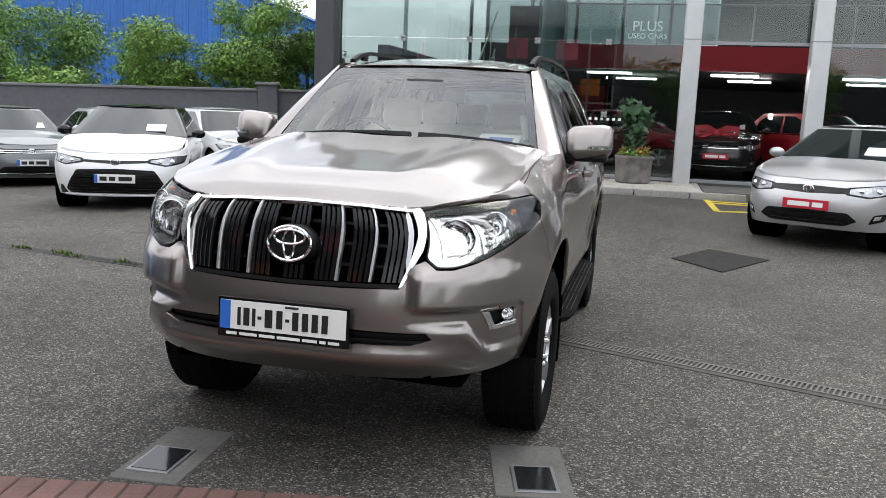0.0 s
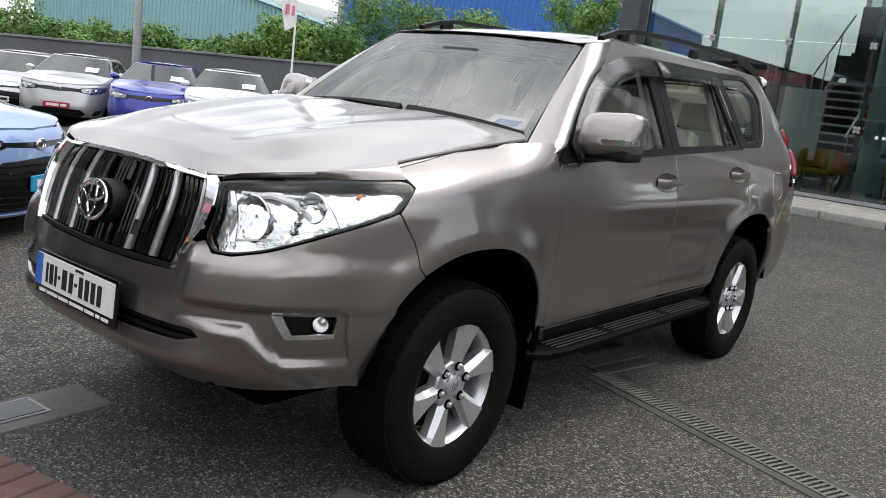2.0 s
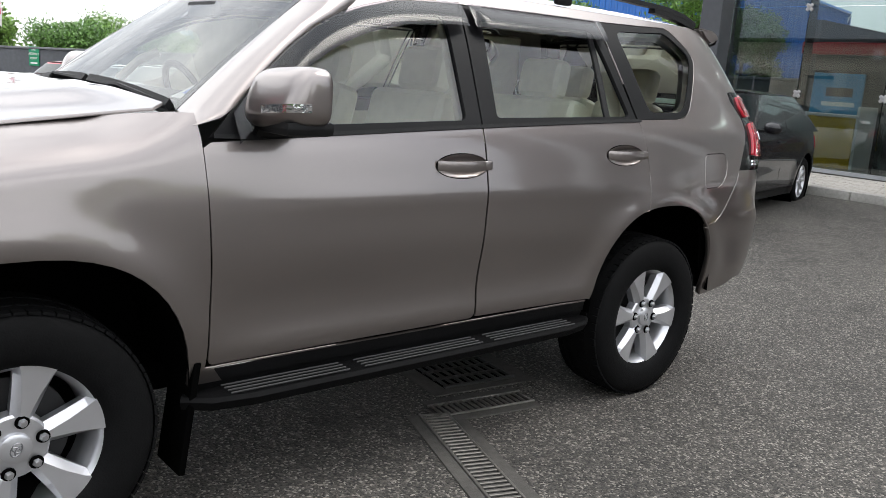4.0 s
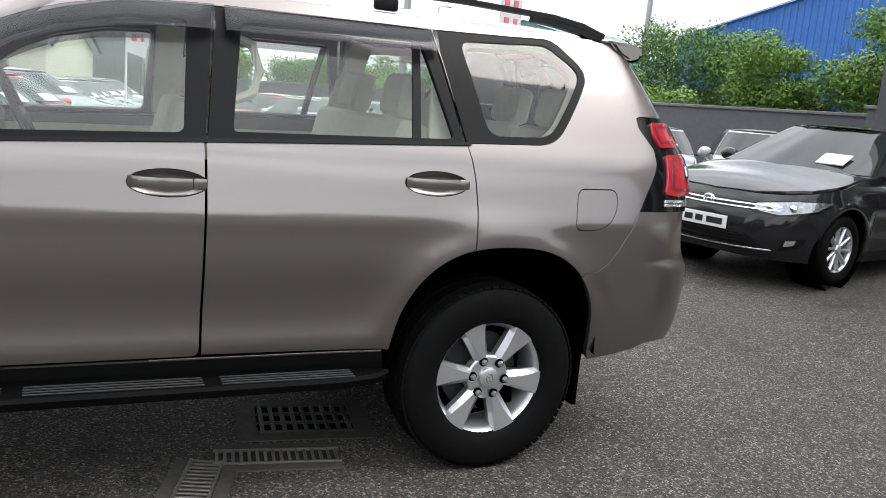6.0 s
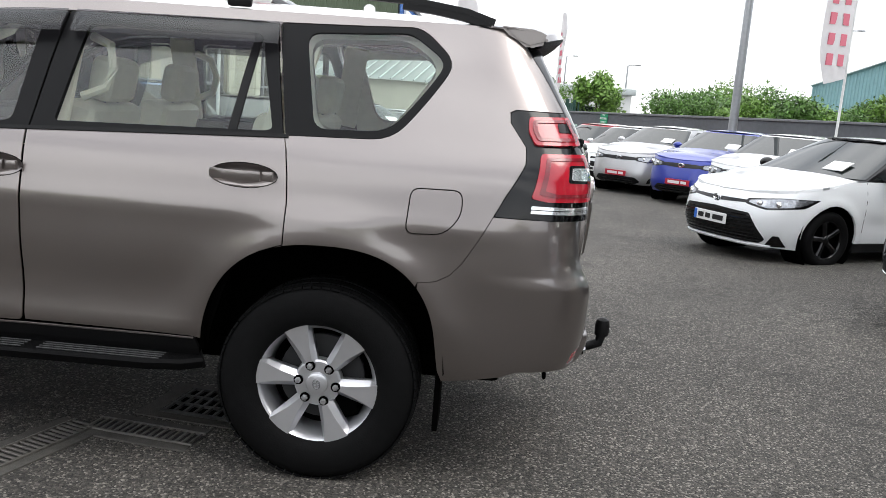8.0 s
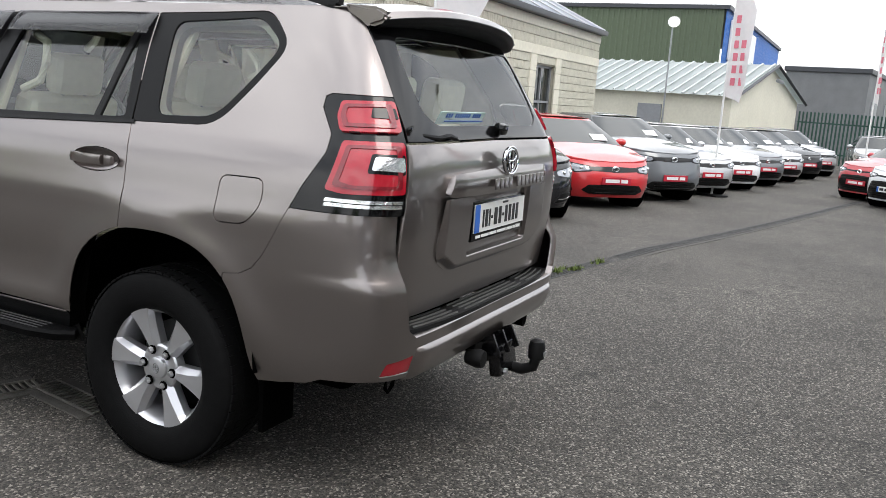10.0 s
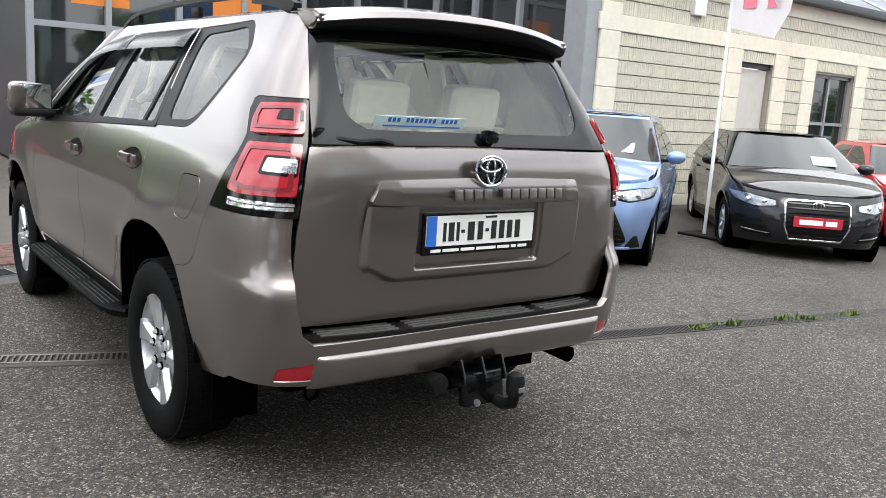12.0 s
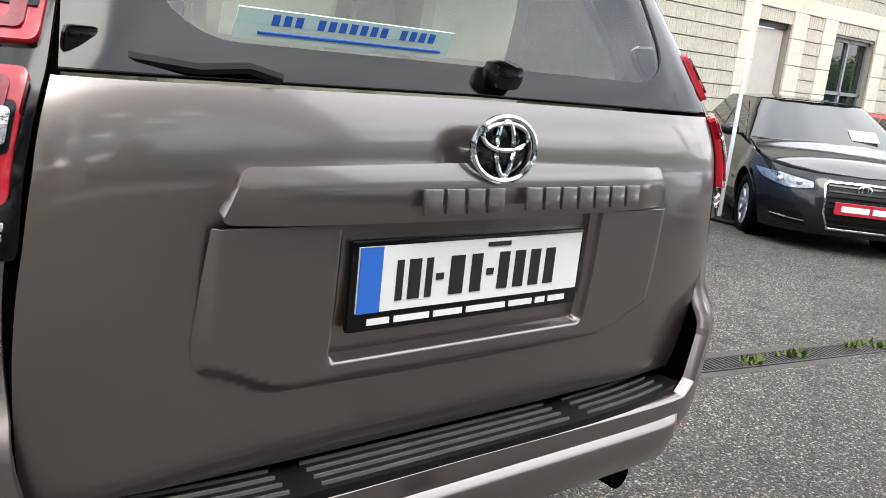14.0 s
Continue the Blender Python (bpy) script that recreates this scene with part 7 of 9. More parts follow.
M["show_glass"] = glass("showroom_glass", (0.60, 0.67, 0.66), 0.0, 0.10, 1.85)
M["rear_glass"] = glass("tinted_rear_glass", (0.72, 0.77, 0.765), 0.0, 0.05, 1.3)
M["cream_wall"] = material("cream_paint", (0.68, 0.65, 0.54), 0.8, vary=0.1, scale=10, bump=0.2, bump_scale=90)
M["block"] = material("split_face_block", (0.57, 0.55, 0.46), 0.9, vary=0.16, scale=45, bump=1.0, bump_scale=60, island=0.07)
M["mortar"] = material("block_mortar", (0.40, 0.375, 0.30), 0.9, vary=0.15, scale=30)
M["grey_clad"] = material("blue_grey_cladding", (0.34, 0.37, 0.42), 0.5, vary=0.08, scale=5)
M["door_grey"] = material("pale_door_paint", (0.52, 0.51, 0.47), 0.6, vary=0.08, scale=8)
M["green_sign"] = material("green_sign", (0.01, 0.30, 0.14), 0.4)
M["fence_green"] = material("dark_green_steel", (0.012, 0.055, 0.04), 0.5)
M["banner"] = material("white_banner_cloth", (0.80, 0.78, 0.78), 0.8, vary=0.06, scale=12)
M["banner_red"] = material("red_banner_print", (0.72, 0.20, 0.26), 0.8)
M["red_wall"] = material("red_panel", (0.50, 0.03, 0.045), 0.5, vary=0.08, scale=5)
M["show_floor"] = material("showroom_tiles", (0.16, 0.155, 0.15), 0.2, vary=0.1, scale=6)
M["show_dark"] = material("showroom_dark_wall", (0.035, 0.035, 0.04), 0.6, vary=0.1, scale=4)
M["tube"] = lamp_glow("strip_light", (1.0, 0.98, 0.94), 14.0)
M["bark"] = material("grey_bark", (0.10, 0.075, 0.055), 0.9, vary=0.3, scale=30, bump=0.8, bump_scale=60)
M["planter"] = material("speckled_granite", (0.17, 0.155, 0.145), 0.85, vary=0.75, scale=55, bump=0.5, bump_scale=200)


def leaf_material(name, color):
    mat = material(name, color, 0.55, vary=0.35, scale=1.6)
    n, l = nodes_of(mat)
    b = n["Principled BSDF"]
    geo = n.new("ShaderNodeNewGeometry")
    hs = n.new("ShaderNodeHueSaturation")
    mr = n.new("ShaderNodeMapRange")
    mr.inputs["To Min"].default_value, mr.inputs["To Max"].default_value = 0.55, 1.5
    l.new(geo.outputs["Random Per Island"], mr.inputs["Value"])
    l.new(mr.outputs[0], hs.inputs["Value"])
    src = b.inputs["Base Color"].links[0].from_socket
    l.new(src, hs.inputs["Color"])
    l.new(hs.outputs[0], b.inputs["Base Color"])
    b.inputs["Transmission Weight"].default_value = 0.0
    return mat


M["leaf"] = leaf_material("fresh_green_leaves", (0.125, 0.238, 0.036))
M["leaf_dark"] = leaf_material("deep_green_leaves", (0.080, 0.172, 0.030))


def structure(ob, label, category):
    return tagged(ob, label, category, kind="structure")


# wall line
WA, WB = Vector((-29.33, 5.02, -0.42)), Vector((-6.0, 16.6, -0.42))
wd = (WB - WA)
wall_turn = math.degrees(math.atan2(wd.y, wd.x))
bw = thing("boundary_wall", "", "")
bw.matrix_basis = Matrix.Translation(WA) @ pose(0, 0, 0, 0, -1.2, wall_turn)
structure(bw, "dark grey rendered boundary wall with a flat coping", "wall")
part("render", box_bm((wd.length / 2, 0, 0.7), (wd.length, 0.22, 2.2)), M["render_wall"], bw)
for i in range(18):
    n = wd.length / 18
    part("coping_stone", box_bm(((i + 0.5) * n, 0, 1.835), (n - 0.01, 0.32, 0.07), None, 0.012, 1), M["coping"], bw)
part("pier", box_bm((wd.length - 2.9, -0.05, 0.78), (0.5, 0.5, 2.36), None, 0.01, 1), M["render_wall"], bw)
part("pier_cap", box_bm((wd.length - 2.9, -0.05, 2.0), (0.62, 0.62, 0.08), None, 0.015, 1), M["coping"], bw)
# safety sign on the wall
sg = thing("wall_sign", "green and white fire assembly point sign on the wall", "sign", at=Matrix.Translation(WA) @ pose(0, 0, 0, 0, 0, wall_turn) @ Matrix.Translation((2.38, -0.13, 1.62)))
part("board", box_bm((0, 0, 0), (0.46, 0.02, 0.62), None, 0.004, 1), M["green_sign"], sg)


def lettering(text, size, mat, parent, m):
    """Raised letters, each one a part, set side by side and centred."""
    made, x = [], 0.0
    for ch in text:
        if ch == " ":
            x += 0.30 * size
            continue
        cu = bpy.data.curves.new("letter", "FONT")
        cu.body, cu.size, cu.align_y, cu.extrude = ch, size, "CENTER", 0.002
        tmp = new("tmp_text", cu)
        me = bpy.data.meshes.new_from_object(tmp.evaluated_get(bpy.context.evaluated_depsgraph_get()))
        bpy.data.objects.remove(tmp)
        me.materials.clear()
        me.materials.append(mat)
        lo, hi = min(v.co.x for v in me.vertices), max(v.co.x for v in me.vertices)
        o = new("letter", me)
        o.parent = parent
        made.append((o, x - lo))
        x += hi - lo + 0.08 * size
    for o, at in made:
        o.matrix_basis = m @ Matrix.Translation((at - x / 2, 0, 0))


for t, z in (("FIRE", 0.21), ("ASSEMBLY", 0.07), ("POINT", -0.07)):
    lettering(t, 0.105, M["white"], sg, Matrix.Translation((0, -0.014, z)) @ pose(0, 0, 0, 90, 0, 0))
part("arrow", box_bm((0, -0.013, -0.22), (0.30, 0.006, 0.05)), M["white"], sg)


def lamp_post(x, y, h, label, r=0.09, turn=0):
    th = thing("lamp_post", label, "lamp post", at=Matrix.Translation((x, y, gz_at(x, y))))
    part("base", add_cyl(bmesh.new(), (0, 0, 0), (0, 0, 1.3), r * 1.25, r * 1.2, 14), M["galv"], th)
    part("pole", add_cyl(bmesh.new(), (0, 0, 1.3), (0, 0, h), r, r * 0.6, 14), M["galv"], th)
    d = Vector((math.cos(radians(turn)), math.sin(radians(turn)), 0))
    part("arm", tube(bmesh.new(), [(0, 0, h), d * 0.2 + Vector((0, 0, h + 0.06)), d * 0.7 + Vector((0, 0, h + 0.1))], r * 0.4, 8), M["galv"], th)
    part("lantern", box_bm(d * 0.85 + Vector((0, 0, h + 0.1)), (0.5, 0.24, 0.12), pose(0, 0, 0, 0, 0, turn), 0.04), M["galv"], th)


lamp_post(-16.9, 7.75, 9.2, "tall galvanised lamp post in front of the boundary wall", 0.11, -60)
lamp_post(-21.0, 18.3, 10.0, "galvanised street lamp behind the wall", 0.12, 20)
for x, y, h in ((-70, 13, 6), (-80, 8.5, 7), (-60, 27, 9)):
    lamp_post(x, y, h, "distant street lamp beyond the boundary", 0.10, 90)


def flag(x, y, h, low, turn, label, w=0.46, cut=0):
    th = thing("feather_flag", label, "flag", "feather flags", at=Matrix.Translation((x, y, gz_at(x, y))) @ pose(0, 0, 0, 0, 0, turn))
    part("foot", box_bm((0, 0, 0.02), (0.55, 0.4, 0.04), None, 0.01, 1), M["black"], th)
    part("pole", tube(bmesh.new(), [(0, 0, 0), (0, 0, low), (0, 0, h * 0.8), (0.03, 0, h)], [0.024, 0.022, 0.016, 0.010], 8), M["white"], th)
    bm = bmesh.new()
    n = 14
    rows = []
    for i in range(n + 1):
        t = i / n
        z = low + (h - low) * t
        wd_ = w * (1 - 0.75 * max(0, t - 0.8) / 0.2 * 0.8) * (0.75 + 0.25 * min(1, t * 6))
        rows.append([bm.verts.new((0.02 + wd_ * u, 0.05 * math.sin(3.2 * u + 5 * t) * u, z - 0.12 * u * (1 - t))) for u in np.linspace(0, 1, 6)])
    for a, b in zip(rows, rows[1:]):
        for k in range(5):
            bm.faces.new((a[k], a[k + 1], b[k + 1], b[k]))
    ret = bmesh.ops.solidify(bm, geom=list(bm.faces), thickness=0.004)
    part("cloth", bm, M["banner"], th, "white banner cloth")
    for c, (u0, u1) in enumerate(((0.14, 0.42), (0.55, 0.83))):
        for i in range(6 if c == 0 else 4):
            z0 = low + 0.30 + i * (h - low - 0.7) / 6
            for s in (0.012, -0.012):
                part("print_block", box_bm((0.02 + w * (u0 + u1) / 2, 0.05 * math.sin(3.2 * (u0 + u1) / 2 + 5 * (z0 - low) / (h - low)) * (u0 + u1) / 2 + s * 0.7, z0), (w * (u1 - u0) * 0.8, 0.003, (h - low) / 14)), M["banner_red"], th)


flag(-11.3, 8.0, 5.3, 2.55, 295, "white and red feather flag beside a white crossover", 0.6)
flag(-22.5, 3.8, 4.7, 2.4, 20, "white and red feather flag beside a red hatchback", 0.36)
flag(-7.13, -1.68, 4.6, 2.62, 100, "white and red feather flag beside a black hatchback", 0.75)
flag(-15.3, 0.97, 4.3, 2.1, 60, "white and red feather flag in the row of used cars", 0.5)


# trees and shrubs
def foliage_bm(seed, centres, count, size):
    """Many small leaf blades on the shells of irregular clumps."""
    rnd = np.random.default_rng(seed)
    verts, faces = [], []
    tot = sum(r ** 2 for *_, r in centres)
    for (cx, cy, cz, r) in centres:
        n = int(count * r * r / tot)
        d = rnd.normal(size=(n, 3))
        d /= np.linalg.norm(d, axis=1)[:, None]
        rad = r * (0.30 + 0.80 * rnd.random(n) ** 0.6)
        lump = 1 + 0.22 * np.sin(d[:, 0] * 5 + cx * 3) * np.sin(d[:, 1] * 6 + cy) + 0.15 * np.sin(d[:, 2] * 9 + cz)
        p = np.c_[cx, cy, cz] + d * (rad * lump)[:, None] * (1, 1, 0.9)
        a = rnd.normal(size=(n, 3))
        a /= np.linalg.norm(a, axis=1)[:, None]
        b = np.cross(a, d)
        b /= np.linalg.norm(b, axis=1)[:, None] + 1e-9
        sz = size * (0.6 + 0.8 * rnd.random(n))[:, None]
        k = len(verts)
        q = np.stack([p - a * sz, p - b * sz * 0.45, p + a * sz, p + b * sz * 0.45], 1).reshape(-1, 3)
        verts += list(q)
        faces += [(k + 4 * i, k + 4 * i + 1, k + 4 * i + 2, k + 4 * i + 3) for i in range(n)]
    return verts, faces


def tree(x, y, h, w, seed, label, leaf="leaf", base=0.0, count=5200, size=0.10, name="tree"):
    rnd = random.Random(seed)
    th = thing(name, label, "tree", "trees along the wall", at=Matrix.Translation((x, y, base)))
    top = h * 0.55
    bend = rnd.uniform(-0.15, 0.15)
    part("trunk", tube(bmesh.new(), [(0, 0, 0), (bend * 0.5, 0.03, top * 0.4), (bend, -0.04, top * 0.8), (bend * 1.3, 0, h * 0.8)], [0.09, 0.075, 0.055, 0.02], 9), M["bark"], th)
    cs = []
    for i in range(20):
        a, t = rnd.uniform(0, 6.28), rnd.random()
        z = h * (0.25 + 0.68 * t)
        rr = w * 0.5 * (0.35 + 0.55 * math.sin(math.pi * min(1, 0.25 + 0.75 * (1 - t))))
        d = rr * rnd.uniform(0.4, 1.0)
        cs.append((d * math.cos(a), d * math.sin(a), z, w * rnd.uniform(0.14, 0.25)))
        if i < 7:
            part("limb", tube(bmesh.new(), [(bend * 0.7, 0, z * 0.55), (d * 0.5 * math.cos(a), d * 0.5 * math.sin(a), z * 0.8), (d * math.cos(a), d * math.sin(a), z)], [0.035, 0.022, 0.008], 6), M["bark"], th)
    cs.append((bend, 0, h * 0.9, w * 0.16))
    v, f = foliage_bm(seed, cs, count, size)
    o = mesh_part("crown", v, f, M[leaf], th, "dense crown of small green leaves")
    return th


def along(bearing, eye, back):
    """The place behind the wall that lies along a bearing (degrees left of north) from a spot."""
    d = Vector((-math.sin(radians(bearing)), math.cos(radians(bearing)), 0))
    n = Vector((-wd.y, wd.x, 0)).normalized()
    s = ((WA + n * back) - Vector(eye)).dot(n) / d.dot(n)
    return Vector(eye) + d * s


EYE0 = (1.33, -5.29, 0)
for k, (bear, h, w, back, lf) in enumerate(((26.2, 4.5, 3.2, 1.8, "leaf"), (33.0, 3.6, 2.8, 1.6, "leaf"), (38.9, 4.5, 3.8, 5.2, "leaf_dark"), (44.5, 3.0, 2.6, 1.6, "leaf"), (23.2, 3.8, 2.4, 2.4, "leaf_dark"), (31.0, 2.7, 1.8, 1.9, "leaf_dark"))):
    p = along(bear, EYE0, back)
    tree(p.x, p.y, h, w, 30 + k, "young broad-leaved tree behind the boundary wall", lf, gz_at(p.x, p.y), count=30000, size=0.05)
rnd = random.Random(9)
wn_ = Vector((-wd.y, wd.x, 0)).normalized()
wu = wd.normalized()
for k in range(8):
    p = WA + wu * (6.6 + k * 1.5) + wn_ * (1.6 + rnd.uniform(-0.3, 0.6))
    tree(p.x, p.y, 2.35 + rnd.uniform(-0.25, 0.35) + (0.7 if k in (5, 6) else 0), 2.5, 60 + k, "bushy hedge tree behind the boundary wall", "leaf" if k % 2 else "leaf_dark", gz_at(p.x, p.y), count=20000, size=0.055)
for k, (x, y, h, w) in enumerate(((-38, 6.95, 3.7, 2.6), (-48, 13.5, 3.3, 4.5), (-54, 15.5, 3.6, 5.0), (-60, 5.0, 3.4, 5.0), (-72, -1, 3.8, 7), (-74, 7, 3.8, 7), (-58, 19, 4.2, 6), (-84, 3, 4, 8), (-44, 17, 3.8, 4.5))):
    tree(x, y, h, w, 90 + k, "broad-leaved tree in the distance", "leaf_dark" if k % 3 else "leaf", -0.43, count=7000, size=0.10, name="distant_tree")
for k, (x, y, h, w) in enumerate(((3.5, -27, 6, 6), (9.5, -26, 6, 6), (17, -22, 5.5, 6), (24, -13, 5, 6), (29.5, -2, 5.5, 6), (29, 10, 6, 6), (-2.5, -33, 6.5, 7))):
    tree(x, y, h, w, 120 + k, "roadside tree across from the forecourt", "leaf" if k % 2 else "leaf_dark", count=5000, size=0.16, name="roadside_tree")


# corrugated sheds
def ribbed(bm, p0, p1, z0, ztop, pitch=0.32, depth=0.05):
    """An upright ribbed sheet from p0 to p1 whose top follows ztop(t)."""
    p0, p1 = Vector(p0), Vector(p1)
    d = p1 - p0
    n = max(2, int(d.length / pitch))
    nor = Vector((d.y, -d.x, 0)).normalized()
    cols = []
    for i in range(n):
        for f, o in ((0.0, 0), (0.30, 0), (0.38, 1), (0.62, 1), (0.70, 0)):
            t = (i + f) / n
            q = p0 + d * t + nor * depth * o
            cols.append((bm.verts.new((q.x, q.y, z0)), bm.verts.new((q.x, q.y, ztop(t)))))
    for a, b in zip(cols, cols[1:]):
        bm.faces.new((a[0], b[0], b[1], a[1]))


def shed(name, label, corner, end, deep, eave, ridge, clad, roof_m, ridge_at=0.5):
    th = thing(name, label, "warehouse")
    a, b = Vector((*corner, 0)), Vector((*end, 0))
    n = Vector((-(b - a).y, (b - a).x, 0)).normalized() * deep
    gable = lambda t: eave + (ridge - eave) * (t / ridge_at if t < ridge_at else (1 - t) / (1 - ridge_at))
    bm = bmesh.new()
    ribbed(bm, a, b, 0, gable)
    part("gable_cladding", bm, clad, th, smooth=False)
    bm = bmesh.new()
    ribbed(bm, a + n, a, 0, lambda t: eave)
    part("side_cladding", bm, clad, th, smooth=False)
    bm = bmesh.new()
    ribbed(bm, b, b + n, 0, lambda t: eave)
    part("side_cladding", bm, clad, th, smooth=False)
    m = a + (b - a) * ridge_at
    for p, q in ((a, m), (m, b)):
        bm = bmesh.new()
        zp, zq = (eave, ridge) if p is a else (ridge, eave)
        o = n.normalized() * -0.3
        vs = [(p + o, zp), (q + o, zq), (q + n, zq), (p + n, zp)]
        f = bm.faces.new([bm.verts.new((v.x, v.y, z + 0.05)) for v, z in vs])
        bmesh.ops.solidify(bm, geom=[f], thickness=0.12)
        part("roof_sheet", bm, roof_m, th, smooth=False)
    bm = bmesh.new()
    for p, q, zp, zq in ((a, m, eave, ridge), (m, b, ridge, eave)):
        tube(bm, [(p.x, p.y, zp + 0.05), (q.x, q.y, zq + 0.05)], 0.12, 4)
    part("verge_trim", bm, clad, th)
    return th


blue = shed("blue_warehouse", "large blue ribbed-metal warehouse behind the trees", (-34, 30.2), (-16, 39.2), 30, 6.0, 9.4, M["blue_clad"], M["roof_sheet"])
for k, t in ((2, 0.72),):
    part("rooflight_panel", box_bm(((-34 + 18 * t) + 0.06, 30.2 + 9 * t - 0.14, 4.6), (0.9, 0.05, 5.2), pose(0, 0, 0, 0, 0, 26.6)), M["roof_sheet"] if k < 2 else M["blue_clad"], blue)
teal = shed("teal_warehouse", "pale teal metal warehouse with a low pitched roof", (-60, 25), (-37.5, 32.5), 26, 4.9, 7.6, M["teal_clad"], M["roof_sheet"])
teal.location = (0, 0, -0.42)
blue.location = (0, 0, -0.32)
part("dark_plinth", box_bm((-48.6, 28.5, 1.6), (23.5, 0.3, 3.2), pose(0, 0, 0, 0, 0, 18.4)), M["dark_clad"], teal)

# plain walls added beyond the lens's reach to cut low sky light and reflections
for nm, c, s in (("wall_east", (27.0, -4.0, 1.5), (0.4, 70.0, 3.0)), ("wall_south", (-2.0, -30.0, 2.2), (60.0, 0.4, 4.4))):
    wq = thing(nm, "", "")
    structure(wq, "plain dark grey wall added out of view to block low sky light", "wall")
    part("wall_face", box_bm(c, s, None, 0.02, 1), M["dark_clad"], wq)
    part("wall_coping", box_bm((c[0], c[1], c[2] + s[2] / 2 + 0.05), (s[0] + 0.2, s[1] + 0.2, 0.1), None, 0.015, 1), M["metal_clad"], wq)

# ---- glazed showroom ----
FY, FZ = 11.8, gz_at(0, 9.4) + 0.12
show = thing("showroom", "tall glass-fronted car showroom with silver columns", "showroom")
for x, w in ((1.88, 0.32), (4.14, 0.32), (6.9, 0.36), (9.7, 0.36)):
    col = part("column", box_bm((x, FY - 0.2, 4.2), (w, 0.36, 8.4), None, 0.015, 1), M["metal_clad"], show, "silver metal-clad column")
    for z in (3.05, 5.6):
        part("column_joint", box_bm((x, FY - 0.2, z), (w + 0.012, 0.372, 0.02)), M["frame_grey"], col)
part("corner_column", box_bm((-5.5, FY - 0.1, 4.2), (0.42, 0.5, 8.4), None, 0.015, 1), M["dark_clad"], show, "charcoal corner column")
part("round_column", add_cyl(bmesh.new(), (-0.85, FY + 0.55, FZ), (-0.85, FY + 0.55, 8.2), 0.24, 0.24, 28), M["teal_col"], show, "round pale teal steel column")
part("roof_slab", box_bm((3.2, FY + 8, 8.5), (18, 17.5, 0.5)), M["metal_clad"], show)
xsplit = list(np.linspace(-5.29, 1.72, 6)) + [2.04, 3.98, 4.30, 6.72, 7.08, 9.52]
for a, b in zip(xsplit, xsplit[1:]):
    if b - a < 0.5:
        continue
    for z0, z1 in ((FZ, 3.010), (3.016, 5.605), (5.611, 8.25)):
        if abs(a - 2.04) < 0.01 and z0 < 1:
            continue  # sliding doors stand open
        p = part("pane", box_bm(((a + b) / 2, FY, (z0 + z1) / 2), (b - a - 0.02, 0.016, z1 - z0)), M["show_glass"], show, smooth=False)
        p.visible_shadow = False
for x in xsplit[1:5]:
    part("glass_fin", box_bm((x, FY + 0.14, 4.2), (0.02, 0.26, 8.0)), M["show_glass"], show)
    for z in (1.6, 3.0, 5.6):
        part("patch_fitting", box_bm((x, FY - 0.02, z), (0.14, 0.03, 0.05), pose(0, 0, 0, 0, 45, 0), 0.006, 1), M["steel"], show)
        part("patch_fitting", box_bm((x, FY - 0.02, z), (0.14, 0.03, 0.05), pose(0, 0, 0, 0, -45, 0), 0.006, 1), M["steel"], show)
for a, b in ((2.04, 3.98), (4.30, 6.72), (7.08, 9.52)):
    for z in (3.02, 5.6):
        part("transom", box_bm(((a + b) / 2, FY, z), (b - a, 0.06, 0.06)), M["frame_grey"], show)
part("sill_rail", box_bm((2.3, FY, FZ + 0.03), (14.8, 0.08, 0.06)), M["frame_grey"], show)
part("show_floor", box_bm((3.2, FY + 8.0, FZ - 0.05), (17.4, 16.0, 0.1)), M["show_floor"], show)
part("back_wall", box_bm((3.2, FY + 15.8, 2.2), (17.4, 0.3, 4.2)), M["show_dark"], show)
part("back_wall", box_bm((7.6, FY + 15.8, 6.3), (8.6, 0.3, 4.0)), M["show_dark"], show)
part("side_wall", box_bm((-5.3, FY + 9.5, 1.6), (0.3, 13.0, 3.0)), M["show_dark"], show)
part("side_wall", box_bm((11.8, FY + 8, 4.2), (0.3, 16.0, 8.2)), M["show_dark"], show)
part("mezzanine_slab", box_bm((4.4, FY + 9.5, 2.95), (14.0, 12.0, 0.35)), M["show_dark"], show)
part("mezzanine_fascia", box_bm((5.2, FY + 3.45, 2.98), (12.4, 0.12, 0.56)), M["red_wall"], show, "bright red balcony front")
part("gallery_partition", box_bm((-1.75, FY + 3.9, 3.60), (1.15, 0.4, 1.1), None, 0.01, 1), M["show_dark"], show, "charcoal gallery partition")
for k in range(5):
    x = -0.9 + 2.1 * k
    part("balustrade_pane", box_bm((x + 1.0, FY + 3.45, 3.72), (2.0, 0.014, 0.86)), M["rear_glass"], show)
    part("balustrade_post", box_bm((x, FY + 3.45, 3.70), (0.04, 0.04, 0.9)), M["steel"], show)
part("balustrade_rail", tube(bmesh.new(), [(-1.0, FY + 3.45, 4.18), (9.6, FY + 3.45, 4.18)], 0.022, 8), M["steel"], show)
# tinted panes with mullions, added at the back to dim the sky seen through
for k in range(5):
    x = -5.3 + 1.72 * k
    part("added_rear_mullion", box_bm((x, FY + 15.8, 6.3), (0.12, 0.2, 4.0)), M["frame_grey"], show)
    part("sky_dimming_pane", box_bm((x + 0.86, FY + 15.8, 6.3), (1.60, 0.03, 4.0)), M["rear_glass"], show)
part("red_back_panel", box_bm((-2.6, FY + 15.5, 2.6), (4.2, 0.1, 2.2)), M["red_wall"], show)
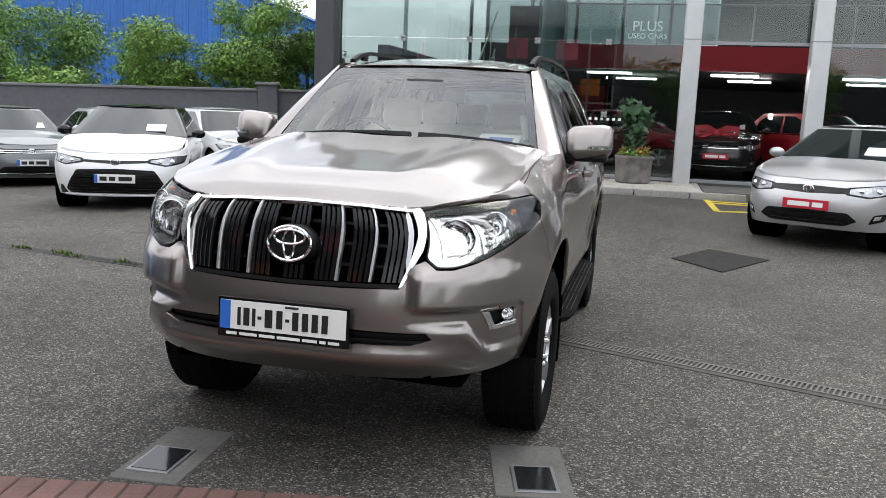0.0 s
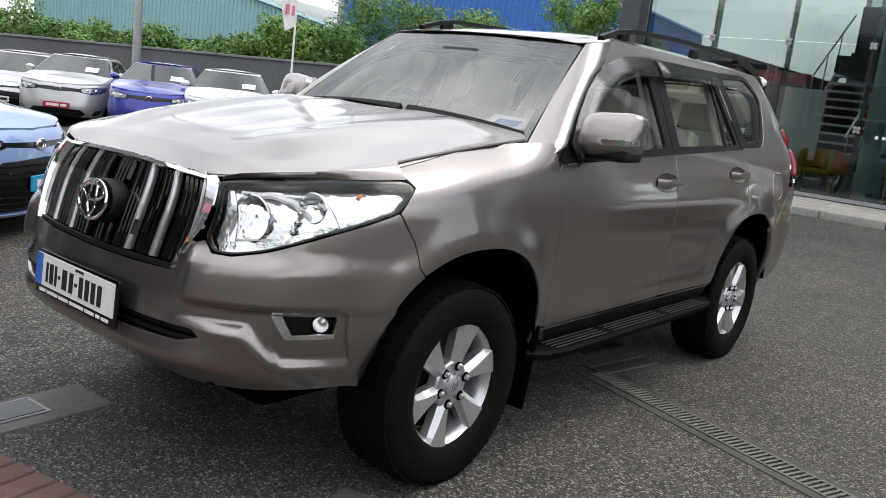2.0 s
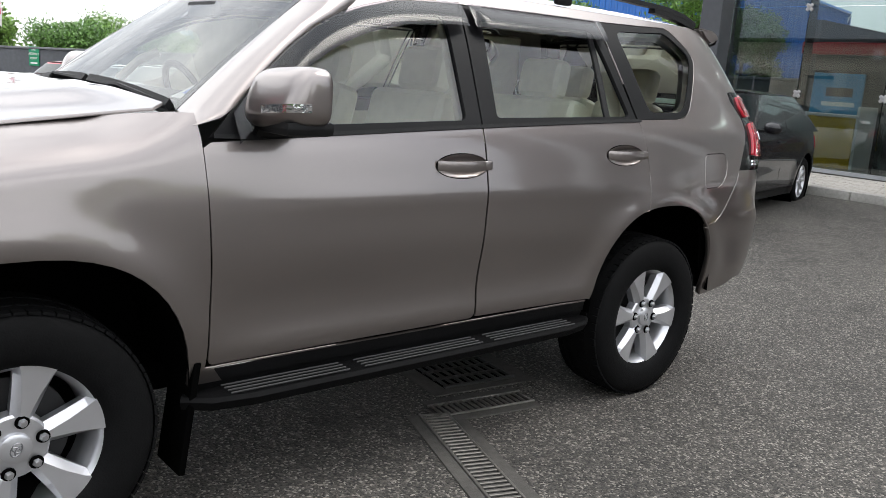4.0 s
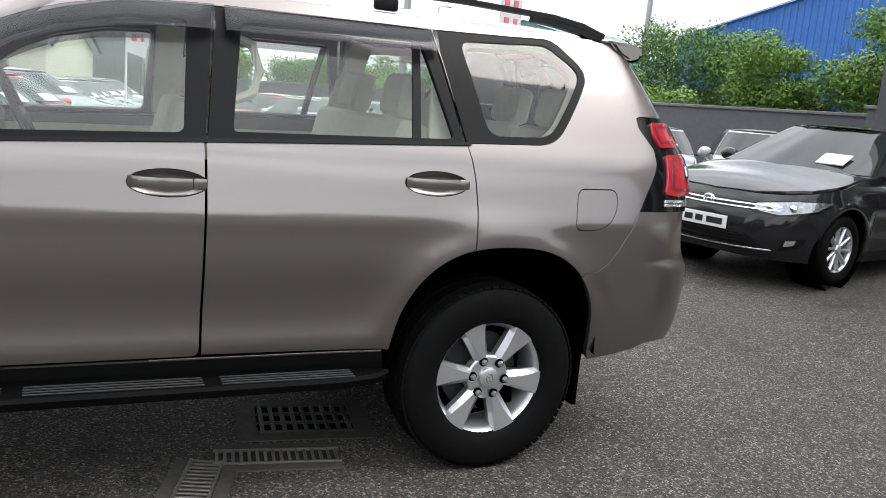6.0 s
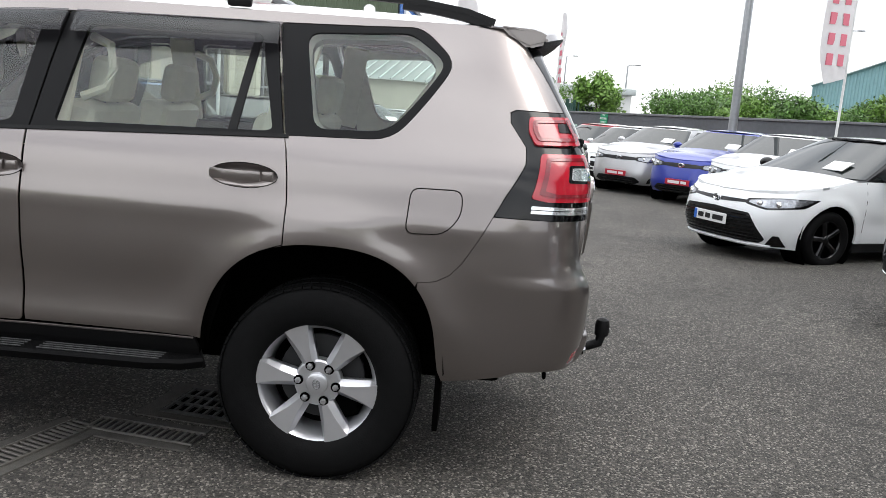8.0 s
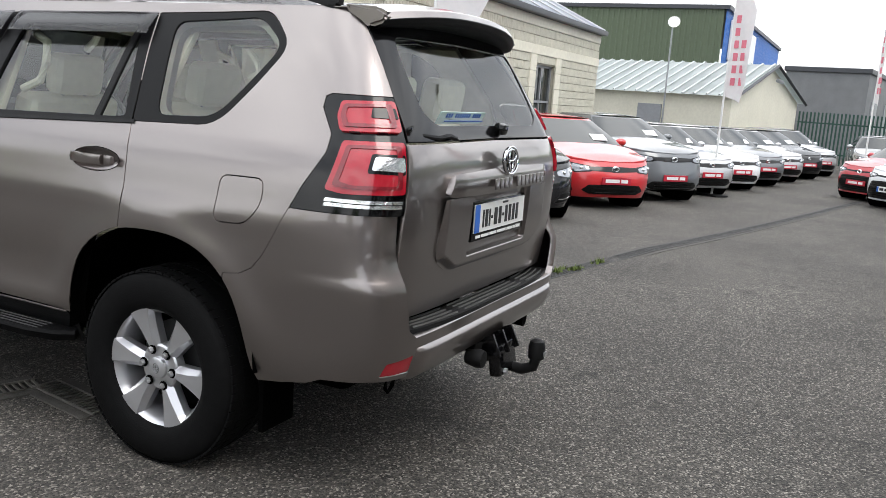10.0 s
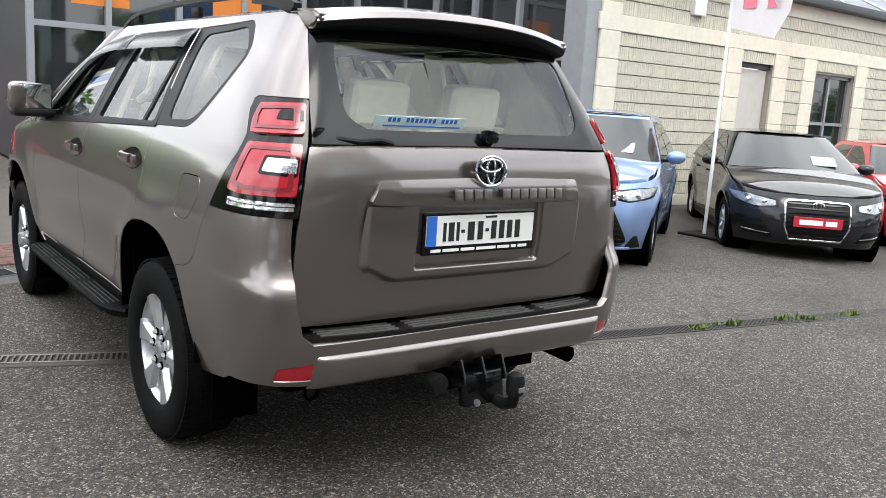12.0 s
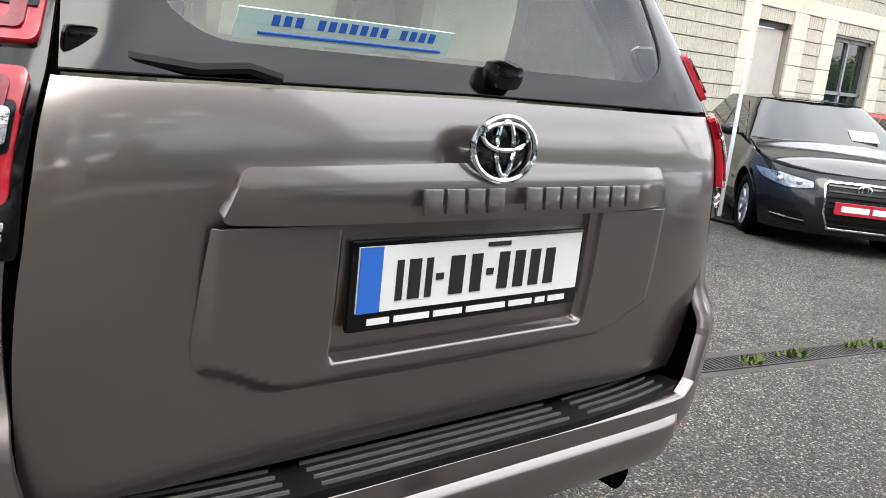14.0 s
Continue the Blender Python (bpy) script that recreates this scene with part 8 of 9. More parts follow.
for k in range(5):
    for j in range(3):
        part("strip_light", box_bm((-3.5 + 3.0 * k + 0.6 * j, FY + 2.2 + 2.6 * j, 2.68 if j > 0 and k > 0 else 6.9), (1.1, 0.10, 0.05)), M["tube"], show, "white strip light")
for k in range(4):
    part("strip_light", box_bm((-4.2 + 2.3 * k, FY + 4.5 + 1.2 * (k % 2), 5.2), (1.2, 0.10, 0.05), pose(0, 0, 0, 0, 0, 20)), M["tube"], show, "white strip light")
stairs = thing("staircase", "open metal staircase inside the showroom", "stairs")
for i in range(15):
    part("tread", box_bm((-2.45, FY + 2.3 + 0.27 * i, FZ + 0.19 * (i + 1)), (1.3, 0.30, 0.05), None, 0.006, 1), M["metal_clad"], stairs)
for sx in (-1, 1):
    part("stringer", box_bm((-2.45 + sx * 0.66, FY + 4.2, FZ + 1.45), (0.05, 4.9, 0.24), pose(0, 0, 0, 35, 0, 0)), M["steel"], stairs)
    part("handrail", tube(bmesh.new(), [(-2.45 + sx * 0.68, FY + 2.1, FZ + 1.1), (-2.45 + sx * 0.68, FY + 6.3, FZ + 3.95)], 0.025, 8), M["steel"], stairs)
    for i in range(0, 15, 3):
        part("baluster", add_cyl(bmesh.new(), (-2.45 + sx * 0.68, FY + 2.3 + 0.27 * i, FZ + 0.19 * i), (-2.45 + sx * 0.68, FY + 2.3 + 0.27 * i, FZ + 0.19 * i + 1.15), 0.014, segs=6), M["steel"], stairs)


M["yellow_seat"] = material("mustard_seat", (0.55, 0.36, 0.02), 0.5, vary=0.06, scale=20)
M["orange_seat"] = material("orange_seat", (0.62, 0.19, 0.025), 0.5, vary=0.06, scale=20)
M["beech"] = material("pale_beech", (0.50, 0.34, 0.16), 0.5, vary=0.15, scale=25)


def tub_chair(x, y, turn, mat, word):
    th = thing("tub_chair", word + " moulded tub chair with pale wooden legs", "chair", "showroom chairs", at=Matrix.Translation((x, y, FZ)) @ pose(0, 0, 0, 0, 0, turn))
    part("seat", box_bm((0, 0, 0.44), (0.54, 0.50, 0.08), None, 0.035, 3), mat, th)
    bm = bmesh.new()
    pts = [(0.27 * math.cos(a), 0.25 * math.sin(a), 0.62 + 0.09 * max(0, math.sin(a))) for a in np.linspace(-0.3, math.pi + 0.3, 14)]
    sweep(bm, pts, [(-0.022, -0.20), (-0.03, 0.0), (-0.02, 0.14), (0.02, 0.14), (0.03, 0), (0.022, -0.20)])
    part("backrest", bm, mat, th)
    for sx in (-1, 1):
        for sy in (-1, 1):
            part("leg", add_cyl(bmesh.new(), (sx * 0.26, sy * 0.24, 0), (sx * 0.19, sy * 0.17, 0.42), 0.014, 0.022, 10), M["beech"], th)


tub_chair(-1.85, FY + 0.75, 10, M["yellow_seat"], "mustard yellow")
tub_chair(-0.62, FY + 0.75, 200, M["yellow_seat"], "mustard yellow")
tub_chair(-1.52, FY + 1.42, 120, M["orange_seat"], "orange")
tub_chair(-0.10, FY + 1.20, 250, M["orange_seat"], "orange")
tb = thing("round_table", "round pale wooden cafe table inside the showroom", "table", at=Matrix.Translation((-0.82, FY + 1.70, FZ)))
part("tabletop", add_lathe(bmesh.new(), [(0.0, 0.75), (0.40, 0.75), (0.41, 0.735), (0.40, 0.72), (0.0, 0.72)], Matrix(), 28), M["beech"], tb)
part("pedestal", add_cyl(bmesh.new(), (0, 0, 0), (0, 0, 0.72), 0.04, 0.03, 12), M["steel"], tb)
desk = thing("reception_counter", "mustard and white reception counter in the showroom", "counter", at=Matrix.Translation((-4.2, FY + 1.4, FZ)))
part("front_panel", box_bm((0, 0, 0.45), (1.5, 0.12, 0.9), None, 0.01, 1), M["yellow_seat"], desk)
part("worktop", box_bm((0, 0.3, 0.92), (1.6, 0.75, 0.05), None, 0.01, 1), M["white"], desk)
part("side_panel", box_bm((0.78, 0.3, 0.55), (0.06, 0.7, 1.1), None, 0.01, 1), M["white"], desk)
board = thing("display_board", "white upright display board inside the showroom", "display board", at=Matrix.Translation((-2.3, FY + 0.9, FZ)))
part("board", box_bm((0, 0, 1.25), (0.75, 0.05, 1.3), None, 0.01, 1), M["white"], board)
part("foot", box_bm((0, 0, 0.3), (0.5, 0.05, 0.6), None, 0.01, 1), M["steel"], board)
scr_ = thing("display_screen", "blue and white poster screen on a stand inside the showroom", "screen", at=Matrix.Translation((-4.25, FY + 2.2, 0)))
part("panel", box_bm((0, 0, 1.62), (0.95, 0.06, 0.85), None, 0.01, 1), M["blue_plate"], scr_)
part("picture_bar", box_bm((0.05, -0.034, 1.70), (0.5, 0.006, 0.16)), M["ink"], scr_)
part("picture_bar", box_bm((0.05, -0.034, 1.48), (0.62, 0.006, 0.08)), M["white"], scr_)
part("stand", box_bm((0, 0.02, 0.60 + FZ / 2), (0.5, 0.05, 1.25 - FZ), None, 0.01, 1), M["steel"], scr_)
part("red_bulkhead", box_bm((-4.0, FY + 2.6, 2.52), (2.4, 0.3, 0.22), None, 0.01, 1), M["red_wall"], show, "red bulkhead over the sales desks")
# window lettering
wl_ = thing("window_lettering", "white plus used cars lettering on the showroom glass", "window lettering")
M["pale_film"] = material("pale_window_film", (0.42, 0.56, 0.56), 0.6)
lettering("PLUS", 0.27, M["pale_film"], wl_, Matrix.Translation((1.05, FY - 0.03, 3.30)) @ pose(0, 0, 0, 90, 0, 0))
lettering("USED CARS", 0.145, M["pale_film"], wl_, Matrix.Translation((1.05, FY - 0.03, 3.12)) @ pose(0, 0, 0, 90, 0, 0))
for i in range(17):
    part("address_bar", box_bm((-0.75 + i * 0.115, FY - 0.02, FZ + 1.15), (0.055, 0.004, 0.05)), M["white"], wl_)
small_car("showroom_car", "black saloon car with a large red bow on its bonnet", "saloon", BLACK, Matrix.Translation((2.82, FY + 3.5, FZ)) @ pose(0, 0, 0, 0, 0, -6), "multi", "red", strip=True, group="showroom cars")
bow = thing("gift_bow", "large red ribbon bow lying on the bonnet", "bow", at=Matrix.Translation((2.62, FY + 1.95, FZ + 0.90)))
for sx in (-1, 1):
    bm = bmesh.new()
    pts = [(0, 0, 0.05), (sx * 0.2, 0.05, 0.16), (sx * 0.42, 0.0, 0.15), (sx * 0.40, -0.05, 0.0), (sx * 0.18, -0.03, 0.0), (0, 0, 0.05)]
    sweep(bm, pts, [(-0.07, -0.006), (0.07, -0.006), (0.07, 0.006), (-0.07, 0.006)], up=(0, 1, 0.1))
    part("loop", bm, M["red_wall"], bow)
    part("tail", box_bm((sx * 0.22, -0.22, 0.0), (0.12, 0.4, 0.01), pose(0, 0, 0, 10, 0, sx * 30)), M["red_wall"], bow)
part("knot", box_bm((0, 0, 0.06), (0.12, 0.1, 0.1), None, 0.03), M["red_wall"], bow)
small_car("showroom_car", "red hatchback standing inside the showroom", "small", RED, Matrix.Translation((4.95, FY + 3.2, FZ)) @ pose(0, 0, 0, 0, 0, 30), "plain", "white", metal=0.1, group="showroom cars")
small_car("showroom_car", "dark red hatchback standing inside the showroom", "hatch", (0.20, 0.012, 0.02), Matrix.Translation((0.6, FY + 5.0, FZ)) @ pose(0, 0, 0, 0, 0, 65), "plain", "white", group="showroom cars")
small_car("showroom_car", "red sports hatchback beside the showroom glass", "hatch", RED, Matrix.Translation((8.2, FY + 3.0, FZ)) @ pose(0, 0, 0, 0, 0, 35), "plain", "white", metal=0.1, group="showroom cars")

# planter outside the glass
pl = thing("planter", "round speckled stone planter with shrub and red flowers", "planter", at=Matrix.Translation((0.98, 11.0, gz_at(0.98, 9.4) + 0.10)) @ Matrix.Scale(0.9, 4))
part("pot", add_lathe(bmesh.new(), [(0.0, 0.0), (0.33, 0.0), (0.36, 0.03), (0.385, 0.50), (0.40, 0.52), (0.40, 0.57), (0.35, 0.57), (0.33, 0.50), (0.0, 0.50)], Matrix(), 36), M["planter"], pl, "speckled granite pot")
v, f = foliage_bm(7, [(0.0, 0.05, 1.15, 0.26), (-0.12, 0, 1.5, 0.24), (0.12, 0.05, 1.35, 0.22), (0, 0, 0.85, 0.2)], 420, 0.11)
mesh_part("shrub", v, f, leaf_material("glossy_shrub_leaves", (0.03, 0.075, 0.028)), pl, "broad dark green leaves")
part("stem", tube(bmesh.new(), [(0, 0, 0.5), (0.02, 0.02, 1.0), (-0.03, 0.0, 1.5)], [0.025, 0.02, 0.01], 7), M["bark"], pl)
v, f = foliage_bm(8, [(-0.2, -0.1, 0.60, 0.14), (0.0, -0.2, 0.60, 0.15), (0.2, -0.1, 0.62, 0.15), (0.1, 0.2, 0.6, 0.15)], 500, 0.035)
mesh_part("bedding_leaves", v, f, M["leaf"], pl)
for nm, mt, sd in (("red_flowers", M["red_wall"], 3), ("white_flowers", M["white"], 4), ("yellow_flowers", M["yellow_seat"], 5)):
    v, f = foliage_bm(sd, [(-0.2, -0.15, 0.66, 0.13), (0.12, -0.2, 0.68, 0.15), (0.22, 0.0, 0.66, 0.12)], 46 if sd == 3 else 18, 0.032)
    mesh_part(nm, v, f, mt, pl)

# kerb and paving before the glass
kz = gz_at(0, 9.4)
pave = bed("pavement", [(-9.0, 9.5, kz), (2.2, 9.5, kz), (2.2, FY + 0.1, kz), (-9.0, FY + 0.1, kz)], 0.088, "buff block paving before the showroom")
structure(pave, "buff block paving laid in herringbone before the showroom", "paving")
kerb = thing("kerb", "", "")
structure(kerb, "pale concrete kerb stones along the paving", "kerb")
for i in range(13):
    x = -9.0 + i * 0.915 - 0.0
    if x < 2.2:
        part("kerb_stone", box_bm((x + 0.45, 9.42, (gz_at(x, 9.4) + 0.02)), (0.90, 0.15, 0.18), None, 0.02), M["kerb"], kerb)
apron = thing("apron", "", "")
structure(apron, "grey concrete apron before the showroom doors", "paving")
part("slab", box_bm((7.2, 11.0, kz + 0.02), (9.9, 1.7, 0.10)), M["concrete"], apron)
for k, (a, b) in enumerate((((2.25, 9.35), (2.35, 8.1)), ((2.35, 8.1), (3.35, 8.35)), ((2.3, 9.2), (3.45, 9.15)), ((2.3, 9.0), (3.5, 8.9)))):
    a, b = Vector(a), Vector(b)
    d = b - a
    n = Vector((-d.y, d.x)).normalized() * 0.05
    flat_patch("yellow_line", [tuple(a + n), tuple(b + n), tuple(b - n), tuple(a - n)], 0.004, M["yellow"], "worn yellow painted parking line", "road marking")

# ---- block-fronted workshop ----
BY = -3.95
shop = thing("workshop", "low cream split-block building with grey upper cladding", "building")
X0, X1 = -7.2, -22.5
openings = [(-11.75, -10.75, 0.0, 2.45), (-14.6, -13.1, 0.85, 2.4), (-18.6, -17.1, 0.85, 2.4)]


def wall_with_openings(name, parent, mat, xa, xb, z0, z1, y, thick, holes):
    """A wall along x built round its openings."""
    xs_ = sorted({xa, xb, *[v for h in holes for v in h[:2]]})
    zs_ = sorted({z0, z1, *[v for h in holes for v in h[2:] if z0 < v < z1]})
    bm = bmesh.new()
    for a, b in zip(xs_, xs_[1:]):
        for c, d in zip(zs_, zs_[1:]):
            if any(h[0] <= a and b <= h[1] and h[2] <= c and d <= h[3] for h in holes):
                continue
            add_box(bm, ((a + b) / 2, y - thick / 2, (c + d) / 2), (b - a, thick, d - c))
    bmesh.ops.remove_doubles(bm, verts=bm.verts, dist=1e-4)
    return part(name, bm, mat, parent, smooth=False)


backing = wall_with_openings("masonry_backing", shop, M["mortar"], X1, X0, 0, 3.55, BY - 0.02, 0.28, openings)
part("smooth_band", box_bm(((X0 + X1) / 2, BY + 0.012, 2.76), (X0 - X1, 0.05, 0.24), None, 0.006, 1), M["cream_wall"], shop, "smooth cream lintel band")
part("smooth_band", box_bm(((X0 + X1) / 2, BY + 0.012, 3.44), (X0 - X1, 0.05, 0.24), None, 0.006, 1), M["cream_wall"], shop, "smooth cream upper band")
part("plinth", box_bm(((X0 + X1) / 2, BY + 0.012, 0.09), (X0 - X1, 0.05, 0.18), None, 0.006, 1), M["cream_wall"], shop)
for x, z0, z1 in ((-7.45, 0.18, 3.32), (-10.55, 0.18, 2.64), (-11.95, 0.18, 2.64), (-12.9, 0.18, 2.64), (-14.8, 0.18, 2.64), (-16.9, 0.18, 2.64), (-18.8, 0.18, 2.64)):
    for i in range(int((z1 - z0) / 0.41)):
        part("quoin", box_bm((x, BY + 0.014, z0 + 0.205 + i * 0.41), (0.42, 0.05, 0.404), None, 0.008, 1), M["cream_wall"], shop)
part("fascia_gutter", box_bm(((X0 + X1) / 2, BY + 0.12, 3.63), (X0 - X1, 0.26, 0.14), None, 0.02), M["dark_clad"], shop)
bm = bmesh.new()
f = bm.faces.new([bm.verts.new(p) for p in ((X1, BY + 0.25, 3.68), (X0, BY + 0.25, 3.68), (X0, BY - 5.0, 6.2), (X1, BY - 5.0, 6.2))])
bmesh.ops.solidify(bm, geom=[f], thickness=0.12)
part("upper_cladding", bm, M["grey_clad"], shop, "sloping blue-grey metal cladding", smooth=False)
for i in range(9):
    x = X0 - 0.9 - i * 1.75
    part("cladding_seam", tube(bmesh.new(), [(x, BY + 0.25, 3.70), (x, BY - 5.0, 6.22)], 0.02, 4), M["metal_clad"], shop)
part("side_masonry", box_bm((X0 - 0.34, BY - 2.8, 1.75), (0.28, 5.0, 3.5)), M["cream_wall"], shop)
dr = thing("door_1", "", "")
structure(dr, "pale grey flush steel door with a dark head", "door")
part("leaf", box_bm((-11.25, BY - 0.12, 1.18), (0.90, 0.05, 2.32), None, 0.006, 1), M["door_grey"], dr)
part("head", box_bm((-11.25, BY - 0.10, 2.40), (1.0, 0.08, 0.09)), M["dark_clad"], dr)
part("door_handle", box_bm((-10.90, BY - 0.08, 1.05), (0.12, 0.05, 0.03), None, 0.008), M["steel"], dr)
for k, (a, b, c, d) in enumerate(openings[1:]):
    wi = thing("window_%d" % (k + 1), "", "")
    structure(wi, "grey-framed workshop window with glazing bars", "window")
    part("pane", box_bm(((a + b) / 2, BY - 0.14, (c + d) / 2), (b - a, 0.012, d - c)), CAR_GLASS, wi)
    for x in (a + 0.03, (a + b) / 2, b - 0.03):
        part("window_frame", box_bm((x, BY - 0.12, (c + d) / 2), (0.06, 0.06, d - c)), M["frame_grey"], wi)
    for z in (c + 0.03, c + 0.62, d - 0.03):
        part("window_frame", box_bm(((a + b) / 2, BY - 0.12, z), (b - a, 0.06, 0.06)), M["frame_grey"], wi)
    part("window_sill", box_bm(((a + b) / 2, BY + 0.0, c - 0.03), (b - a + 0.1, 0.16, 0.06), None, 0.008, 1), M["cream_wall"], wi)
part("alarm_box", box_bm((-9.4, BY + 0.05, 3.2), (0.3, 0.10, 0.3), None, 0.02), M["white"], shop)

wing = thing("glazed_wing", "dark glazed showroom wing with grey frames", "building")
for i in range(6):
    a = -7.2 + i * 1.1
    for z0, z1 in ((0.1, 2.2), (2.25, 3.6), (3.65, 5.4)):
        part("pane", box_bm((a + 0.55, -9.0, (z0 + z1) / 2), (1.06, 0.03, z1 - z0)), M["wing_glass"], wing)
for i in range(7):
    part("mullion", box_bm((-7.2 + i * 1.1, -8.97, 2.8), (0.09, 0.14, 5.6)), M["frame_grey"], wing)
for z in (0.05, 2.22, 3.62, 5.45):
    part("transom", box_bm((-3.9, -8.97, z), (6.6, 0.13, 0.09)), M["frame_grey"], wing)
for i in range(4):
    y0 = BY - 0.5 - i * 1.15
    for z0, z1 in ((0.1, 2.2), (2.25, 3.6), (3.65, 5.4)):
        part("pane", box_bm((X0 + 0.02, y0 - 0.57, (z0 + z1) / 2), (0.03, 1.10, z1 - z0)), M["wing_glass"], wing)
    part("mullion", box_bm((X0 + 0.05, y0 - 1.15, 2.8), (0.14, 0.09, 5.6)), M["frame_grey"], wing)
for z in (0.05, 2.22, 3.62, 5.45):
    part("transom", box_bm((X0 + 0.05, BY - 2.8, z), (0.13, 4.6, 0.09)), M["frame_grey"], wing)
part("corner_column", box_bm((X0 + 0.02, BY - 0.24, 2.9), (0.42, 0.46, 5.8), None, 0.012, 1), M["frame_grey"], wing, "grey metal-clad corner column")
part("fascia", box_bm((-3.9, -9.1, 6.0), (6.8, 0.5, 1.0), None, 0.02), M["metal_clad"], wing)
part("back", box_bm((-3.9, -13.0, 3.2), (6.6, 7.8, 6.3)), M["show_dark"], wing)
for x in (-4.9, -2.7):
    part("poster", box_bm((x, -8.975, 4.5), (0.95, 0.02, 0.9)), M["banner_red"], wing, "red poster in the window")
    part("poster", box_bm((x + 1.1, -8.975, 2.9), (0.85, 0.02, 0.7)), M["orange_seat"], wing, "orange poster in the window")
small_car("red_parked_car", "red car parked beyond the glazed wing", "saloon", RED, spot(1.6, -15.5, 95), "plain", "white", h=0.1)

# far end of the yard
far = thing("cream_shed", "low cream outbuilding with a pale ribbed pitched roof", "outbuilding", at=Matrix.Translation((-33.0, 0.04, -0.42)) @ pose(0, 0, 0, 0, 0, -13))
bm = bmesh.new()
prof = [(3.8, 0.0), (3.8, 2.55), (0.0, 3.85), (-3.8, 2.55), (-3.8, 0.0)]
va = [[bm.verts.new((x, y, z)) for x, z in prof] for y in (0.0, -11.0)]
bm.faces.new(va[0][::-1])
bm.faces.new(va[1])
for i in range(5):
    bm.faces.new((va[0][i], va[0][(i + 1) % 5], va[1][(i + 1) % 5], va[1][i]))
bmesh.ops.recalc_face_normals(bm, faces=bm.faces)
part("wall", bm, M["cream_wall"], far, smooth=False)
for sx in (1, -1):
    bm = bmesh.new()
    f = bm.faces.new([bm.verts.new(p) for p in ((0, 0.25, 3.93), (sx * 4.1, 0.25, 2.53), (sx * 4.1, -11.2, 2.53), (0, -11.2, 3.93))])
    bmesh.ops.solidify(bm, geom=[f], thickness=0.07)
    part("roof", bm, M["roof_sheet"], far, smooth=False)
    bm = bmesh.new()
    for i in range(24):
        y = 0.1 - i * 0.48
        tube(bm, [(sx * 0.05, y, 3.96), (sx * 4.1, y, 2.575)], 0.035, 4)
    part("roof_ribs", bm, M["roof_sheet"], far)
    part("verge_board", tube(bmesh.new(), [(0, 0.27, 3.90), (sx * 4.1, 0.27, 2.50)], 0.07, 4), M["dark_clad"], far)
part("door", box_bm((3.83, -3.2, 1.05), (0.08, 1.0, 2.1), None, 0.01, 1), M["frame_grey"], far)
part("security_camera", box_bm((-0.2, 0.32, 3.3), (0.14, 0.30, 0.14), pose(0, 0, 0, -20, 0, 0), 0.03), M["frame_grey"], far)
dish = thing("satellite_mast", "thin mast with a white round dish beside the outbuilding", "mast", at=Matrix.Translation((-28.6, -3.1, -0.3)))
part("pole", add_cyl(bmesh.new(), (0, 0, 0), (0, 0, 4.9), 0.035, 0.03, 8), M["galv"], dish)
part("dish", add_lathe(bmesh.new(), [(0.0, 0.0), (0.12, 0.02), (0.22, 0.08), (0.21, 0.09), (0.0, 0.012)], Matrix.Translation((0.06, 0.05, 4.9)) @ pose(0, 0, 0, 0, 70, 10), 16), M["white"], dish)
gb = thing("green_unit", "dark green industrial unit with a white sign on its blue side", "industrial unit")
bm = bmesh.new()
ribbed(bm, (-46, -14, 0), (-46, -4.0, 0), 0, lambda t: 7.6)
part("cladding", bm, material("olive_cladding", (0.10, 0.13, 0.08), 0.6, vary=0.1, scale=3), gb, smooth=False)
bm = bmesh.new()
ribbed(bm, (-46, -4.0, 0), (-76, -4.0, 0), 0, lambda t: 7.6)
bmesh.ops.reverse_faces(bm, faces=bm.faces)
part("blue_cladding", bm, M["blue_clad"], gb, smooth=False)
part("sign_board", box_bm((-53, -3.86, 6.0), (11.0, 0.12, 2.2)), M["white"], gb)
part("roof", box_bm((-61, -9, 7.62), (30.3, 10.4, 0.22)), M["dark_clad"], gb)
gu = thing("grey_unit", "long low grey industrial building behind the fence", "industrial unit", at=Matrix.Translation((-45, -0.45, -0.42)) @ pose(0, 0, 0, 0, 0, 173.2))
part("wall", box_bm((15.1, -2.0, 2.2), (30.2, 4.0, 4.4)), M["coping"], gu)
part("parapet", box_bm((15.1, -2.0, 4.45), (30.4, 4.2, 0.25), None, 0.02, 1), M["dark_clad"], gu)
for x in (3.0, 9.0, 15.5, 22.0):
    part("shutter", box_bm((x, -4.02, 1.5), (2.4, 0.08, 3.0), None, 0.01, 1), M["frame_grey"], gu)
    part("shutter", box_bm((x, 0.02, 1.5), (2.4, 0.08, 3.0), None, 0.01, 1), M["frame_grey"], gu)
wh = thing("white_terrace", "row of low white buildings beyond the fence", "building")
part("wall", box_bm((-66, 4.5, 1.7), (6, 16, 3.4)), M["white"], wh)
part("roof", box_bm((-66, 4.5, 3.6), (6.6, 16.6, 0.5), None, 0.1), M["roof_sheet"], wh)
for y in (-1.5, 2.0, 5.5, 9.0):
    part("window", box_bm((-62.95, y, 1.7), (0.1, 1.5, 1.2)), CAR_GLASS, wh)
part("red_sign", box_bm((-62.9, 3.7, 3.0), (0.1, 1.4, 0.5)), M["red_plate"], wh)
gb.location, wh.location = (0, 0, -0.42), (0, 0, -0.43)
fence = thing("palisade_fence", "dark green steel palisade fence across the yard", "fence")
for z in (0.45, 1.75):
    part("rail", box_bm((-36.6, 3.5, z), (0.05, 5.0, 0.06)), M["fence_green"], fence)
for i in range(33):
    part("pale", box_bm((-36.55, 1.05 + i * 0.152, 1.1), (0.02, 0.07, 2.2), None, 0.004, 1), M["fence_green"], fence)
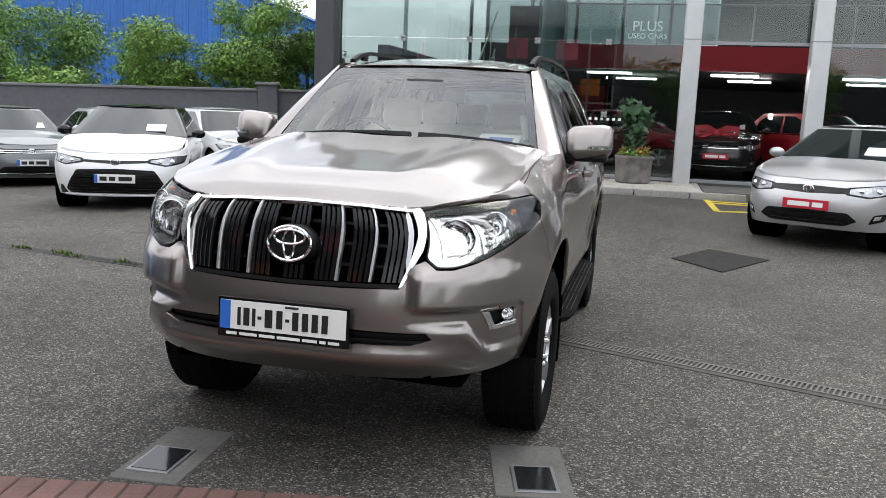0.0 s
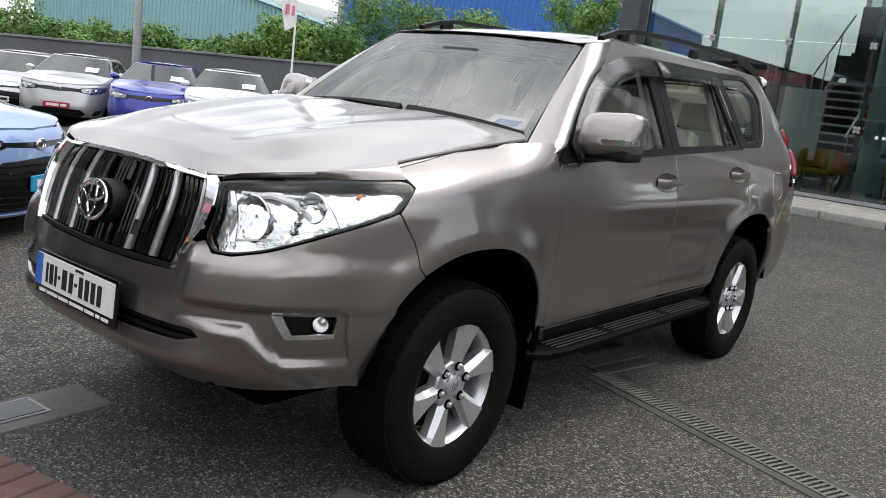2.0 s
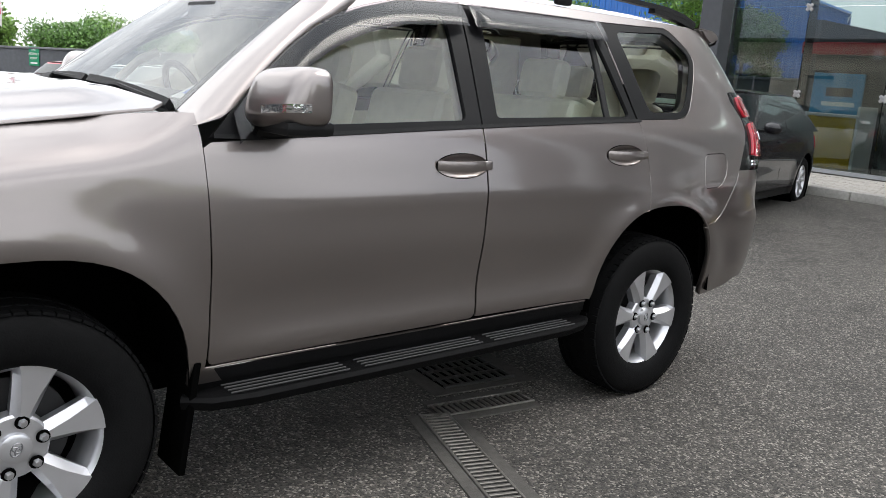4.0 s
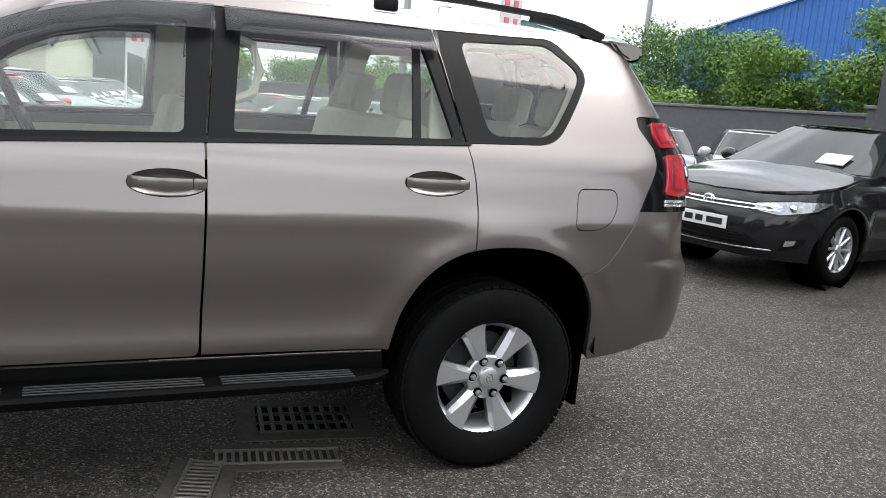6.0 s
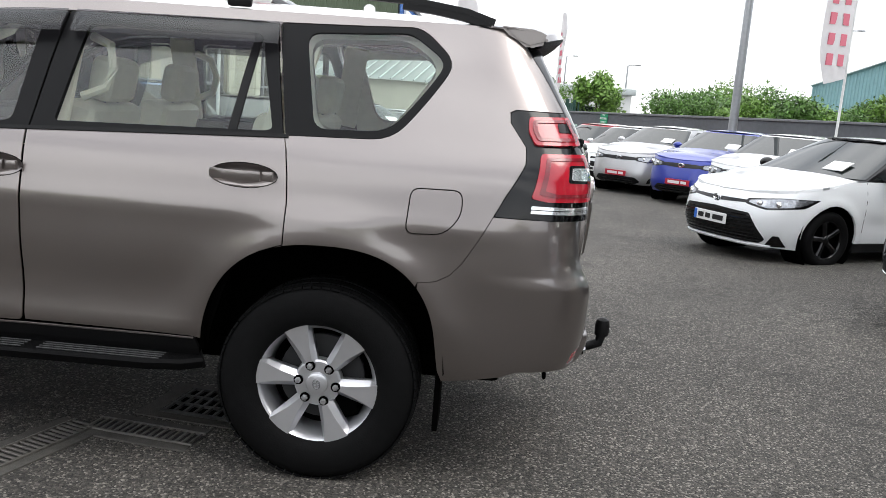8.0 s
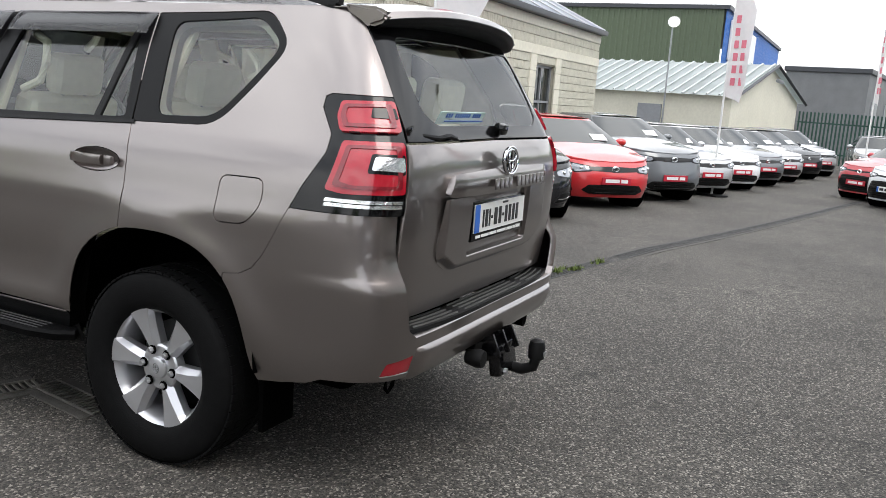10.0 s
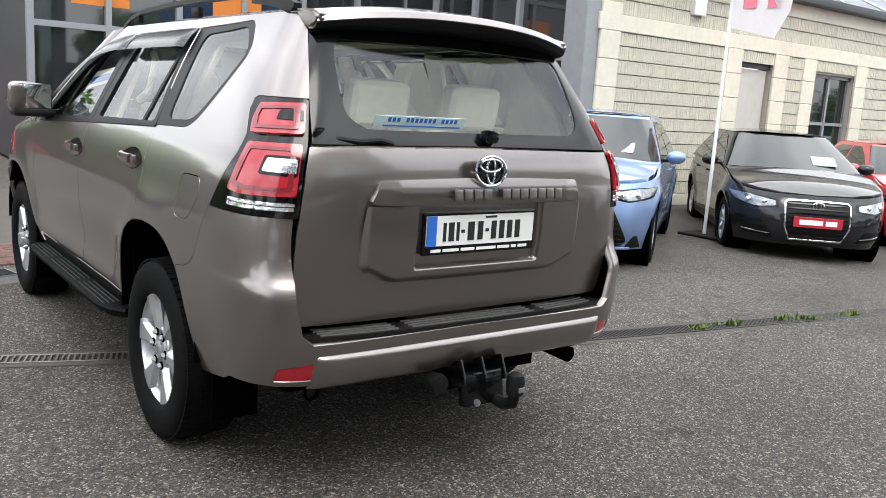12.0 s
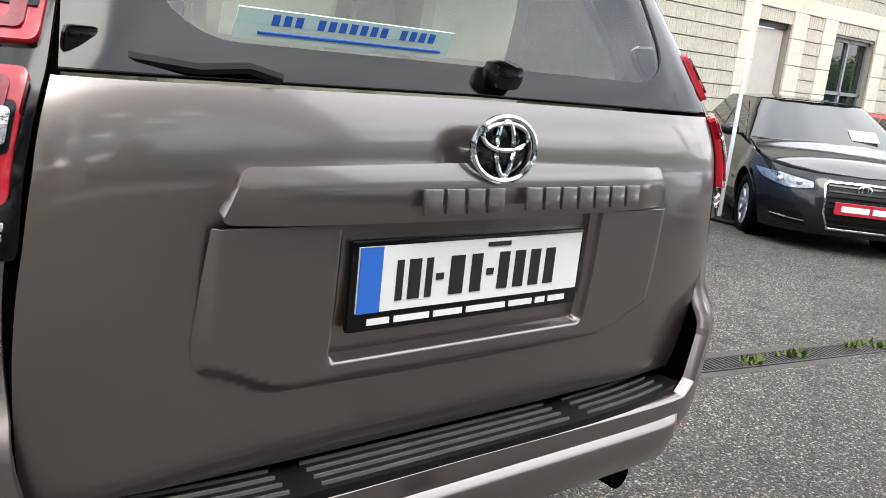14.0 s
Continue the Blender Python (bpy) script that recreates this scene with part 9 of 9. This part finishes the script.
fence.location = (0, 0, -0.40)
gate = thing("yard_gate", "open dark green steel palisade gate", "gate")
gm = Matrix.Translation((-29.6, 4.8, -0.39)) @ pose(0, 0, 0, 0, 0, 170)
for x in (0.0, 3.2):
    part("post", bmesh_xf(box_bm((x, 0, 1.15), (0.12, 0.12, 2.3)), gm), M["fence_green"], gate)
for z in (0.35, 1.75):
    part("rail", bmesh_xf(box_bm((1.6, 0, z), (3.2, 0.05, 0.06)), gm), M["fence_green"], gate)
for i in range(21):
    part("pale", bmesh_xf(box_bm((0.1 + i * 0.152, 0.03, 1.1), (0.07, 0.02, 2.1), None, 0.004, 1), gm), M["fence_green"], gate)

# ---- pieces of walls and paving ----
lay_blocks("paver", red_bed, (-3.4, -4.0, 0.0), math.degrees(math.atan(0.2)), (34, 16), (0.2, 0.1), M["red_paver"], lambda x, y: -3.3 < x < 0.95 and -4.2 < y < edge(x) - 0.11, 300, -0.012)
soldier = bpy.data.meshes.new("paver")
bm = box_bm((0, 0, 0), (0.098, 0.196, 0.05), None, 0.006, 1)
bm.to_mesh(soldier)
bm.free()
soldier.materials.append(M["red_paver"])
for x in np.arange(-3.3, 0.97, 0.105):
    o = new("edging_paver", soldier)
    o.parent = red_bed
    o.matrix_basis = Matrix.Translation((x, edge(x) - 0.10, -0.012)) @ pose(0, 0, 0, 0, 0, math.degrees(math.atan(0.2)))
gp = bpy.data.meshes.new("paver")
bm = box_bm((0, 0, 0), (0.232, 0.112, 0.05), None, 0.008, 1)
bm.to_mesh(gp)
bm.free()
gp.materials.append(M["grey_paver"])
rp = random.Random(3)
rest = bmesh.new()
made = 0
for j in range(19):
    for i in range(47):
        x, y = -8.95 + i * 0.24 + 0.12 * (j % 2), 9.56 + j * 0.12
        if x > 2.15 or y > FY:
            continue
        m = Matrix.Translation((x, y, kz + 0.075 + rp.uniform(-0.003, 0.003))) @ pose(0, 0, 0, rp.uniform(-0.8, 0.8), rp.uniform(-0.8, 0.8), rp.uniform(-1.5, 1.5))
        if made < 300 and x > -5.0:
            o = new("paver", gp)
            o.parent = pave
            o.matrix_basis = m
            made += 1
        else:
            add_box(rest, (0, 0, 0), (1, 1, 1))
            for v in rest.verts[-8:]:
                v.co = m @ Vector((v.co.x * 0.232, v.co.y * 0.112, v.co.z * 0.05))
tagged(part("pavers", rest, M["grey_paver"], pave, smooth=False), kind="stuff")

# split-face fluted blocks in courses
def fluted(seed, w=0.396, h=0.184, n=8):
    """Front of one block: upright ribs with broken, uneven faces."""
    rb = random.Random(seed)
    v, f = [], []
    p = w / n
    prof = []
    for i in range(n):
        x0 = -w / 2 + i * p
        o = rb.uniform(0.018, 0.028)
        prof += [(x0, 0.006), (x0 + p * 0.22, o), (x0 + p * 0.75, o + rb.uniform(-0.005, 0.004)), (x0 + p * 0.97, 0.006)]
    prof = [(-w / 2, -0.03)] + prof + [(w / 2, -0.03)]
    for x, y in prof:
        v += [(x, y, -h / 2), (x, y + rb.uniform(-0.002, 0.002), h / 2)]
    for i in range(len(prof) - 1):
        f.append((2 * i + 2, 2 * i, 2 * i + 1, 2 * i + 3))
    return v, f


blk = []
for k in range(4):
    v, f = fluted(k)
    me = bpy.data.meshes.new("block")
    me.from_pydata(v, [], f)
    me.materials.append(M["block"])
    blk.append(me)
solid = [(-7.66, -7.2), (-10.76, -10.34), (-12.16, -11.74), (-13.11, -12.69), (-15.01, -14.59), (-17.11, -16.69), (-19.01, -18.59)]
made, rest_v, rest_f = 0, [], []
for z0, z1 in ((0.18, 2.64), (2.88, 3.32)):
    n = round((z1 - z0) / 0.2)
    step = (z1 - z0) / n
    for i in range(n):
        z = z0 + (i + 0.5) * step
        shut = [q for q in solid if z < 2.64] + [(a, b) for a, b, c, d in openings if c - 0.02 < z < d + 0.02]
        if z > 2.64:
            shut.append((-7.66, -7.2))
        at_x = X0
        for a, b in sorted(shut, key=lambda q: -q[1]) + [(X1 - 1, X1)]:
            run = at_x - b
            if run > 0.08:
                m = max(1, round(run / 0.4))
                for q in range(m):
                    x = at_x - (q + 0.5) * run / m
                    if made < 300 and x > -13.2:
                        o = new("block", blk[(made * 7 + i) % 4])
                        o.parent = shop
                        o.location, o.scale = (x, BY - 0.006, z), (run / m / 0.4, 1, step / 0.2)
                        made += 1
                    else:
                        v, f = fluted((q * 5 + i) % 9)
                        k = len(rest_v)
                        rest_v += [(x + p[0] * run / m / 0.4, BY - 0.006 + p[1], z + p[2] * step / 0.2) for p in v]
                        rest_f += [tuple(k + c for c in g) for g in f]
            at_x = min(at_x, a)
tagged(mesh_part("masonry", rest_v, rest_f, M["block"], shop), kind="stuff")
